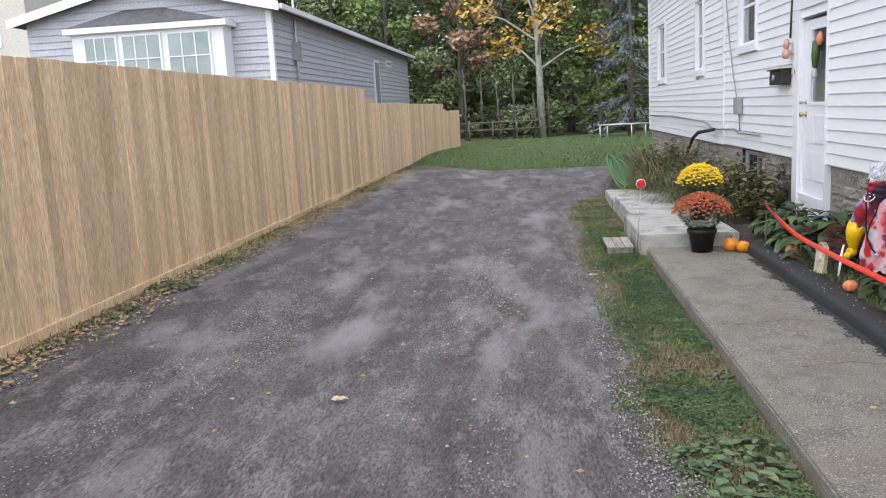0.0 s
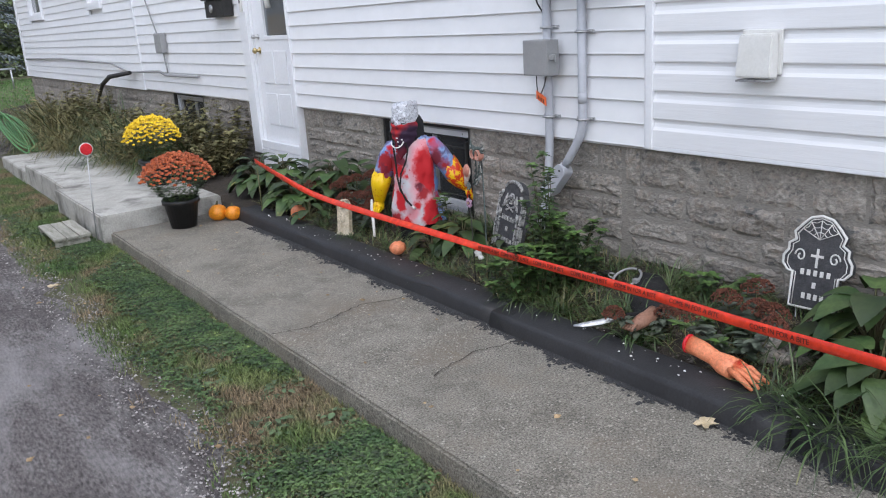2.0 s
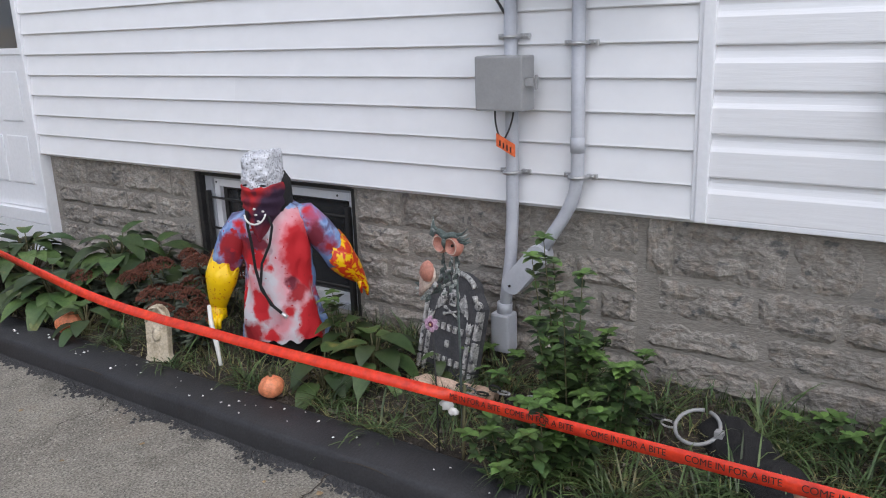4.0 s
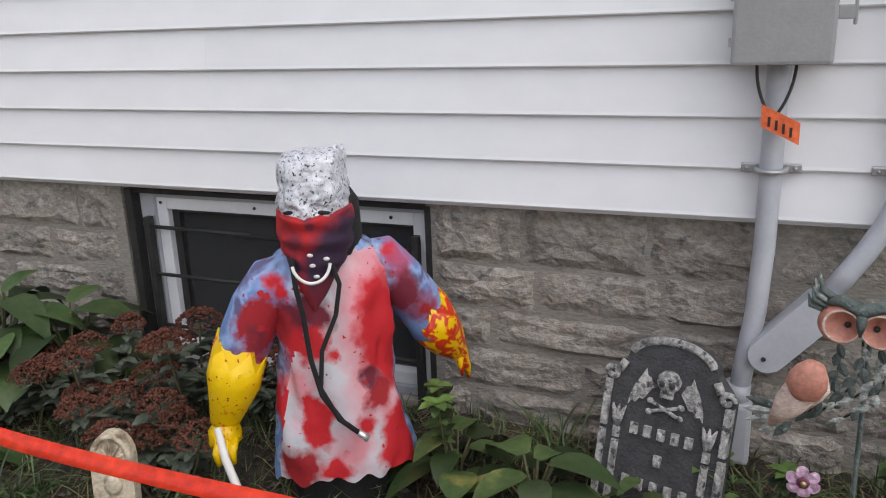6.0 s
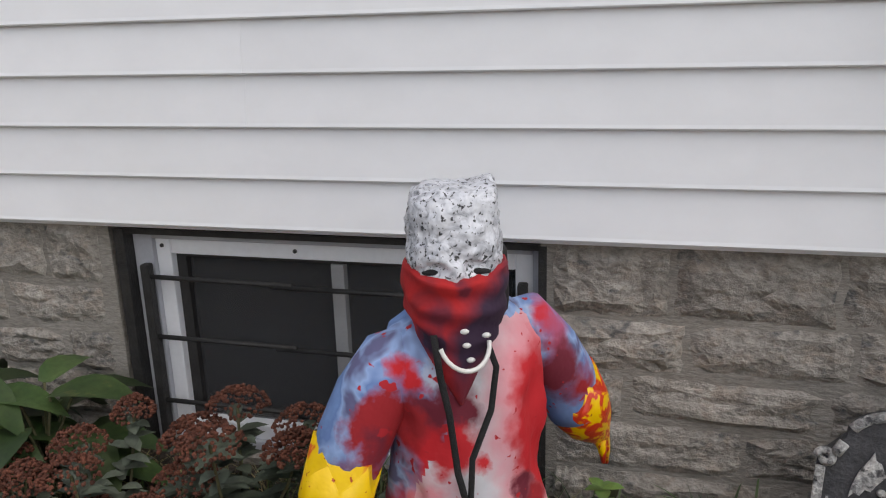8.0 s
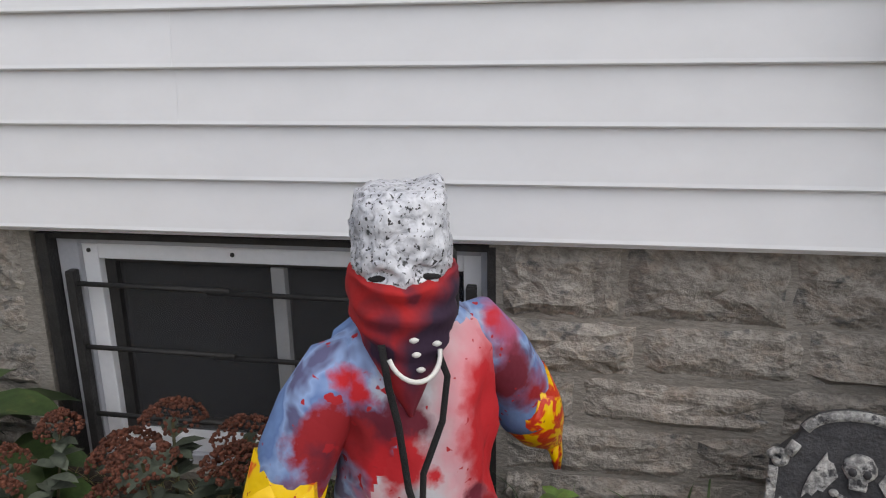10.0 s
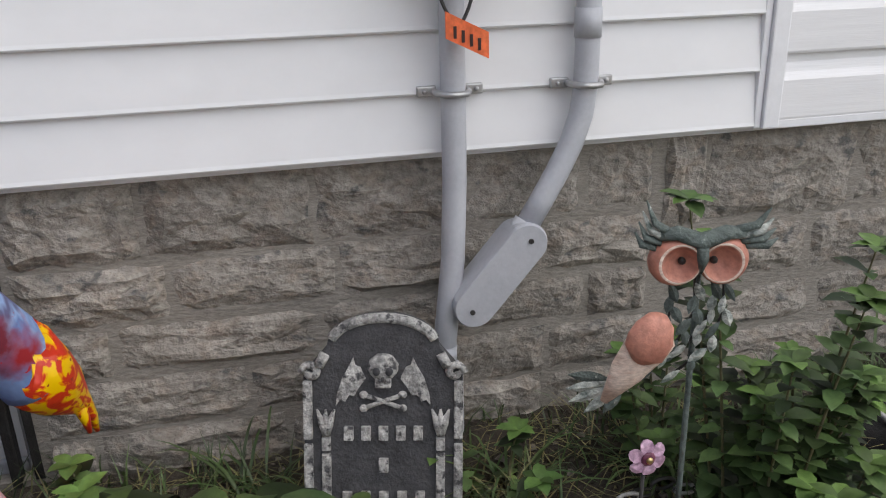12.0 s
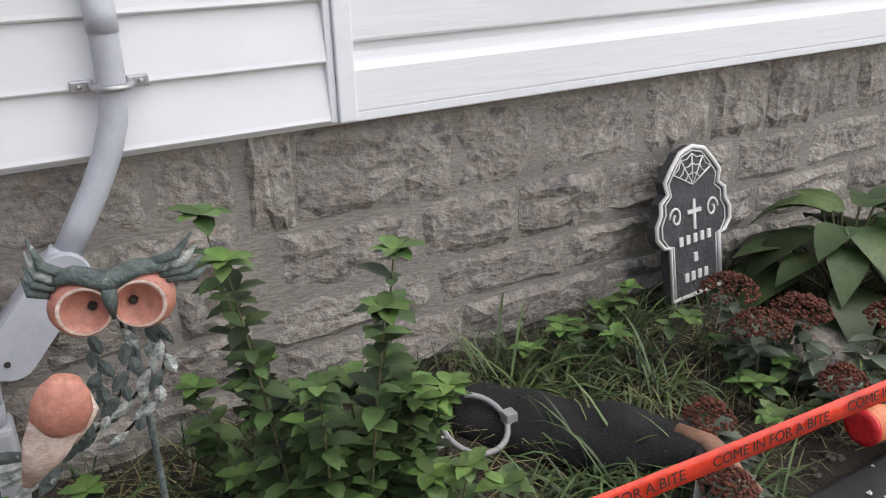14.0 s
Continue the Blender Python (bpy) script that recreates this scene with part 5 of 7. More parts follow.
def wooden_step():
    """A low step of weathered planks on a side board."""
    w = thing("wooden_step", "low weathered grey plank step on the grass", "step")
    for k in range(3):
        bm = bmesh.new()
        box(bm, -2.39 + 0.103 * k, -2.294 + 0.103 * k, 4.4, 5.12, -0.03, -0.004 - 0.003 * (k % 2), 0.006)
        part("plank", bm, GREYWOOD, w)
    for y0, y1 in ((4.42, 4.45), (5.07, 5.1)):
        boxes("side_board", [(-2.385, -2.1, y0, y1, -0.16, -0.031)], GREYWOOD, w, 0.004)
    boxes("side_board", [(-2.125, -2.095, 4.451, 5.069, -0.16, -0.031)], GREYWOOD, w, 0.004)


GREYWOOD = surf("weathered_grey_wood", (0.24, 0.235, 0.2), (0.4, 0.385, 0.34), 5, 0.9, 0.6, 60, stain=(0.17, 0.17, 0.13), stain_scale=6, stretch=(4, 0.5, 4), vary=0.15)
wooden_step()


def single_leaf(x, y, z, size, label):
    """A dry lobed leaf, curled at its rim."""
    bm = bmesh.new()
    mid = bm.verts.new((x, y, z + 0.004))
    rim = []
    for k in range(20):
        a = 2 * math.pi * k / 20
        r = size * (1.0 if k % 4 == 0 else (0.5 if k % 4 == 2 else 0.72))
        rim.append(bm.verts.new((x + math.cos(a) * r, y + math.sin(a) * r * 0.8, z + 0.006 + 0.012 * abs(math.sin(a * 2.3)))))
    for k in range(20):
        bm.faces.new((mid, rim[k], rim[(k + 1) % 20]))
    low = bmesh.ops.extrude_face_region(bm, geom=bm.faces[:])
    for v in low["geom"]:
        if isinstance(v, bmesh.types.BMVert):
            v.co.z += 0.002
    tagged(part("dry_leaf", bm, PALELEAF), label, "leaf")


PALELEAF = surf("pale_dry_leaf", (0.5, 0.4, 0.25), (0.62, 0.52, 0.36), 30, 0.8, 0.3, 90)
single_leaf(-1.068, -1.197, 0.006, 0.06, "pale curled dry leaf on the concrete walk")
single_leaf(-4.43, -0.3, -0.085, 0.06, "pale yellow dry leaf on the gravel driveway")
single_leaf(-2.637, 3.231, -0.085, 0.05, "tan dry leaf at the driveway's edge")


def garden_hose():
    bm = bmesh.new()
    rnd = random.Random(6)
    pts = []
    for k in range(6):
        tilt, ln = rnd.uniform(0.5, 0.8), rnd.uniform(0.6, 0.8)
        for j in range(24):
            a = 2 * math.pi * j / 24
            u, w = ln * math.cos(a), 0.1 * math.sin(a)
            pts.append((-1.72 + 0.05 * k + w - 0.1 * u, 10.5 + 0.08 * k + u * math.cos(tilt), 0.37 + u * math.sin(tilt) * 0.55 - 0.02 * k))
    tube(bm, pts, 0.014, 6)
    return tagged(part("garden_hose", bm, HOSE), "green garden hose in loose loops over the weeds", "hose")


garden_hose()


# ---- dressed dummy ----
def local(x, y, z, deg):
    """A frame whose X runs along the thing's face and whose -Y is its front."""
    return Matrix.Translation((x, y, z)) @ Matrix.Rotation(radians(deg - 90), 4, "Z")


def loft(bm, rings, n=24, mi=0, power=1.0, fold=0.0, pick=None, seed=0.0, cap=True):
    """rings: rows of centre x, y, z and half-widths along x and y."""
    cols = []
    for cx, cy, z, rx, ry in rings:
        row = []
        for k in range(n):
            a = 2 * math.pi * k / n
            c, s = math.cos(a), math.sin(a)
            c, s = math.copysign(abs(c) ** power, c), math.copysign(abs(s) ** power, s)
            w = 1 + fold * noise.noise(Vector((c * 2.2 + seed, s * 2.2, z * 9)))
            row.append(bm.verts.new((cx + rx * c * w, cy + ry * s * w, z + fold * 0.12 * noise.noise(Vector((c * 3, s * 3, seed))))))
        cols.append(row)
    for r, s in zip(cols, cols[1:]):
        for k in range(n):
            f = bm.faces.new((r[k], r[(k + 1) % n], s[(k + 1) % n], s[k]))
            f.smooth = True
            f.material_index = pick(f) if pick else mi
    if cap:
        for r in (cols[0][::-1], cols[-1]):
            bm.faces.new(r).material_index = mi
    return cols


def dummy():
    bm = bmesh.new()
    # slots: 0 dyed cloth, 1 apron, 2 foil, 3 bandana, 4 yellow, 5 flame, 6 black, 7 white, 8 steel
    def front(f):
        c = f.calc_center_median()
        left = -0.13 - 0.18 * (0.555 - c.z) if c.z < 0.555 else -0.13 + 0.52 * (c.z - 0.555)
        return 1 if c.y < -0.02 and c.z < 0.835 and left < c.x < 0.21 - 0.07 * smoothstep(0.7, 0.84, c.z) else 0

    body = [(0.012, 0, 0.21, 0.212, 0.145), (0.01, 0, 0.27, 0.203, 0.145), (0.0, 0, 0.34, 0.19, 0.141), (-0.005, 0, 0.42, 0.175, 0.137), (0, 0, 0.5, 0.165, 0.133), (0, 0, 0.57, 0.16, 0.13),
            (0, 0, 0.64, 0.168, 0.126), (0, 0, 0.71, 0.176, 0.12), (0, 0.005, 0.77, 0.176, 0.108), (0, 0.01, 0.82, 0.152, 0.092), (0, 0.01, 0.85, 0.108, 0.075), (-0.01, 0.0, 0.87, 0.06, 0.055)]
    fine = []
    for p, q in zip(body, body[1:]):
        fine += [p, tuple((u + w) / 2 for u, w in zip(p, q))]
    fine.append(body[-1])
    fine = [r for p, q in zip(fine, fine[1:]) for r in (p, tuple((u + w) / 2 for u, w in zip(p, q)))] + [body[-1]]
    rows = loft(bm, fine, 128, 0, 0.9, 0.12, front, 2.0, cap=False)
    for k, row in enumerate(rows):
        for v in row:
            out = Vector((v.co.x, v.co.y, 0)).normalized()
            v.co += out * (0.011 * noise.noise(Vector((v.co.x * 15, v.co.y * 15, v.co.z * 5))) + 0.005 * noise.noise(v.co * 30))
            if k == 0:
                v.co.z += 0.05 * noise.noise(Vector((v.co.x * 22, v.co.y * 22, 3)))
    loft(bm, [(0.01, 0.01, -0.02, 0.15, 0.1), (0.01, 0.01, 0.12, 0.155, 0.105), (0.01, 0.01, 0.32, 0.15, 0.1)], 24, 6, 0.9, 0.15)
    tube(bm, [(-0.07, 0.0, 0.22), (-0.08, 0.0, 0.06), (-0.08, -0.04, -0.02)], [0.06, 0.055, 0.06], 12, 6)
    tube(bm, [(0.07, 0.0, 0.22), (0.07, 0.0, 0.06), (0.07, -0.04, -0.02)], [0.06, 0.055, 0.06], 12, 6)

    def limb(pts, rads, mi, seed):
        rings = tube(bm, pts, rads, 24, mi)
        if mi in (4, 5):
            axis = (Vector(pts[1]) - Vector(pts[0])).normalized()
            for k, v in enumerate(rings[0]):
                v.co -= axis * (0.052 if k % 4 == 0 else (0.012 if k % 2 else -0.012)) * (0.7 + 0.6 * abs(math.sin(k * 2.7)))
        for r in rings:
            for v in r:
                v.co += v.co.normalized() * 0.012 * noise.noise(v.co * 14 + Vector((seed, 0, 0)))

    limb([(-0.1, 0.0, 0.8), (-0.155, 0.0, 0.77), (-0.205, 0.0, 0.695), (-0.245, 0.005, 0.61), (-0.275, 0.0, 0.54), (-0.29, 0.0, 0.50)], [0.035, 0.07, 0.078, 0.074, 0.07, 0.072], 0, 1)
    limb([(-0.275, 0.0, 0.545), (-0.295, 0.0, 0.49), (-0.315, 0.02, 0.42), (-0.33, 0.04, 0.37), (-0.338, 0.045, 0.34)], [0.0775, 0.075, 0.06, 0.047, 0.04], 4, 2)
    blob(bm, (-0.34, 0.03, 0.31), (0.05, 0.045, 0.05), 0.3, 12, 4)
    for k in range(3):
        tube(bm, [(-0.355 + k * 0.022, 0.0, 0.31), (-0.365 + k * 0.022, -0.03, 0.285), (-0.36 + k * 0.02, -0.03, 0.25)], [0.014, 0.013, 0.009], 7, 4)
    limb([(0.07, 0.0, 0.805), (0.145, 0.01, 0.783), (0.205, 0.02, 0.715), (0.255, 0.03, 0.64), (0.29, 0.045, 0.585), (0.305, 0.05, 0.56)], [0.035, 0.07, 0.078, 0.073, 0.07, 0.072], 0, 3)
    limb([(0.285, 0.045, 0.6), (0.315, 0.055, 0.55), (0.35, 0.07, 0.5), (0.38, 0.085, 0.46), (0.405, 0.095, 0.43), (0.425, 0.1, 0.39), (0.43, 0.1, 0.35)], [0.0775, 0.074, 0.058, 0.038, 0.025, 0.014, 0.006], 5, 4)
    tube(bm, [(0.385, 0.08, 0.46), (0.395, 0.07, 0.41), (0.4, 0.07, 0.37)], [0.018, 0.012, 0.005], 7, 5)
    # head: wrapped lower half, crumpled upper half
    hx, hy = -0.03, -0.035
    bm.verts.ensure_lookup_table()
    first = len(bm.verts)
    def finer(rows, times=2):
        for _ in range(times):
            rows = [r for a, b in zip(rows, rows[1:]) for r in (a, tuple((u + w) / 2 for u, w in zip(a, b)))] + [rows[-1]]
        return rows

    wrap = [(hx, hy, 0.946, 0.1, 0.106), (hx, hy - 0.002, 0.939, 0.109, 0.115), (hx, hy - 0.002, 0.915, 0.107, 0.112), (hx, hy - 0.003, 0.885, 0.108, 0.114), (hx, hy - 0.005, 0.85, 0.1, 0.106), (hx, hy - 0.014, 0.82, 0.086, 0.094),
            (hx, hy - 0.03, 0.79, 0.067, 0.076), (hx, hy - 0.045, 0.76, 0.048, 0.06), (hx + 0.002, hy - 0.055, 0.73, 0.028, 0.044), (hx + 0.004, hy - 0.06, 0.7, 0.006, 0.03)]
    for r in loft(bm, finer(wrap), 56, 3, 0.95, 0.05, None, 5):
        for v in r:
            away = (v.co - Vector((hx, hy, v.co.z))).normalized()
            v.co += away * (0.004 * math.sin(v.co.z * 130 + 26 * v.co.x + 3 * noise.noise(v.co * 12)) * smoothstep(0.76, 0.84, v.co.z) + 0.006 * noise.noise(v.co * 20))
            v.co.z += 0.16 * abs(v.co.x - hx) * smoothstep(0.9, 0.943, v.co.z)
    loft(bm, [(hx + 0.01, hy + 0.05, 0.78, 0.1, 0.07), (hx + 0.01, hy + 0.05, 0.86, 0.112, 0.08), (hx + 0.01, hy + 0.05, 0.96, 0.108, 0.078), (hx, hy + 0.05, 1.0, 0.09, 0.06)], 20, 6, 0.9)
    cap = [(hx, hy, 0.905, 0.094, 0.1), (hx, hy, 0.93, 0.097, 0.104), (hx, hy, 0.95, 0.099, 0.104), (hx, hy - 0.003, 0.97, 0.1, 0.107), (hx, hy, 0.985, 0.1, 0.104), (hx, hy, 1.005, 0.099, 0.1), (hx, hy, 1.03, 0.098, 0.097),
           (hx, hy, 1.055, 0.096, 0.093), (hx, hy, 1.075, 0.092, 0.088), (hx, hy, 1.09, 0.084, 0.08), (hx + 0.004, hy, 1.1, 0.066, 0.062), (hx + 0.006, hy, 1.103, 0.03, 0.03)]
    for r in loft(bm, finer(cap), 72, 2, 0.78):
        for v in r:
            away = (v.co - Vector((hx, hy, 1.0))).normalized()
            q = v.co - Vector((hx, hy, 0))
            dent = 0.0
            if q.y < 0:
                dent = sum(-0.024 * math.exp(-((q.x - e * 0.046) / 0.028) ** 2 - ((q.z - 0.966) / 0.012) ** 2) for e in (-1, 1)) + 0.012 * math.exp(-(q.x / 0.014) ** 2 - ((q.z - 0.955) / 0.02) ** 2) - 0.006 * math.exp(-(q.x / 0.01) ** 2 - ((q.z - 0.99) / 0.014) ** 2)
            horn = 0.016 * math.exp(-((q.x - 0.075) / 0.025) ** 2) * smoothstep(1.04, 1.095, q.z)
            v.co += away * (dent + 0.009 * noise.noise(v.co * 22) - 0.009 * abs(noise.noise(v.co * 38)) + 0.004 * noise.noise(v.co * 80)) + Vector((0.5 * horn, 0, horn))
    for s in (-1, 1):
        blob(bm, (hx + s * 0.046, hy - 0.083, 0.958), (0.024, 0.011, 0.0065), 0.2, 10, 6)
    for q in ((-0.008, 0.858), (0.036, 0.847), (-0.004, 0.83), (0.004, 0.8)):
        blob(bm, (hx + q[0] + 0.02, hy - 0.121 + 0.35 * (0.862 - q[1]) * 0.3 + 0.16 * q[0], q[1]), (0.009, 0.005, 0.005), 0.2, 8, 7)
    bm.verts.ensure_lookup_table()
    turn = Matrix.Translation((hx, hy, 0)) @ Matrix.Rotation(radians(-20), 4, "Z") @ Matrix.Translation((-hx, -hy, 0))
    for v in bm.verts[first:]:
        v.co.x = hx + (v.co.x - hx) * 0.94
        v.co = turn @ v.co
    ring = [(hx - 0.03 + 0.05 * math.cos(a), hy - 0.113 - 0.03 * math.sin(-a), 0.84 + 0.048 * math.sin(a)) for a in [math.pi * (1.05 + 0.9 * k / 12) for k in range(13)]]
    tube(bm, ring, 0.0045, 8, 7)
    tube(bm, [(-0.108, -0.115, 0.845), (-0.104, -0.132, 0.77), (-0.092, -0.142, 0.7), (-0.082, -0.155, 0.58), (-0.06, -0.165, 0.48), (-0.01, -0.17, 0.4), (0.035, -0.175, 0.36)], 0.0072, 8, 6)
    tube(bm, [(-0.012, -0.125, 0.845), (0.012, -0.135, 0.77), (-0.005, -0.145, 0.69), (-0.05, -0.152, 0.6), (-0.062, -0.165, 0.5), (-0.02, -0.175, 0.41), (0.035, -0.175, 0.36)], 0.0065, 8, 6)
    tube(bm, [(0.03, -0.175, 0.365), (0.055, -0.18, 0.345)], [0.009, 0.011], 8, 8)
    ob = part("dummy", bm, [TIEDYE, APRON, FOIL, BANDANA, YELLOWGLOVE, FLAMEGLOVE, BLACKCLOTH, PLASTICWHITE, CHROME])
    ob.matrix_world = local(-0.39, 1.805, 0.06, 36) @ Matrix.Diagonal((0.92, 0.95, 0.965, 1)) @ Matrix.Translation((0, 0, -0.06))
    tagged(ob, "stuffed Halloween dummy in red-splashed apron, bandana and yellow gloves", "dummy")
    bone = thing("toy_bone", "white plastic toy bone held by the dummy", "toy")
    b2 = bmesh.new()
    tube(b2, [(-0.63, 2.03, 0.37), (-0.66, 1.99, 0.3), (-0.69, 1.93, 0.22), (-0.72, 1.88, 0.14)], [0.009, 0.011, 0.011, 0.008], 8)
    part("shaft", b2, PLASTICWHITE, bone)


dummy()


# ---- foam gravestones ----
def outline(points, n=1):
    return [Vector((a, 0, z)) for a, z in points]


def slab_from(bm, pts, thick, mi=0):
    f = [bm.verts.new((p.x, -thick / 2, p.z)) for p in pts]
    b = [bm.verts.new((p.x, thick / 2, p.z)) for p in pts]
    bm.faces.new(f).material_index = mi
    bm.faces.new(b[::-1]).material_index = mi
    for k in range(len(pts)):
        j = (k + 1) % len(pts)
        bm.faces.new((f[j], f[k], b[k], b[j])).material_index = mi
    bmesh.ops.recalc_face_normals(bm, faces=bm.faces)


def letter_bars(g, lines, half_w, half_h, y0, y1, mat):
    """Plain upright bars, one for each letter of each line."""
    for z, count, pitch in lines:
        for k in range(count):
            x = (k - (count - 1) / 2) * pitch
            bm = bmesh.new()
            box(bm, x - half_w, x + half_w, y0, y1, z - half_h, z + half_h, 0.002)
            part("lettering_bar", bm, mat, g)


def gravestone_columns():
    g = thing("gravestone", "charcoal foam gravestone with white skull, columns and lettering", "gravestone", "gravestones in the bed")
    m = local(-0.28, 0.985, 0.01, -12) @ Matrix.Rotation(radians(-13), 4, "X") @ Matrix.Rotation(radians(2.0), 4, "Y") @ Matrix.Diagonal((1.05, 1, 1.03, 1))
    g.matrix_world = m
    half, H = 0.155, 0.45
    arch = [(0.11 * math.cos(a), H + 0.035 + 0.065 * math.sin(a)) for a in [math.pi * k / 12 for k in range(13)]]
    pts = [(half, 0.0), (half, H - 0.02), (0.14, H)] + arch + [(-0.14, H), (-half, H - 0.02), (-half, 0.0)]
    bm = bmesh.new()
    slab_from(bm, outline(pts), 0.05)
    part("slab_body", bm, GRAVE, g)
    y = -0.03
    for s in (-1, 1):
        for k, (z0, z1) in enumerate(((0.02, 0.16), (0.17, 0.29), (0.3, 0.42))):
            bm = bmesh.new()
            box(bm, s * 0.147 - 0.009, s * 0.147 + 0.009, -0.035, 0.0, z0, z1, 0.004)
            part("border_column", bm, GRAVEWHITE, g)
        for z0, z1 in ((0.03, 0.05), (0.056, 0.165), (0.172, 0.27), (0.276, 0.305)):
            bm = bmesh.new()
            box(bm, s * 0.112 - 0.009, s * 0.112 + 0.009, -0.034, 0.0, z0, z1, 0.003)
            part("inner_column", bm, GRAVEWHITE, g)
        bm = bmesh.new()
        for k, a in enumerate((-0.5, 0, 0.5)):
            tube(bm, [(s * 0.112, y, 0.31), (s * 0.112 + 0.014 * a, y - 0.003, 0.335), (s * 0.112 + 0.034 * a, y, 0.362)], [0.009, 0.009, 0.002], 6)
        part("capital", bm, GRAVEWHITE, g)
        bm = bmesh.new()
        spiral = [(s * (0.14 + 0.018 * math.cos(t) * (1 - t / 9)), y, H - 0.012 + 0.018 * math.sin(t) * (1 - t / 9)) for t in [0.5 * k for k in range(14)]]
        tube(bm, spiral, 0.008, 6)
        tube(bm, [(s * 0.125, y, H), (s * 0.112, y, H + 0.025)], 0.011, 6)
        part("scroll", bm, GRAVEWHITE, g)
        bm = bmesh.new()
        wing = [(s * 0.034, 0.425), (s * 0.044, 0.448), (s * 0.054, 0.452), (s * 0.058, 0.468), (s * 0.066, 0.45), (s * 0.08, 0.425), (s * 0.09, 0.392), (s * 0.092, 0.37), (s * 0.084, 0.382), (s * 0.074, 0.378), (s * 0.066, 0.392), (s * 0.056, 0.39), (s * 0.048, 0.405)]
        slab_from(bm, [Vector((a, 0, z)) for a, z in wing], 0.064)
        part("bat_wing", bm, GRAVEWHITE, g)
    bm = bmesh.new()
    tube(bm, [(0.105 * math.cos(a), -0.022, H + 0.034 + 0.062 * math.sin(a)) for a in [math.pi * (0.1 + 0.8 * k / 14) for k in range(15)]], 0.011, 8)
    part("arch_border", bm, GRAVEWHITE, g)
    bm = bmesh.new()
    blob(bm, (0, -0.028, 0.448), (0.03, 0.016, 0.028), 0.1, 14)
    box(bm, -0.016, 0.016, -0.038, -0.02, 0.406, 0.428, 0.005)
    part("skull_relief", bm, GRAVEWHITE, g)
    for s in (-1, 1):
        bm = bmesh.new()
        blob(bm, (s * 0.012, -0.041, 0.442), (0.008, 0.006, 0.009), seg=8)
        part("socket", bm, GRAVE, g)
    bm = bmesh.new()
    blob(bm, (0, -0.043, 0.426), (0.004, 0.004, 0.006), seg=8)
    part("nose_hollow", bm, GRAVE, g)
    for s in (-1, 1):
        bm = bmesh.new()
        tube(bm, [(-0.036, -0.03, 0.378 - s * 0.013), (0.036, -0.03, 0.378 + s * 0.013)], 0.005, 6)
        for e in (-1, 1):
            blob(bm, (e * 0.038, -0.03, 0.378 + e * s * 0.014), (0.009, 0.007, 0.008), seg=8)
        part("bone_relief", bm, GRAVEWHITE, g)
    letter_bars(g, ((0.312, 5, 0.034), (0.245, 1, 0.034), (0.175, 5, 0.036)), 0.0095, 0.0145, -0.034, -0.022, GRAVEWHITE)
    return g


def gravestone_web():
    g = thing("gravestone", "black scalloped foam gravestone outlined in white with a cross", "gravestone", "gravestones in the bed")
    g.matrix_world = local(-0.09, -1.052, 0.193, 5) @ Matrix.Rotation(radians(-9), 4, "X") @ Matrix.Scale(1.06, 4)
    side = [(0.105, 0.0), (0.105, 0.155), (0.13, 0.16), (0.155, 0.19), (0.155, 0.225), (0.135, 0.255), (0.135, 0.285), (0.105, 0.305), (0.115, 0.34), (0.085, 0.375), (0.05, 0.41), (0.0, 0.422)]
    pts = side + [(-a, z) for a, z in side[-2::-1]]
    bm = bmesh.new()
    slab_from(bm, [Vector((a, 0, z)) for a, z in pts], 0.03)
    part("slab_body", bm, GRAVE, g)
    bm = bmesh.new()
    tube(bm, [(a * 0.97, -0.016, 0.004 + z * 0.985) for a, z in pts] + [(pts[0][0] * 0.97, -0.016, 0.004)], 0.0065, 6)
    part("white_outline", bm, PLASTICWHITE, g)
    bm = bmesh.new()
    tube(bm, [(a * 0.84, -0.016, 0.012 + z * 0.94) for a, z in pts], 0.0025, 5)
    part("inner_line", bm, PLASTICWHITE, g)
    bm = bmesh.new()
    for k in range(5):
        a = math.pi * (0.15 + 0.175 * k)
        tube(bm, [(0, -0.016, 0.315), (0.085 * math.cos(a), -0.016, 0.315 + 0.085 * math.sin(a))], 0.0022, 4)
    for r in (0.035, 0.06, 0.085):
        tube(bm, [(r * math.cos(a) * (1 - 0.12 * (k % 2)), -0.016, 0.315 + r * math.sin(a) * (1 - 0.12 * (k % 2))) for k, a in enumerate([math.pi * (0.15 + 0.0875 * j) for j in range(9)])], 0.002, 4)
    part("web_drawing", bm, PLASTICWHITE, g)
    bm = bmesh.new()
    box(bm, -0.005, 0.005, -0.019, -0.012, 0.19, 0.275)
    box(bm, -0.028, -0.0052, -0.0188, -0.012, 0.236, 0.247)
    box(bm, 0.0052, 0.028, -0.0188, -0.012, 0.236, 0.247)
    part("cross_drawing", bm, PLASTICWHITE, g)
    for s in (-1, 1):
        bm = bmesh.new()
        tube(bm, [(s * (0.075 + 0.025 * math.cos(t) * (1 - t / 10)), -0.016, 0.235 + 0.032 * math.sin(t) * (1 - t / 10)) for t in [0.5 * k for k in range(16)]], 0.004, 5)
        part("scroll_drawing", bm, PLASTICWHITE, g)
    letter_bars(g, ((0.165, 5, 0.029), (0.11, 1, 0.029), (0.058, 4, 0.027)), 0.008, 0.013, -0.019, -0.012, PLASTICWHITE)
    for s in (-1, 1):
        bm = bmesh.new()
        tube(bm, [(s * 0.07, 0, 0.02), (s * 0.07, 0.02, -0.2)], 0.005, 5)
        part("stake", bm, STEEL, g)


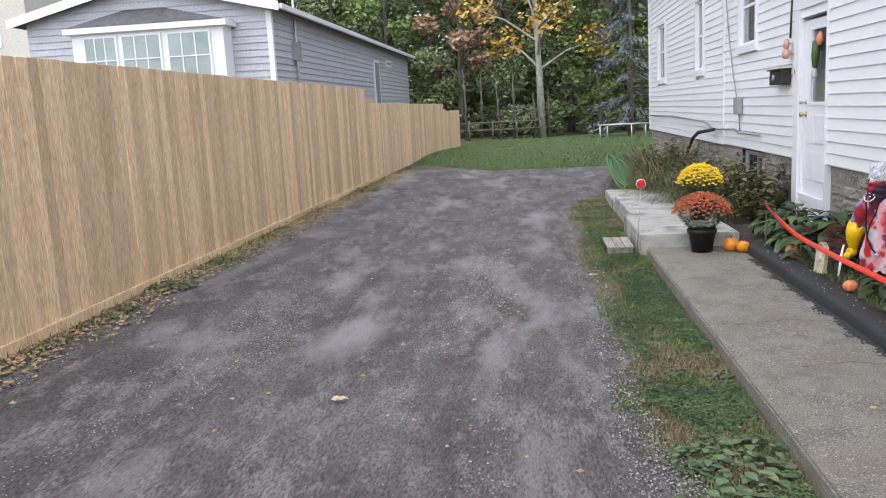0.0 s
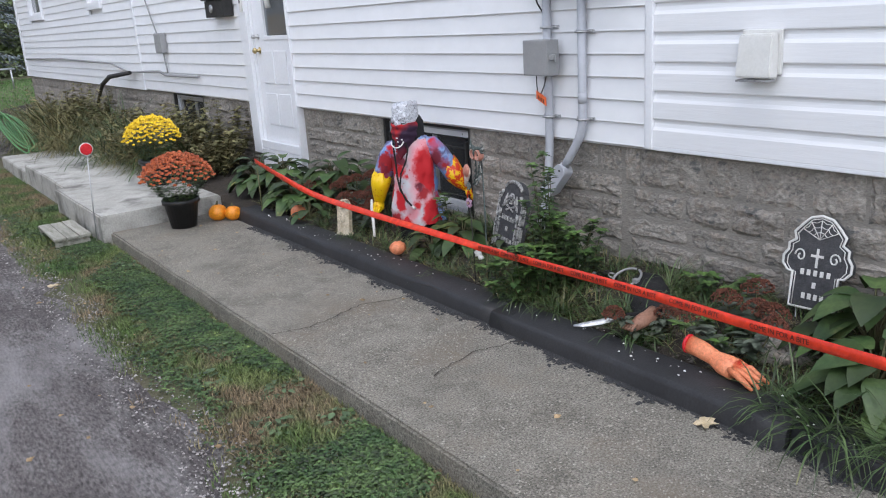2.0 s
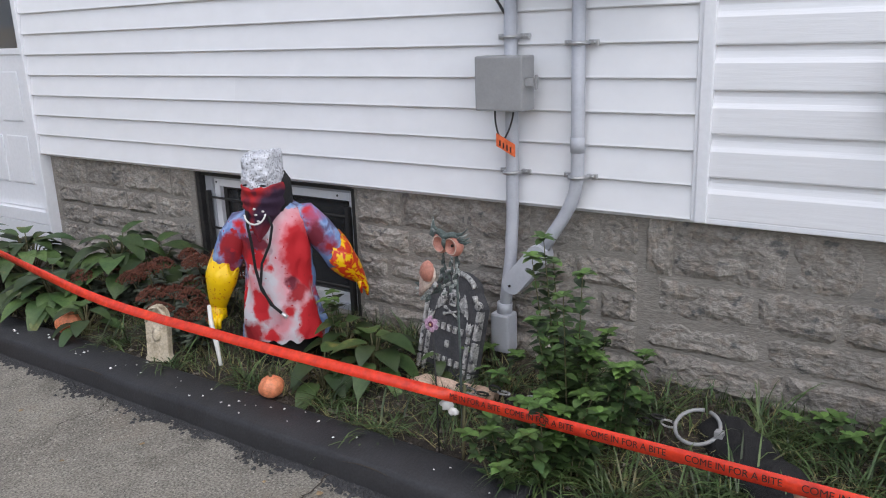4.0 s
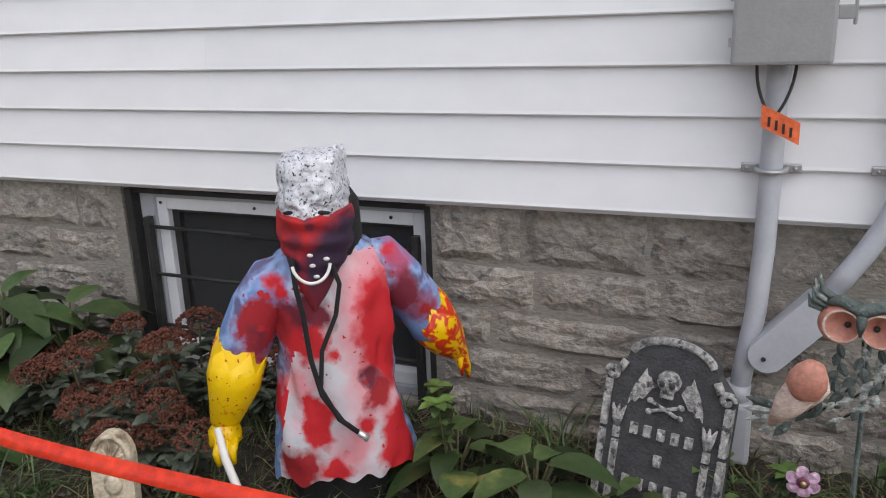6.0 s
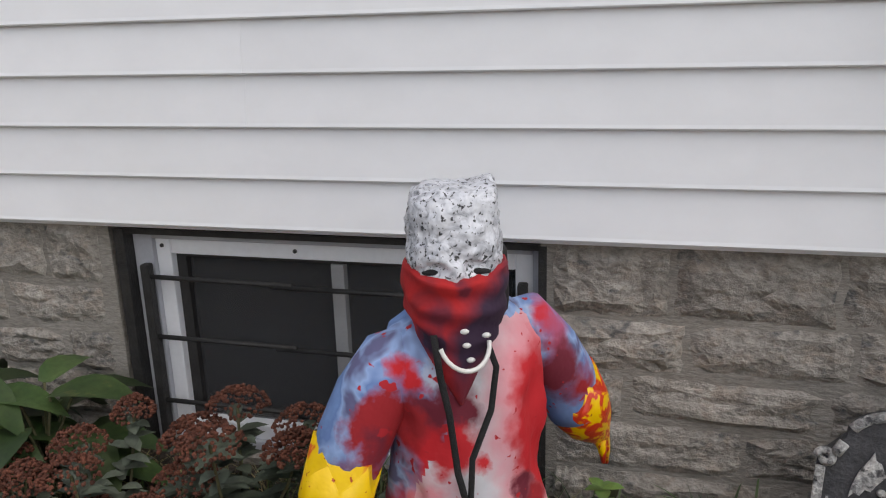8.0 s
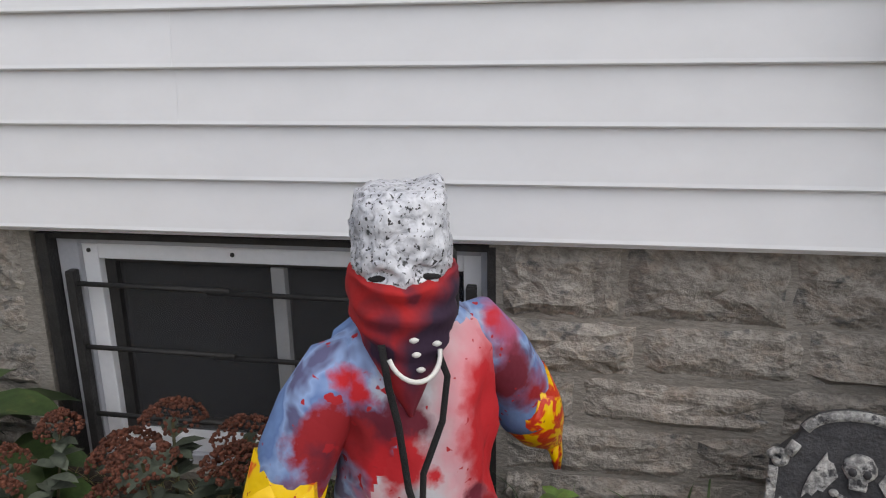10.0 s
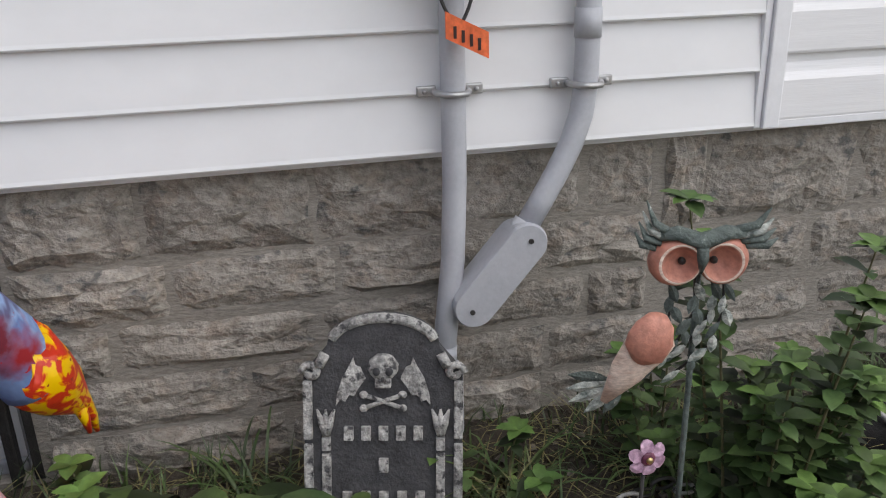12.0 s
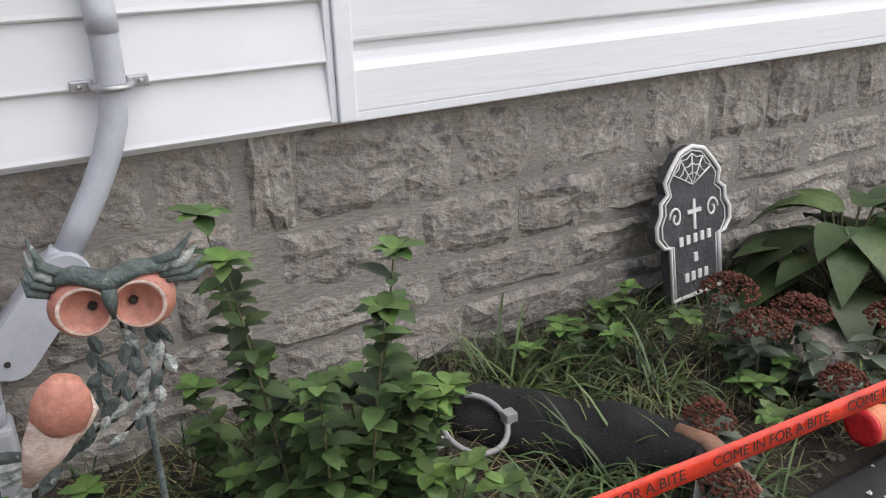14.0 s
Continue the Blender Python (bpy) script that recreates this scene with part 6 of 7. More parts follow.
def gravestone_small():
    g = thing("gravestone", "small beige foam gravestone with brown relief among the plants", "gravestone", "gravestones in the bed")
    g.matrix_world = local(-0.72, 2.32, 0.07, 22) @ Matrix.Rotation(radians(-6), 4, "X")
    pts = [(0.065, 0.0), (0.065, 0.02), (0.056, 0.03), (0.056, 0.2)] + [(0.056 * math.cos(a), 0.2 + 0.075 * math.sin(a)) for a in [math.pi * k / 10 for k in range(1, 10)]] + [(-0.056, 0.2), (-0.056, 0.03), (-0.065, 0.02), (-0.065, 0.0)]
    bm = bmesh.new()
    slab_from(bm, [Vector((a, 0, z)) for a, z in pts], 0.04)
    part("slab_body", bm, BEIGE, g)
    bm = bmesh.new()
    tube(bm, [(a * 0.9, -0.021, z * 0.95 + 0.005) for a, z in pts[3:-3]], 0.008, 6)
    part("border", bm, BEIGE, g)
    bm = bmesh.new()
    for k in range(5):
        a = math.pi * (0.1 + 0.2 * k)
        tube(bm, [(0, -0.021, 0.2), (0.04 * math.cos(a), -0.023, 0.2 + 0.05 * math.sin(a))], [0.006, 0.003], 5)
    part("fan_relief", bm, BEIGE, g)
    bm = bmesh.new()
    blob(bm, (0, -0.022, 0.13), (0.025, 0.008, 0.03), 0.3, 10)
    part("skull_relief", bm, BEIGE, g)


gravestone_columns()
gravestone_web()
gravestone_small()


# ---- owl ornament and flower on stakes ----
def cup_eye(s, parent):
    """A deep clay cup, its mouth turned a little inwards, with a worn rim and a bead."""
    bm = bmesh.new()
    prof = [(0.008, 0.018, 0.0305), (0.024, 0.014, 0.0305), (0.0305, 0.004, 0.0305), (0.0308, -0.005, 0.0298), (0.0285, -0.012, 0.028), (0.0258, -0.0155, 0.0262), (0.0232, -0.0158, 0.0252),
            (0.021, -0.013, 0.0246), (0.0165, -0.004, 0.0236), (0.009, 0.002, 0.0222), (0.002, 0.004, 0.021)]
    rings = [[bm.verts.new((s * cx + r * math.cos(a), -0.012 + h, 0.862 + r * math.sin(a))) for a in [2 * math.pi * k / 28 for k in range(28)]] for r, h, cx in prof]
    for i, (p, q) in enumerate(zip(rings, rings[1:])):
        for k in range(28):
            f = bm.faces.new((p[k], p[(k + 1) % 28], q[(k + 1) % 28], q[k]))
            f.smooth, f.material_index = True, 1 if i == 5 else 0
    bm.faces.new(rings[0][::-1])
    bm.faces.new(rings[-1])
    eye = part("eye", bm, [TERRA, TERRAWHITE], parent, "deep terracotta cup with a worn pale rim")
    bm = bmesh.new()
    blob(bm, (s * 0.0195, -0.012, 0.861), (0.0048, 0.006, 0.0048), seg=10)
    part("pupil", bm, IRON, eye)


def metal_leaf(base, tip, width, mat, parent, name="metal_leaf"):
    a, b = Vector(base), Vector(tip)
    d = b - a
    side = Vector((d.z, 0, -d.x)).normalized() * width
    lift = Vector((0, -width * 0.45, 0))
    bm = bmesh.new()
    rows = []
    for u, w in ((0, 0.12), (0.25, 0.8), (0.5, 1.0), (0.75, 0.75), (1.0, 0.06)):
        c = a + d * u
        rows.append([bm.verts.new(c - side * w), bm.verts.new(c + lift * w), bm.verts.new(c + side * w), bm.verts.new(c - lift * 0.3)])
    for p, q in zip(rows, rows[1:]):
        for k in range(4):
            bm.faces.new((p[k], p[(k + 1) % 4], q[(k + 1) % 4], q[k]))
    bm.faces.new(rows[0][::-1])
    bm.faces.new(rows[-1])
    bmesh.ops.recalc_face_normals(bm, faces=bm.faces)
    return part(name, bm, mat, parent)


def owl():
    o = thing("owl_ornament", "metal owl garden stake with terracotta cup eyes among the shrub", "garden ornament")
    o.matrix_world = local(-0.745, 0.595, -0.06, -12) @ Matrix.Scale(1.1, 4) @ Matrix.Translation((0, 0, -0.02))
    rnd = random.Random(3)
    for s in (-1, 1):
        cup_eye(s, o)
        tip = (-0.066, 0.938) if s < 0 else (0.085, 0.924)
        for k in range(4):
            bm = bmesh.new()
            b = (s * (0.036 + 0.006 * k), -0.016, 0.899 - 0.006 * k)
            e = (tip[0] + s * 0.004 * k, -0.008, tip[1] - 0.013 * k)
            m = (b[0] * 0.45 + e[0] * 0.55 + s * 0.004, -0.016, b[2] * 0.6 + e[2] * 0.4 - 0.003)
            tube(bm, [b, m, e], [0.0055, 0.0055, 0.001], 7, flat=0.6)
            part("horn_feather", bm, VERDIPALE if k == 1 else VERDI, o)
    bm = bmesh.new()
    tube(bm, [(-0.055, -0.012, 0.894), (-0.03, -0.02, 0.9), (0, -0.022, 0.889), (0.03, -0.02, 0.899), (0.058, -0.012, 0.895)], [0.007, 0.01, 0.012, 0.01, 0.007], 10, flat=0.7)
    part("brow", bm, VERDI, o, "dark verdigris brow")
    bm = bmesh.new()
    tube(bm, [(0.0, -0.026, 0.882), (0.0, -0.03, 0.868), (0.0, -0.026, 0.85)], [0.008, 0.007, 0.002], 8)
    part("beak", bm, VERDI, o)
    strands = (((0.024, 0.834), (0.03, 0.80), (0.019, 0.764), (-0.009, 0.731), (-0.046, 0.716)), ((0.002, 0.834), (0.006, 0.79), (-0.012, 0.75), (-0.05, 0.7)),
               ((-0.03, 0.834), (-0.026, 0.795), (-0.03, 0.755), (-0.07, 0.69)), ((0.036, 0.836), (0.04, 0.79), (0.024, 0.74), (-0.02, 0.70)))
    for n, line in enumerate(strands):
        pts = [Vector((x, 0.002 - 0.003 * n, z)) for x, z in line]
        bm = bmesh.new()
        tube(bm, pts, 0.002, 5)
        part("wire", bm, IRON, o)
        for j in range(8):
            u = (j + 0.4) / 8 * (len(pts) - 1)
            q = pts[int(u)].lerp(pts[int(u) + 1], u - int(u))
            d = (pts[int(u) + 1] - pts[int(u)]).normalized()
            w = d * 0.024 + Vector(((-1) ** j * rnd.uniform(0.004, 0.012), -0.006, 0))
            metal_leaf(q - Vector((0, 0.003, 0)), q + w, rnd.uniform(0.005, 0.0075), VERDIPALE if (n in (0, 3) and j % 3) or rnd.random() < 0.25 else VERDI, o)
    wing = [((-0.052, -0.03, 0.79), (-0.066, -0.04, 0.758), (-0.086, -0.038, 0.725), (-0.112, -0.03, 0.682), 0.027), ((-0.05, -0.034, 0.785), (-0.058, -0.043, 0.76), (-0.07, -0.041, 0.74), (-0.085, -0.034, 0.708), 0.022), ((-0.046, -0.034, 0.782), (-0.048, -0.043, 0.765), (-0.054, -0.041, 0.75), (-0.062, -0.034, 0.722), 0.02)]
    for a, b, c, d, r in wing:
        bm = bmesh.new()
        tube(bm, [a, b, c, d], [r * 0.6, r, r * 0.85, r * 0.2], 12)
        for v in bm.verts:
            v.co.y = -0.038 + (v.co.y + 0.038) * 0.4
        part("wing_feather", bm, TERRAWHITE, o, "whitewashed clay feather")
    bm = bmesh.new()
    tube(bm, [(-0.053, -0.032, 0.8), (-0.056, -0.04, 0.79), (-0.061, -0.046, 0.773), (-0.068, -0.047, 0.756), (-0.073, -0.043, 0.748)], [0.014, 0.024, 0.0295, 0.027, 0.014], 16)
    for v in bm.verts:
        v.co.y = -0.046 + (v.co.y + 0.046) * 0.5
    part("wing", bm, TERRA, o, "terracotta wing")
    for k, (x, z) in enumerate(((-0.155, 0.713), (-0.157, 0.692), (-0.153, 0.673), (-0.133, 0.656), (-0.108, 0.655))):
        metal_leaf((-0.1 + 0.004 * k, -0.012, 0.7 - 0.004 * k), (x, -0.018, z), 0.0085, VERDIPALE if k in (1, 2, 3) else VERDI, o, "tail_feather")
    bm = bmesh.new()
    tube(bm, [(0.01, 0.01, 0.86), (0.012, 0.014, 0.5), (0.014, 0.014, 0.02)], 0.004, 6)
    part("stake", bm, VERDI, o)
    f = thing("flower_stake", "small metal flower with mauve petals on a stake", "garden ornament", at=(-0.775, 0.663, 0.58))
    for k in range(6):
        a = k * math.pi / 3 + 0.4
        b2 = bmesh.new()
        c, s = math.cos(a), math.sin(a)
        vs = []
        for u, w in ((0.006, 0.003), (0.013, 0.0085), (0.02, 0.0105), (0.026, 0.0085), (0.0295, 0.003)):
            vs.append((u, w))
        ring = vs + [(u, -w) for u, w in vs[::-1]]
        q = [b2.verts.new((-0.004 - 0.006 * math.sin(u * 100), c * u - s * w, s * u + c * w)) for u, w in ring]
        w2 = [b2.verts.new((v.co.x + 0.0025, v.co.y, v.co.z)) for v in q]
        b2.faces.new(q)
        b2.faces.new(w2[::-1])
        for i in range(len(q)):
            b2.faces.new((q[i], w2[i], w2[(i + 1) % len(q)], q[(i + 1) % len(q)]))
        bmesh.ops.recalc_face_normals(b2, faces=b2.faces)
        part("petal", b2, MAUVE, f)
    b2 = bmesh.new()
    blob(b2, (-0.009, 0, 0), (0.004, 0.011, 0.011), 0.2, seg=12)
    part("petal_heart", b2, PLUM, f, "dark plum flower heart")
    b2 = bmesh.new()
    blob(b2, (-0.013, 0, 0), (0.004, 0.0055, 0.0055), seg=10)
    part("centre", b2, BRASS, f, "yellow flower centre")
    b2 = bmesh.new()
    tube(b2, [(0.002, 0, 0), (0.01, 0.0, -0.25), (0.012, 0, -0.53)], 0.003, 6)
    part("stake", b2, IRON, f)


VERDIPALE = surf("whitewashed_verdigris", (0.1, 0.13, 0.12), (0.55, 0.57, 0.54), 55, 0.6, 0.5, 120, stretch=(1, 1, 1.6))
PLUM = surf("plum_enamel", (0.1, 0.02, 0.05), (0.16, 0.04, 0.08), 60, 0.4, 0.1, 120)
MAUVE = surf("mauve_enamel", (0.38, 0.22, 0.33), (0.58, 0.4, 0.52), 60, 0.4, 0.1, 120)
owl()


# ---- printed tape ----
def ribbon(name, label, pts, width, words, mat, flat):
    """A thin plastic band; flat gives how far it lies over, from 0 upright to 1 level, along its length."""
    t = thing(name, label, "tape")
    P = [Vector(p) for p in pts]
    n, total = 60, len(P) - 1

    def at(u):
        u = max(0.0, min(1.0, u)) * total
        i = min(int(u), total - 1)
        p0, p1, p2, p3 = P[max(i - 1, 0)], P[i], P[i + 1], P[min(i + 2, total)]
        w = u - i
        return p1 + (p2 - p0) * 0.5 * w + (p0 * 2 - p1 * 5 + p2 * 4 - p3) * 0.5 * w * w + (p1 * 3 - p0 - p2 * 3 + p3) * 0.5 * w ** 3

    def across(u, p):
        a = 1.45 * flat(u) + 0.22 * noise.noise(Vector((p.y * 1.6, 3, 0)))
        return Vector((math.sin(a), 0, math.cos(a)))

    bm = bmesh.new()
    rows = []
    for k in range(n + 1):
        p = at(k / n)
        up = across(k / n, p)
        nrm = Vector((-up.z, 0, up.x)) * 0.0006
        curl = Vector((-up.z, 0, up.x)) * 0.006 * noise.noise(Vector((p.y * 3.1, 5, 0)))
        h = width / 2
        rows.append([bm.verts.new(p - up * h + nrm), bm.verts.new(p + nrm + curl), bm.verts.new(p + up * h + nrm), bm.verts.new(p + up * h - nrm), bm.verts.new(p - nrm + curl), bm.verts.new(p - up * h - nrm)])
    for a, b in zip(rows, rows[1:]):
        for k in range(6):
            bm.faces.new((a[k], b[k], b[(k + 1) % 6], a[(k + 1) % 6])).smooth = True
    bmesh.ops.recalc_face_normals(bm, faces=bm.faces)
    part("band", bm, mat, t)
    if words:
        count = int((P[-1] - P[0]).length / 0.36)
        for j in range(count):
            u = (j + 0.5) / count
            p = at(u)
            ax = (at(u + 0.02) - at(u - 0.02)).normalized()
            up = across(u, p)
            nz = ax.cross(up).normalized()
            up = nz.cross(ax)
            cu = bpy.data.curves.new("lettering", "FONT")
            cu.body, cu.size, cu.align_x, cu.align_y = words, 0.028, "CENTER", "CENTER"
            cu.extrude = 0.0004
            ob = new("lettering", cu)
            cu.materials.append(INK)
            ob.matrix_world = Matrix.Translation(p + nz * 0.0062) @ Matrix((ax, up, nz)).transposed().to_4x4()
            ob.parent = t
    return t


ribbon("caution_tape", "red plastic warning tape sagging across the plants", [(-0.86, 3.55, 0.53), (-0.89, 3.0, 0.47), (-0.9, 2.4, 0.405), (-0.89, 1.6, 0.385), (-0.85, 1.0, 0.365), (-0.8, 0.68, 0.34), (-0.775, 0.58, 0.325)], 0.042, "", TAPE,
       lambda u: 0.55 * smoothstep(0.12, 0.42, u) * smoothstep(1.0, 0.86, u))
ribbon("caution_tape", "red plastic warning tape with dark lettering along the bed", [(-0.775, 0.6, 0.325), (-0.82, 0.2, 0.352), (-0.88, -0.3, 0.39), (-0.93, -0.8, 0.42), (-1.0, -1.4, 0.45), (-1.15, -2.3, 0.53)], 0.042, "COME IN FOR A BITE", TAPE,
       lambda u: 0.12)


def wood_stake(x, y, h, lean):
    s = thing("wood_stake", "thin brown wooden stake holding the tape", "stake", "tape stakes")
    bm = bmesh.new()
    tube(bm, [(x, y, -0.05), (x + lean, y, h)], 0.006, 5)
    part("shaft", bm, STEM, s)


wood_stake(-0.86, 3.52, 0.47, 0.0)
wood_stake(-0.77, 0.56, 0.36, 0.03)
wood_stake(-1.16, -2.32, 0.56, 0.0)


# ---- novelty props in the bed ----
TANRUBBER = surf("tan_rubber", (0.5, 0.34, 0.25), (0.62, 0.45, 0.35), 10, 0.55, 0.3, 80, stain=(0.42, 0.12, 0.08), stain_scale=7, stain_at=(0.64, 0.72))
BROWNRUBBER = surf("brown_rubber", (0.26, 0.13, 0.085), (0.34, 0.19, 0.13), 12, 0.6, 0.3, 80)

def rubber_prop():
    r = thing("rubber_novelty", "orange rubber Halloween novelty lying over the edging", "prop")
    bm = bmesh.new()
    tube(bm, [(-0.77, -0.88, 0.17), (-0.775, -0.95, 0.165), (-0.78, -1.02, 0.15), (-0.785, -1.07, 0.14), (-0.79, -1.13, 0.135)], [0.042, 0.04, 0.035, 0.048, 0.05], 14, flat=0.7)
    for k in range(4):
        x = -0.84 + 0.033 * k
        tube(bm, [(x * 0.5 - 0.395, -1.12, 0.14), (x, -1.17, 0.138), (x - 0.006, -1.215 - 0.008 * (k % 3), 0.12), (x - 0.008, -1.25 - 0.01 * (k % 2), 0.1)], [0.015, 0.014, 0.012, 0.007], 8)
    tube(bm, [(-0.75, -1.06, 0.14), (-0.72, -1.11, 0.135), (-0.71, -1.15, 0.12)], [0.016, 0.014, 0.008], 8)
    part("moulding", bm, FLESH, r)
    bm = bmesh.new()
    lathe(bm, [(0.043, -0.004), (0.044, 0.006), (0.03, 0.009)], (-0.77, -0.882, 0.17), 14, axis="y")
    part("cut_end", bm, RED, r, "red painted end")
    h = thing("rubber_novelty", "pale tan rubber novelty lying at the gravestone's foot", "prop")
    bm = bmesh.new()
    tube(bm, [(-0.37, 0.66, 0.13), (-0.375, 0.74, 0.135), (-0.385, 0.84, 0.135), (-0.39, 0.89, 0.14), (-0.395, 0.95, 0.14)], [0.036, 0.036, 0.03, 0.034, 0.034], 14, flat=0.75)
    for k in range(4):
        x = -0.42 + 0.019 * k
        tube(bm, [(x, 0.94, 0.145), (x - 0.004, 1.0, 0.15), (x - 0.006, 1.05 + 0.008 * (k % 3), 0.13)], [0.012, 0.0115, 0.007], 8)
    part("moulding", bm, TANRUBBER, h)
    b = thing("toy_sword", "silver plastic toy sword lying on the edging", "toy")
    bm = bmesh.new()
    tube(bm, [(-0.87, -0.26, 0.108), (-0.84, -0.3, 0.115), (-0.78, -0.36, 0.13), (-0.71, -0.44, 0.16)], [0.005, 0.015, 0.018, 0.012], 8, flat=0.25)
    part("blade", bm, CHROME, b)
    bm = bmesh.new()
    tube(bm, [(-0.7, -0.45, 0.165), (-0.65, -0.5, 0.17), (-0.6, -0.54, 0.165)], [0.016, 0.014, 0.016], 8)
    part("grip", bm, BLACKCLOTH, b)
    s = thing("sleeve_prop", "black cloth sleeve prop with a pale rubber end", "prop")
    bm = bmesh.new()
    folds = tube(bm, [(-0.2 - 0.4 * u, -0.16 - 0.38 * u, 0.165 + 0.015 * math.sin(9 * u)) for u in [k / 16 for k in range(17)]], [0.055 + 0.055 * math.sin(2.6 * (k / 16 + 0.15)) for k in range(17)], 20)
    for r in folds:
        for v in r:
            v.co.z = 0.1 + (v.co.z - 0.1) * 0.62
            v.co += Vector((0.018 * noise.noise(v.co * 15), 0.018 * noise.noise(v.co * 15 + Vector((5, 0, 0))), 0.03 * noise.noise(v.co * 11 + Vector((0, 7, 0)))))
    part("sleeve", bm, BLACKCLOTH, s)
    bm = bmesh.new()
    tube(bm, [(-0.57, -0.52, 0.165), (-0.64, -0.545, 0.17), (-0.69, -0.54, 0.16), (-0.74, -0.53, 0.14)], [0.04, 0.036, 0.036, 0.025], 12, flat=0.7)
    for k in range(4):
        tube(bm, [(-0.73, -0.545 + 0.017 * k, 0.155), (-0.775, -0.55 + 0.018 * k, 0.135)], [0.01, 0.007], 7)
    part("moulding", bm, BROWNRUBBER, s, "brown rubber end")
    c = thing("shackle_chain", "grey plastic shackle with a chain lying in the grass", "chain")
    bm = bmesh.new()
    tube(bm, [(-0.33 + 0.075 * math.cos(a), -0.13 + 0.075 * math.sin(a), 0.2 + 0.03 * math.cos(a)) for a in [2 * math.pi * k / 24 * 0.96 for k in range(25)]], 0.007, 7)
    box(bm, -0.365, -0.335, -0.225, -0.195, 0.18, 0.215, 0.004)
    part("cuff", bm, GREYBOX, c)
    p0, p1 = Vector((-0.34, -0.03, 0.19)), Vector((-0.42, 0.78, 0.17))
    for k in range(20):
        q = p0.lerp(p1, k / 19) + Vector((0.02 * math.sin(k * 1.3), 0, 0.012 * math.sin(k * 2.1)))
        bm = bmesh.new()
        v = Vector((0, 1, 0))
        w = Vector((1, 0, 0)) if k % 2 else Vector((0, 0, 1))
        tube(bm, [q + v * 0.026 * math.cos(a) + w * 0.013 * math.sin(a) for a in [2 * math.pi * j / 12 for j in range(13)]], 0.0045, 5)
        part("link", bm, GRAVEWHITE if k % 3 == 0 else IRON, c)


rubber_prop()


def bed_oddments():
    bm = bmesh.new()
    bmesh.ops.create_icosphere(bm, subdivisions=3, radius=1.0)
    for v in bm.verts:
        k = 1 + 0.28 * noise.noise(v.co * 1.7) + 0.08 * noise.noise(v.co * 5)
        v.co = Vector((-0.45 + v.co.x * 0.13 * k, -1.14 + v.co.y * 0.15 * k, 0.12 + v.co.z * 0.07 * k))
    tagged(part("bed_rock", bm, STONE, smooth=True), "flat grey rock half hidden in the bed plants", "rock")
    bm = bmesh.new()
    blob(bm, (-0.765, 0.62, 0.285), (0.02, 0.025, 0.022), 0.6, 12, seed=4)
    blob(bm, (-0.77, 0.59, 0.265), (0.014, 0.02, 0.014), 0.6, 10, seed=6)
    tagged(part("white_clip", bm, PLASTICWHITE), "crumpled white plastic clip tying the tape", "clip")


bed_oddments()


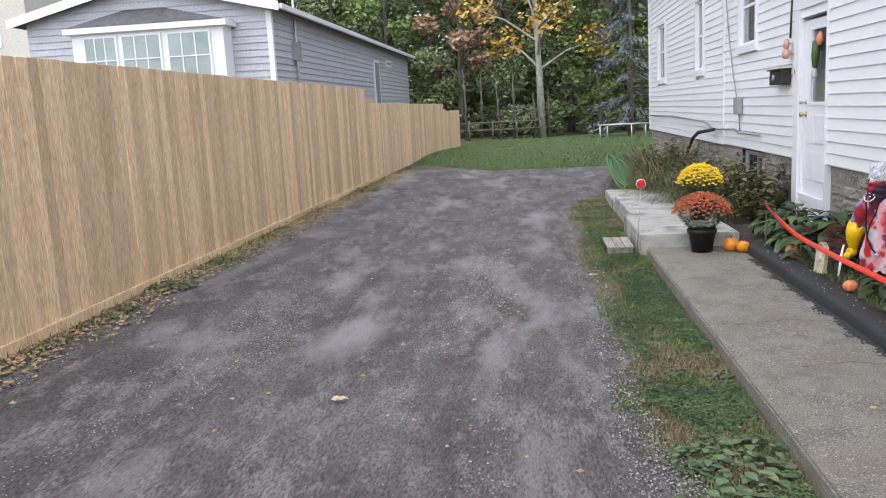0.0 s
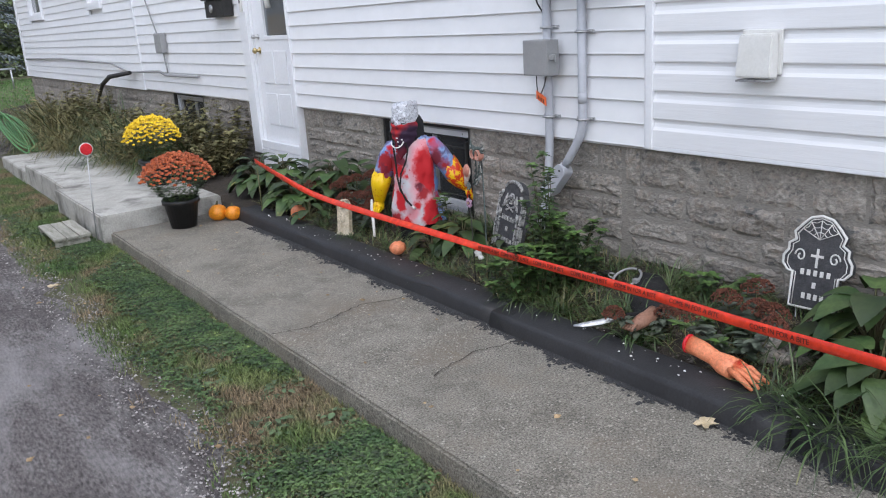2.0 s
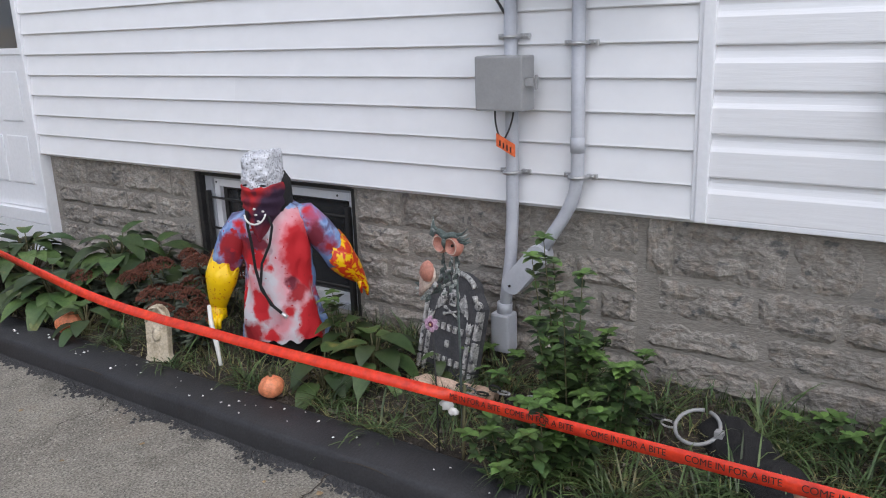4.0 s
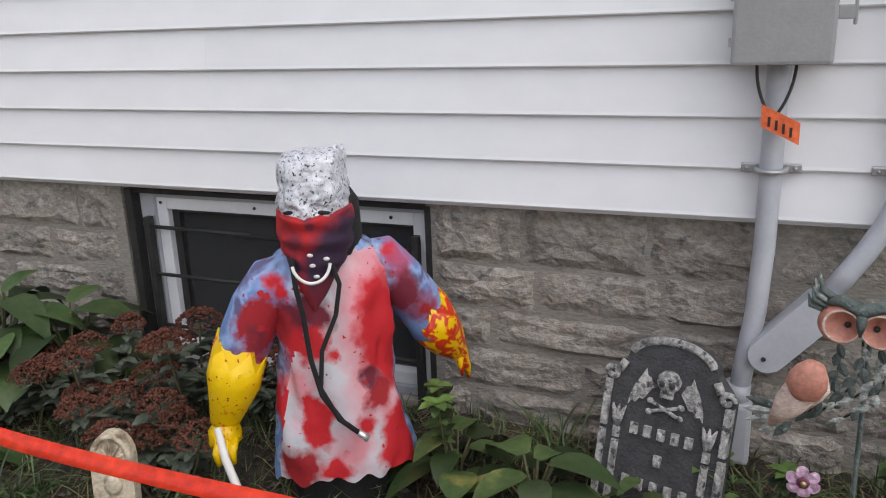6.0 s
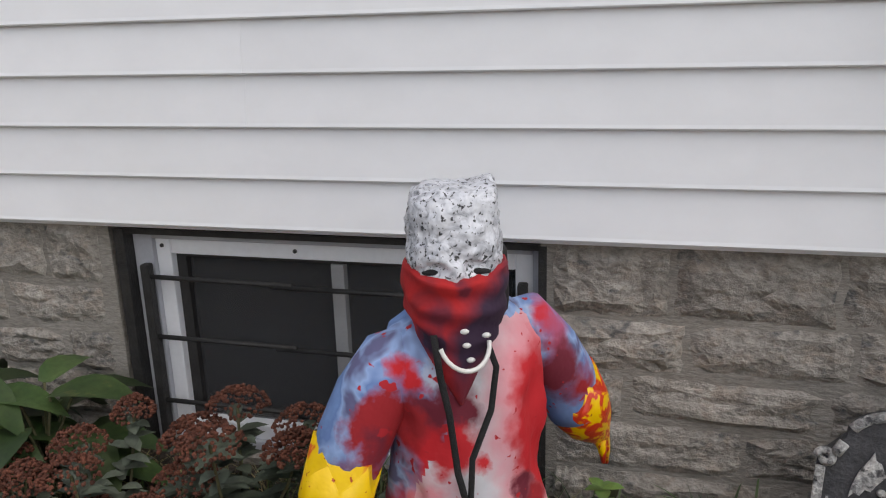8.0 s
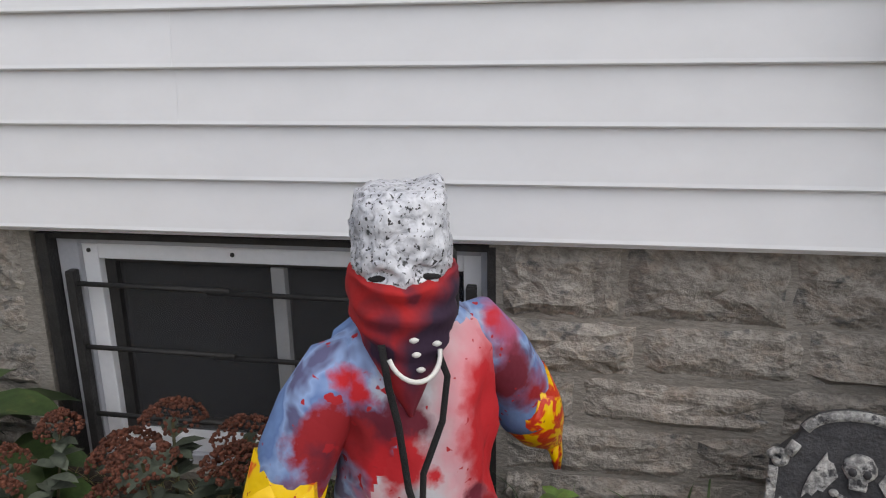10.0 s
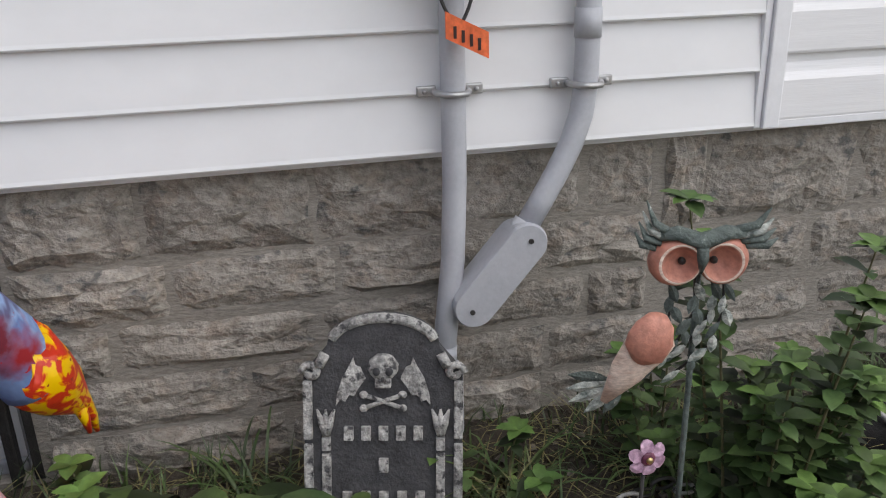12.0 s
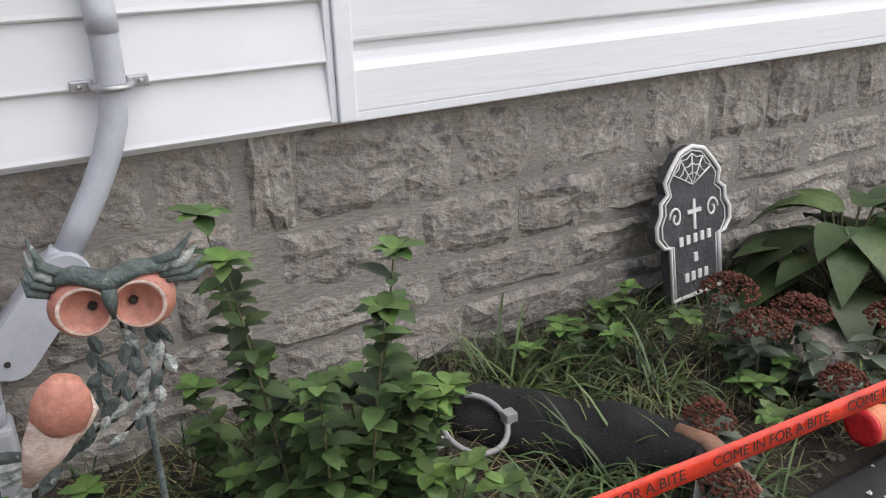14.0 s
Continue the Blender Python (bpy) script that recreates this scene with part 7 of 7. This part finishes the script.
# ---- neighbouring trailer home ----
def trailer():
    t = thing("mobile_home", "grey vinyl mobile home with white bay window behind the fence", "house")
    X, Y0, Y1, W, EZ, RZ = -10.08, 16.5, 39.6, 6.88, 4.6, 5.38
    bm = bmesh.new()
    box(bm, X - W, X, Y0, Y1, -0.1, EZ)
    v = [bm.verts.new(p) for p in ((X - W, Y0, EZ), (X, Y0, EZ), (X - W / 2, Y0, RZ), (X - W, Y1, EZ), (X, Y1, EZ), (X - W / 2, Y1, RZ))]
    bm.faces.new((v[0], v[1], v[2]))
    bm.faces.new((v[3], v[5], v[4]))
    part("wall", bm, GREYSIDE, t)
    k = 0
    z = 1.9
    while z < RZ - 0.3:
        bm = bmesh.new()
        h = 0.18
        if z < EZ:
            x0, x1 = X - W, X
            q = [(X + 0.03, z), (X, z + h)]
            a = [bm.verts.new(p) for p in ((X + 0.035, Y0, z), (X + 0.035, Y1, z), (X + 0.004, Y1, z + h), (X + 0.004, Y0, z + h), (X, Y0, z), (X, Y1, z))]
            bm.faces.new((a[0], a[1], a[2], a[3]))
            bm.faces.new((a[4], a[5], a[1], a[0]))
        else:
            f = 1 - (z - EZ) / (RZ - EZ)
            x0, x1 = X - W / 2 - W / 2 * f, X - W / 2 + W / 2 * f
        a = [bm.verts.new(p) for p in ((x0, Y0 - 0.035, z), (x1, Y0 - 0.035, z), (x1, Y0 - 0.004, z + h), (x0, Y0 - 0.004, z + h), (x0, Y0, z), (x1, Y0, z))]
        bm.faces.new((a[0], a[1], a[2], a[3]))
        bm.faces.new((a[4], a[5], a[1], a[0]))
        part("siding_course", bm, GREYSIDE, t)
        z += h
    bm = bmesh.new()
    for s in (-1, 1):
        xe, xr = X - W / 2 + s * (W / 2 + 0.35), X - W / 2
        q = [bm.verts.new(p) for p in ((xe, Y0 - 0.35, EZ - 0.1), (xe, Y1 + 0.3, EZ - 0.1), (xr, Y1 + 0.3, RZ + 0.02), (xr, Y0 - 0.35, RZ + 0.02), (xe, Y0 - 0.35, EZ + 0.06), (xe, Y1 + 0.3, EZ + 0.06), (xr, Y1 + 0.3, RZ + 0.18), (xr, Y0 - 0.35, RZ + 0.18))]
        for g in ((0, 1, 2, 3), (7, 6, 5, 4), (0, 4, 5, 1), (1, 5, 6, 2), (0, 3, 7, 4)):
            bm.faces.new([q[i] for i in g])
    bmesh.ops.recalc_face_normals(bm, faces=bm.faces)
    part("roof", bm, SHINGLE, t)
    for s in (-1, 1):
        xe, xr = X - W / 2 + s * (W / 2 + 0.36), X - W / 2
        bm = bmesh.new()
        q = [bm.verts.new(p) for p in ((xe, Y0 - 0.36, EZ - 0.16), (xr, Y0 - 0.36, RZ - 0.04), (xr, Y0 - 0.36, RZ + 0.2), (xe, Y0 - 0.36, EZ + 0.08), (xe, Y0 - 0.33, EZ - 0.16), (xr, Y0 - 0.33, RZ - 0.04), (xr, Y0 - 0.33, RZ + 0.2), (xe, Y0 - 0.33, EZ + 0.08))]
        for g in ((0, 1, 2, 3), (7, 6, 5, 4), (0, 4, 5, 1), (3, 2, 6, 7)):
            bm.faces.new([q[i] for i in g])
        part("fascia", bm, TRIM, t)
    boxes("gutter", [(X + 0.34, X + 0.44, Y0 - 0.3, Y1 + 0.3, EZ - 0.1, EZ + 0.03)], TRIM, t)
    boxes("corner_post", [(X - 0.1, X + 0.045, Y0 - 0.045, Y0 + 0.1, 0.5, EZ - 0.1)], TRIM, t)
    bm = bmesh.new()
    tube(bm, [(X + 0.1, Y0 + 1.9, 0.5), (X + 0.1, Y0 + 1.9, 6.3)], 0.04, 8)
    part("service_mast", bm, STEEL, t)
    boxes("meter", [(X + 0.02, X + 0.2, Y0 + 1.7, Y0 + 2.05, 3.3, 3.8)], GREYBOX, t)
    for y0, y1, z0, z1 in ((30.0, 31.2, 2.0, 3.95), (33.0, 34.3, 3.8, 4.1)):
        w = boxes("window", [(X + 0.0, X + 0.06, y0, y1, z0, z1)], TRIM, t)
        boxes("pane", [(X + 0.061, X + 0.066, y0 + 0.15, y1 - 0.15, z0 + 0.1, z1 - 0.1)], PANE, w)
    # bay window
    bx0, bx1, yb = -15.33, -11.15, Y0 - 0.65
    boxes("bay", [(bx0, bx1, yb, Y0 - 0.04, 2.2, 4.2)], TRIM, t)
    bm = bmesh.new()
    q = [bm.verts.new(p) for p in ((bx0 - 0.15, yb - 0.15, 4.28), (bx1 + 0.15, yb - 0.15, 4.28), (bx1 + 0.15, Y0 - 0.04, 4.28), (bx0 - 0.15, Y0 - 0.04, 4.28), (-14.15, Y0 - 0.04, 4.76), (-12.95, Y0 - 0.04, 4.76))]
    for g in ((0, 1, 5, 4), (1, 2, 5), (3, 0, 4), (0, 3, 2, 1), (2, 3, 4, 5)):
        bm.faces.new([q[i] for i in g])
    part("bay_roof", bm, SHINGLE, t)
    boxes("bay_fascia", [(bx0 - 0.15, bx1 + 0.15, yb - 0.16, Y0 - 0.04, 4.13, 4.279)], TRIM, t)
    for x0, x1 in ((-14.95, -14.12), (-13.9, -12.9), (-12.64, -11.55)):
        w = boxes("window", [(x0 - 0.06, x1 + 0.06, yb - 0.05, yb - 0.001, 2.75, 4.06)], TRIM, t)
        boxes("pane", [(x0, x1, yb - 0.06, yb - 0.051, 2.82, 4.0)], PANE, w)
        for k in (1, 2):
            x = x0 + (x1 - x0) * k / 3
            boxes("muntin", [(x - 0.015, x + 0.015, yb - 0.072, yb - 0.061, 2.82, 4.0)], TRIM, w)
        boxes("muntin", [(x0, x1, yb - 0.084, yb - 0.073, 3.4, 3.43)], TRIM, w)


trailer()


def brick_building():
    b = thing("brick_building", "pale painted brick building beyond the mobile home", "building")
    boxes("wall", [(-42, -25.6, 30, 42, -0.1, 11)], BEIGEBRICK, b)
    boxes("roof", [(-42.3, -25.3, 29.7, 42.3, 11.0, 11.3)], SHINGLE, b)
    for k in range(3):
        w = boxes("window", [(-28.2 - 4 * k, -26.9 - 4 * k, 29.95, 29.999, 5.5, 7.3)], TRIM, b)
        boxes("pane", [(-28.1 - 4 * k, -27.0 - 4 * k, 29.93, 29.948, 5.6, 7.2)], PANE, w)


BEIGEBRICK = surf("pale_brick", (0.6, 0.55, 0.49), (0.7, 0.66, 0.6), 5, 0.9, 0.4, 30, stretch=(1, 1, 3))
brick_building()


# ---- woods ----
def crown_mesh(name, centres, count, size, mat, parent, rnd, droop=0.0):
    verts, faces = [], []
    for _ in range(count):
        c, r = rnd.choice(centres)
        while True:
            d = Vector((rnd.uniform(-1, 1), rnd.uniform(-1, 1), rnd.uniform(-1, 1)))
            if 0.2 < d.length < 1:
                break
        p = Vector(c) + Vector((d.x * r[0], d.y * r[1], d.z * r[2]))
        s = size * rnd.uniform(0.5, 1.3)
        u = Vector((rnd.uniform(-1, 1), rnd.uniform(-1, 1), rnd.uniform(-0.6, 0.6) - droop)).normalized()
        v = u.cross(Vector((rnd.uniform(-1, 1), rnd.uniform(-1, 1), rnd.uniform(-1, 1)))).normalized()
        o = len(verts)
        verts += [tuple(p - u * s), tuple(p + v * s * 0.5), tuple(p + u * s), tuple(p - v * s * 0.5)]
        faces += [(o, o + 1, o + 2, o + 3)]
    return leaf_mesh(name, verts, faces, mat, parent, smooth=False)


def broadleaf(x, y, h, spread, low, mat, seed, label, count=2600, bark=None, size=0.2):
    rnd = random.Random(seed)
    z = ground_z(x, y)
    t = thing("tree", label, "tree", "trees of the woods", (x, y, z))
    bm = bmesh.new()
    lean = rnd.uniform(-0.4, 0.4)
    tube(bm, [(0, 0, -0.2), (lean * 0.2, 0, h * 0.25), (lean * 0.6, 0.1, h * 0.55), (lean, 0, h * 0.9)], [0.018 * h, 0.014 * h, 0.009 * h, 0.003 * h], 8)
    cs = []
    for k in range(14):
        u = low + (1 - low) * (k + rnd.random()) / 14
        a = k * 2.4
        r = spread * (1.05 - 0.55 * abs(u - 0.55)) * rnd.uniform(0.5, 1.0)
        e = Vector((lean * u + math.cos(a) * r, math.sin(a) * r, h * u + 0.4))
        st = Vector((lean * u * 0.9, 0, h * u * 0.78))
        tube(bm, [st, st.lerp(e, 0.5) + Vector((0, 0, 0.25)), e], [0.006 * h, 0.004 * h, 0.001 * h], 5, cap=False)
        cs.append((e, (spread * 0.34, spread * 0.34, spread * 0.26)))
    part("trunk", bm, bark or BARK, t)
    crown_mesh("crown", cs, count, size, mat, t, rnd)


def conifer(x, y, h, spread, mat, seed, label, count=3400):
    rnd = random.Random(seed)
    z = ground_z(x, y)
    t = thing("conifer", label, "tree", "conifers of the woods", (x, y, z))
    bm = bmesh.new()
    tube(bm, [(0, 0, -0.2), (0, 0, h * 0.5), (0, 0, h * 0.97)], [0.014 * h, 0.009 * h, 0.002 * h], 8)
    verts, faces = [], []
    br = bmesh.new()
    n = 90
    for k in range(n):
        u = 0.06 + 0.94 * (k + rnd.random()) / n
        a = rnd.uniform(0, 6.3)
        r = spread * (1 - u) * rnd.uniform(0.75, 1.1) + 0.15
        tip = Vector((math.cos(a) * r, math.sin(a) * r, h * u - 0.22 * r))
        root = Vector((0, 0, h * u))
        tube(br, [root, tip], [0.03, 0.008], 4, cap=False)
        for _ in range(count // n):
            w = rnd.random() ** 0.6
            p = root.lerp(tip, w) + Vector((rnd.gauss(0, 0.13), rnd.gauss(0, 0.13), rnd.gauss(0, 0.06)))
            d = (tip - root).normalized() + Vector((rnd.gauss(0, 0.5), rnd.gauss(0, 0.5), -0.3))
            d.normalize()
            s = rnd.uniform(0.09, 0.2)
            v = d.cross(Vector((0, 0, 1)) + Vector((rnd.gauss(0, 0.5), rnd.gauss(0, 0.5), 0))).normalized()
            o = len(verts)
            verts += [tuple(p), tuple(p + d * s * 0.6 + v * s * 0.22), tuple(p + d * s * 1.6), tuple(p + d * s * 0.6 - v * s * 0.22)]
            faces.append((o, o + 1, o + 2, o + 3))
    part("trunk", bm, BARK, t)
    tagged(part("branchwork", br, BARK, t), kind="stuff")
    leaf_mesh("crown", verts, faces, mat, t, smooth=False)


G, D = "tall green broadleaf tree at the wood's edge", "dark green tree at the wood's edge"
broadleaf(-2.9, 41, 13, 3.6, 0.32, TREEGOLD, 1, "pale-barked tree with golden autumn leaves", 2000, PALEBARK, 0.17)
broadleaf(-7.7, 44, 12, 2.4, 0.3, TREEBROWN, 2, "tree with pinkish-brown autumn leaves", 2600)
for k, (x, y, h, s, low, m) in enumerate(((-12.5, 46, 13, 3.4, 0.1, TREEGREEN), (-16, 48, 14, 3.6, 0.1, TREEDARK), (-10.2, 50, 13, 3.0, 0.1, TREEDARK), (-20, 47, 14, 3.6, 0.1, TREEGREEN),
                                          (-5.0, 50, 14, 3.4, 0.12, TREEDARK), (-1.0, 48, 14, 3.2, 0.08, TREEGREEN), (1.0, 45, 13, 2.6, 0.08, TREEGREEN), (3.0, 50, 14, 3.4, 0.08, TREEDARK),
                                          (6.5, 46, 14, 3.6, 0.08, TREEGREEN), (-8.5, 55, 15, 3.6, 0.1, TREEGREEN), (-3, 56, 15, 3.8, 0.1, TREEDARK), (-14, 56, 15, 4, 0.1, TREEDARK), (0.4, 42, 8, 1.5, 0.06, TREEGREEN),
                                          (11, 50, 14, 4, 0.1, TREEDARK), (-25, 52, 15, 4.5, 0.1, TREEGREEN), (16, 52, 15, 4.5, 0.1, TREEGREEN))):
    broadleaf(x, y, h, s, low, m, 20 + k, D if m == TREEDARK else G, 5200, None, 0.2)
conifer(1.5, 37, 12, 2.4, SPRUCE, 3, "blue-grey spruce beyond the house corner", 6500)
conifer(-9.3, 47, 13, 2.2, TREEDARK, 4, "dark spruce in the woods")
conifer(-5.2, 46, 12, 2.0, TREEDARK, 5, "dark spruce in the woods")


def understory():
    rnd = random.Random(77)
    cs = []
    for k in range(90):
        x = rnd.uniform(-22, 14)
        cs.append(((x, rnd.uniform(41.5, 48), rnd.uniform(0.1, 1.4) if k < 46 else rnd.uniform(1.0, 5.0)), (1.2, 0.9, rnd.uniform(0.5, 1.4))))
    tagged(crown_mesh("undergrowth", cs, 30000, 0.15, TREEDARK, None, rnd), "dark tangled undergrowth at the wood's edge", "undergrowth", kind="stuff")
    cs = [((rnd.uniform(-45, 35), rnd.uniform(60, 66), rnd.uniform(0, 17)), (2.6, 1.6, 2.4)) for _ in range(260)]
    tagged(crown_mesh("far_woods", cs, 90000, 0.42, TREEGREEN, None, rnd), "dense dark woods in the distance", "woods", kind="stuff")
    for k in range(6):
        x = -7.2 + 0.95 * k + rnd.uniform(-0.15, 0.15)
        y = rnd.uniform(39.5, 42)
        h = rnd.uniform(2.2, 4.2)
        s = thing("sapling", "bare grey sapling trunk at the lawn's far edge", "tree", "bare saplings", (x, y, ground_z(x, y)))
        bm = bmesh.new()
        tube(bm, [(0, 0, -0.1), (0.05, 0, h * 0.5), (rnd.uniform(-0.1, 0.1), 0, h)], [0.06, 0.06, 0.015], 7)
        for j in range(26):
            u = rnd.uniform(0.15, 1)
            a = rnd.uniform(0, 6.3)
            r = 0.32 * (1.1 - u)
            tube(bm, [(0.03, 0, h * u * 0.95), (math.cos(a) * r, math.sin(a) * r, h * u + 0.18)], [0.018, 0.004], 4, cap=False)
        part("trunk", bm, BARK, s)


understory()


def pipe_rail():
    r = thing("pipe_frame", "white metal pipe frame standing on the lawn", "frame")
    for x in (-0.55, -0.2, 0.75, 1.4):
        bm = bmesh.new()
        tube(bm, [(x, 30 + (0.6 if x in (-0.2, 1.4) else 0), -0.15), (x, 30 + (0.6 if x in (-0.2, 1.4) else 0), 0.68)], 0.03, 8)
        part("post", bm, STEEL, r)
    for y in (30, 30.6):
        bm = bmesh.new()
        tube(bm, [(-0.6, y, 0.68), (1.45, y, 0.68)], 0.03, 8)
        part("rail", bm, STEEL, r)
    s = thing("white_sign", "small white board on a post among the trees", "sign")
    boxes("board", [(-4.75, -4.2, 42.98, 43.02, 1.35, 1.75)], TRIM, s)
    bm = bmesh.new()
    tube(bm, [(-4.5, 43.05, -0.2), (-4.5, 43.05, 1.5)], 0.04, 6)
    part("post", bm, STEM, s)
    f = thing("field_fence", "weathered low rail fence at the far end of the lawn", "fence")
    for k in range(6):
        bm = bmesh.new()
        tube(bm, [(-9.5 + 1.3 * k, 40.0, -0.2), (-9.5 + 1.3 * k, 40.0, 1.0)], 0.06, 6)
        part("post", bm, BARK, f)
    for z in (0.45, 0.85):
        bm = bmesh.new()
        tube(bm, [(-9.6, 40.07, z), (-2.9, 40.07, z)], 0.045, 6)
        part("rail", bm, BARK, f)


pipe_rail()

# ---- fence ----
def fence():
    f = thing("fence", "tall new orange-stained wooden board fence", "fence", kind="structure")
    rnd = random.Random(7)
    meshes = []
    for h in (2.03, 1.76, 1.66):
        bm = bmesh.new()
        box(bm, -0.011, 0.011, -0.068, 0.068, 0.0, h, bevel=0.003)
        me = bpy.data.meshes.new("board")
        bm.to_mesh(me)
        bm.free()
        me.materials.append(FENCE)
        meshes.append(me)
    y = -3.2
    while y < 33.4:
        s = 0 if y < 12.4 else (1 if y < 26.8 else 2)
        ob = new("board", meshes[s])
        base = ground_z(-6.8, y) + 0.02
        top = (2.2, 1.9, 1.63)[s]
        ob.location = (-6.8 + rnd.uniform(-0.004, 0.004), y, top - (2.03, 1.76, 1.66)[s] + rnd.uniform(-0.006, 0.004))
        ob.rotation_euler = (radians(rnd.uniform(-0.25, 0.25)), 0, radians(rnd.uniform(-1.5, 1.5)))
        ob.parent = f
        y += 0.1435
    y = -3.2
    while y < 33.4:
        s = 0 if y < 12.4 else (1 if y < 26.8 else 2)
        top = (2.2, 1.9, 1.63)[s]
        boxes("kickboard", [(-6.79, -6.765, y, min(y + 2.4, 33.4) - 0.004, top - 2.12 - (-0.2 if s else 0), top - 1.95 - (-0.2 if s else 0))], FENCE, f)
        boxes("fence_post", [(-6.92, -6.82, y, y + 0.09, -0.4, top - 0.05)], FENCE, f)
        boxes("rail", [(-6.86, -6.82, y + 0.09, y + 2.4, top - 0.3, top - 0.21)], FENCE, f)
        y += 2.4


fence()


# ---- foundation blocks ----
def stone_meshes():
    """Rock-faced blocks: chipped, layered faces that fall back to a ragged rim."""
    rnd = random.Random(31)
    out = []
    for k in range(22):
        verts, faces = [], []
        nx, nz = 9, 6
        tilt = rnd.uniform(-0.5, 0.5)
        for j in range(nz + 1):
            for i in range(nx + 1):
                u, w = i / nx, j / nz
                edge = smoothstep(0, 0.16, min(min(u, 1 - u) * 1.8, min(w, 1 - w)))
                q = Vector((u * 3.3 + k * 7, w * 2.6, k * 1.3))
                face = 0.6 + 0.7 * noise.noise(q) + tilt * (w - 0.5) + 0.35 * noise.noise(q * 2.7)
                step = round(face * 3.2) / 3.2
                d = edge * (0.45 * face + 0.55 * step) + 0.16 * rnd.random() * edge
                jx = rnd.uniform(-0.03, 0.03) if 0 < i < nx else rnd.uniform(-0.016, 0.016)
                jz = rnd.uniform(-0.045, 0.045) if 0 < j < nz else rnd.uniform(-0.05, 0.05)
                verts.append((-0.45 - max(-0.15, d), u - 0.5 + jx, w - 0.5 + jz))
        for j in range(nz):
            for i in range(nx):
                a = j * (nx + 1) + i
                b, c, d = a + nx + 1, a + nx + 2, a + 1
                faces += [(a, b, c), (a, c, d)] if rnd.random() < 0.5 else [(a, b, d), (b, c, d)]
        rim = [i for i in range(nx + 1)] + [j * (nx + 1) + nx for j in range(1, nz + 1)] + [nz * (nx + 1) + i for i in range(nx - 1, -1, -1)] + [j * (nx + 1) for j in range(nz - 1, 0, -1)]
        o = len(verts)
        for q in rim:
            x, y, z = verts[q]
            verts.append((0.3, y * 1.01, z * 1.02))
        for q in range(len(rim)):
            r = (q + 1) % len(rim)
            faces.append((rim[q], rim[r], o + r, o + q))
        me = bpy.data.meshes.new("stone")
        me.from_pydata(verts, [], faces)
        me.materials.append(STONE)
        out.append(me)
    return out


def foundation_stones():
    rnd = random.Random(17)
    kinds = stone_meshes()
    spans = [(-3.6, 0.22, (0.835, 0.60, 0.435, 0.295, 0.15, 0.0)), (0.24, 1.69, (0.835, 0.655, 0.515, 0.385, 0.25, 0.1)),
             (2.93, 4.34, (0.835, 0.66, 0.52, 0.385, 0.25, 0.1)), (5.54, 7.1, (0.835, 0.66, 0.52, 0.385, 0.25, 0.1)), (8.35, 18.5, (0.80, 0.62, 0.44, 0.25, 0.05))]
    for y0, y1, zs in spans:
        for c, (zt, zb) in enumerate(zip(zs, zs[1:])):
            y = y0 - (0.0 if c % 2 else 0.12)
            while y < y1 - 0.06:
                w = rnd.uniform(0.26, 0.52) if zt - zb < 0.2 else rnd.uniform(0.2, 0.42)
                if y0 == 0.24 and c == 0:
                    w = (0.3, 0.33, 0.36, 0.44, 0.4)[min(4, int((y - 0.1) / 0.36))]
                if y0 > 8:
                    w *= 1.5
                a, b = max(y, y0), min(y + w, y1)
                if b - a > 0.07:
                    ob = new("stone", rnd.choice(kinds))
                    ob.location = (0.056, (a + b) / 2, (zt + zb) / 2)
                    ob.scale = (rnd.uniform(0.014, 0.026), b - a - rnd.uniform(0.008, 0.02), zt - zb - rnd.uniform(0.01, 0.022))
                    ob.rotation_euler = (radians(rnd.uniform(-1.0, 1.0)) + (math.pi if rnd.random() < 0.5 else 0), 0, 0)
                    ob.parent = wall_west
                y += w


foundation_stones()
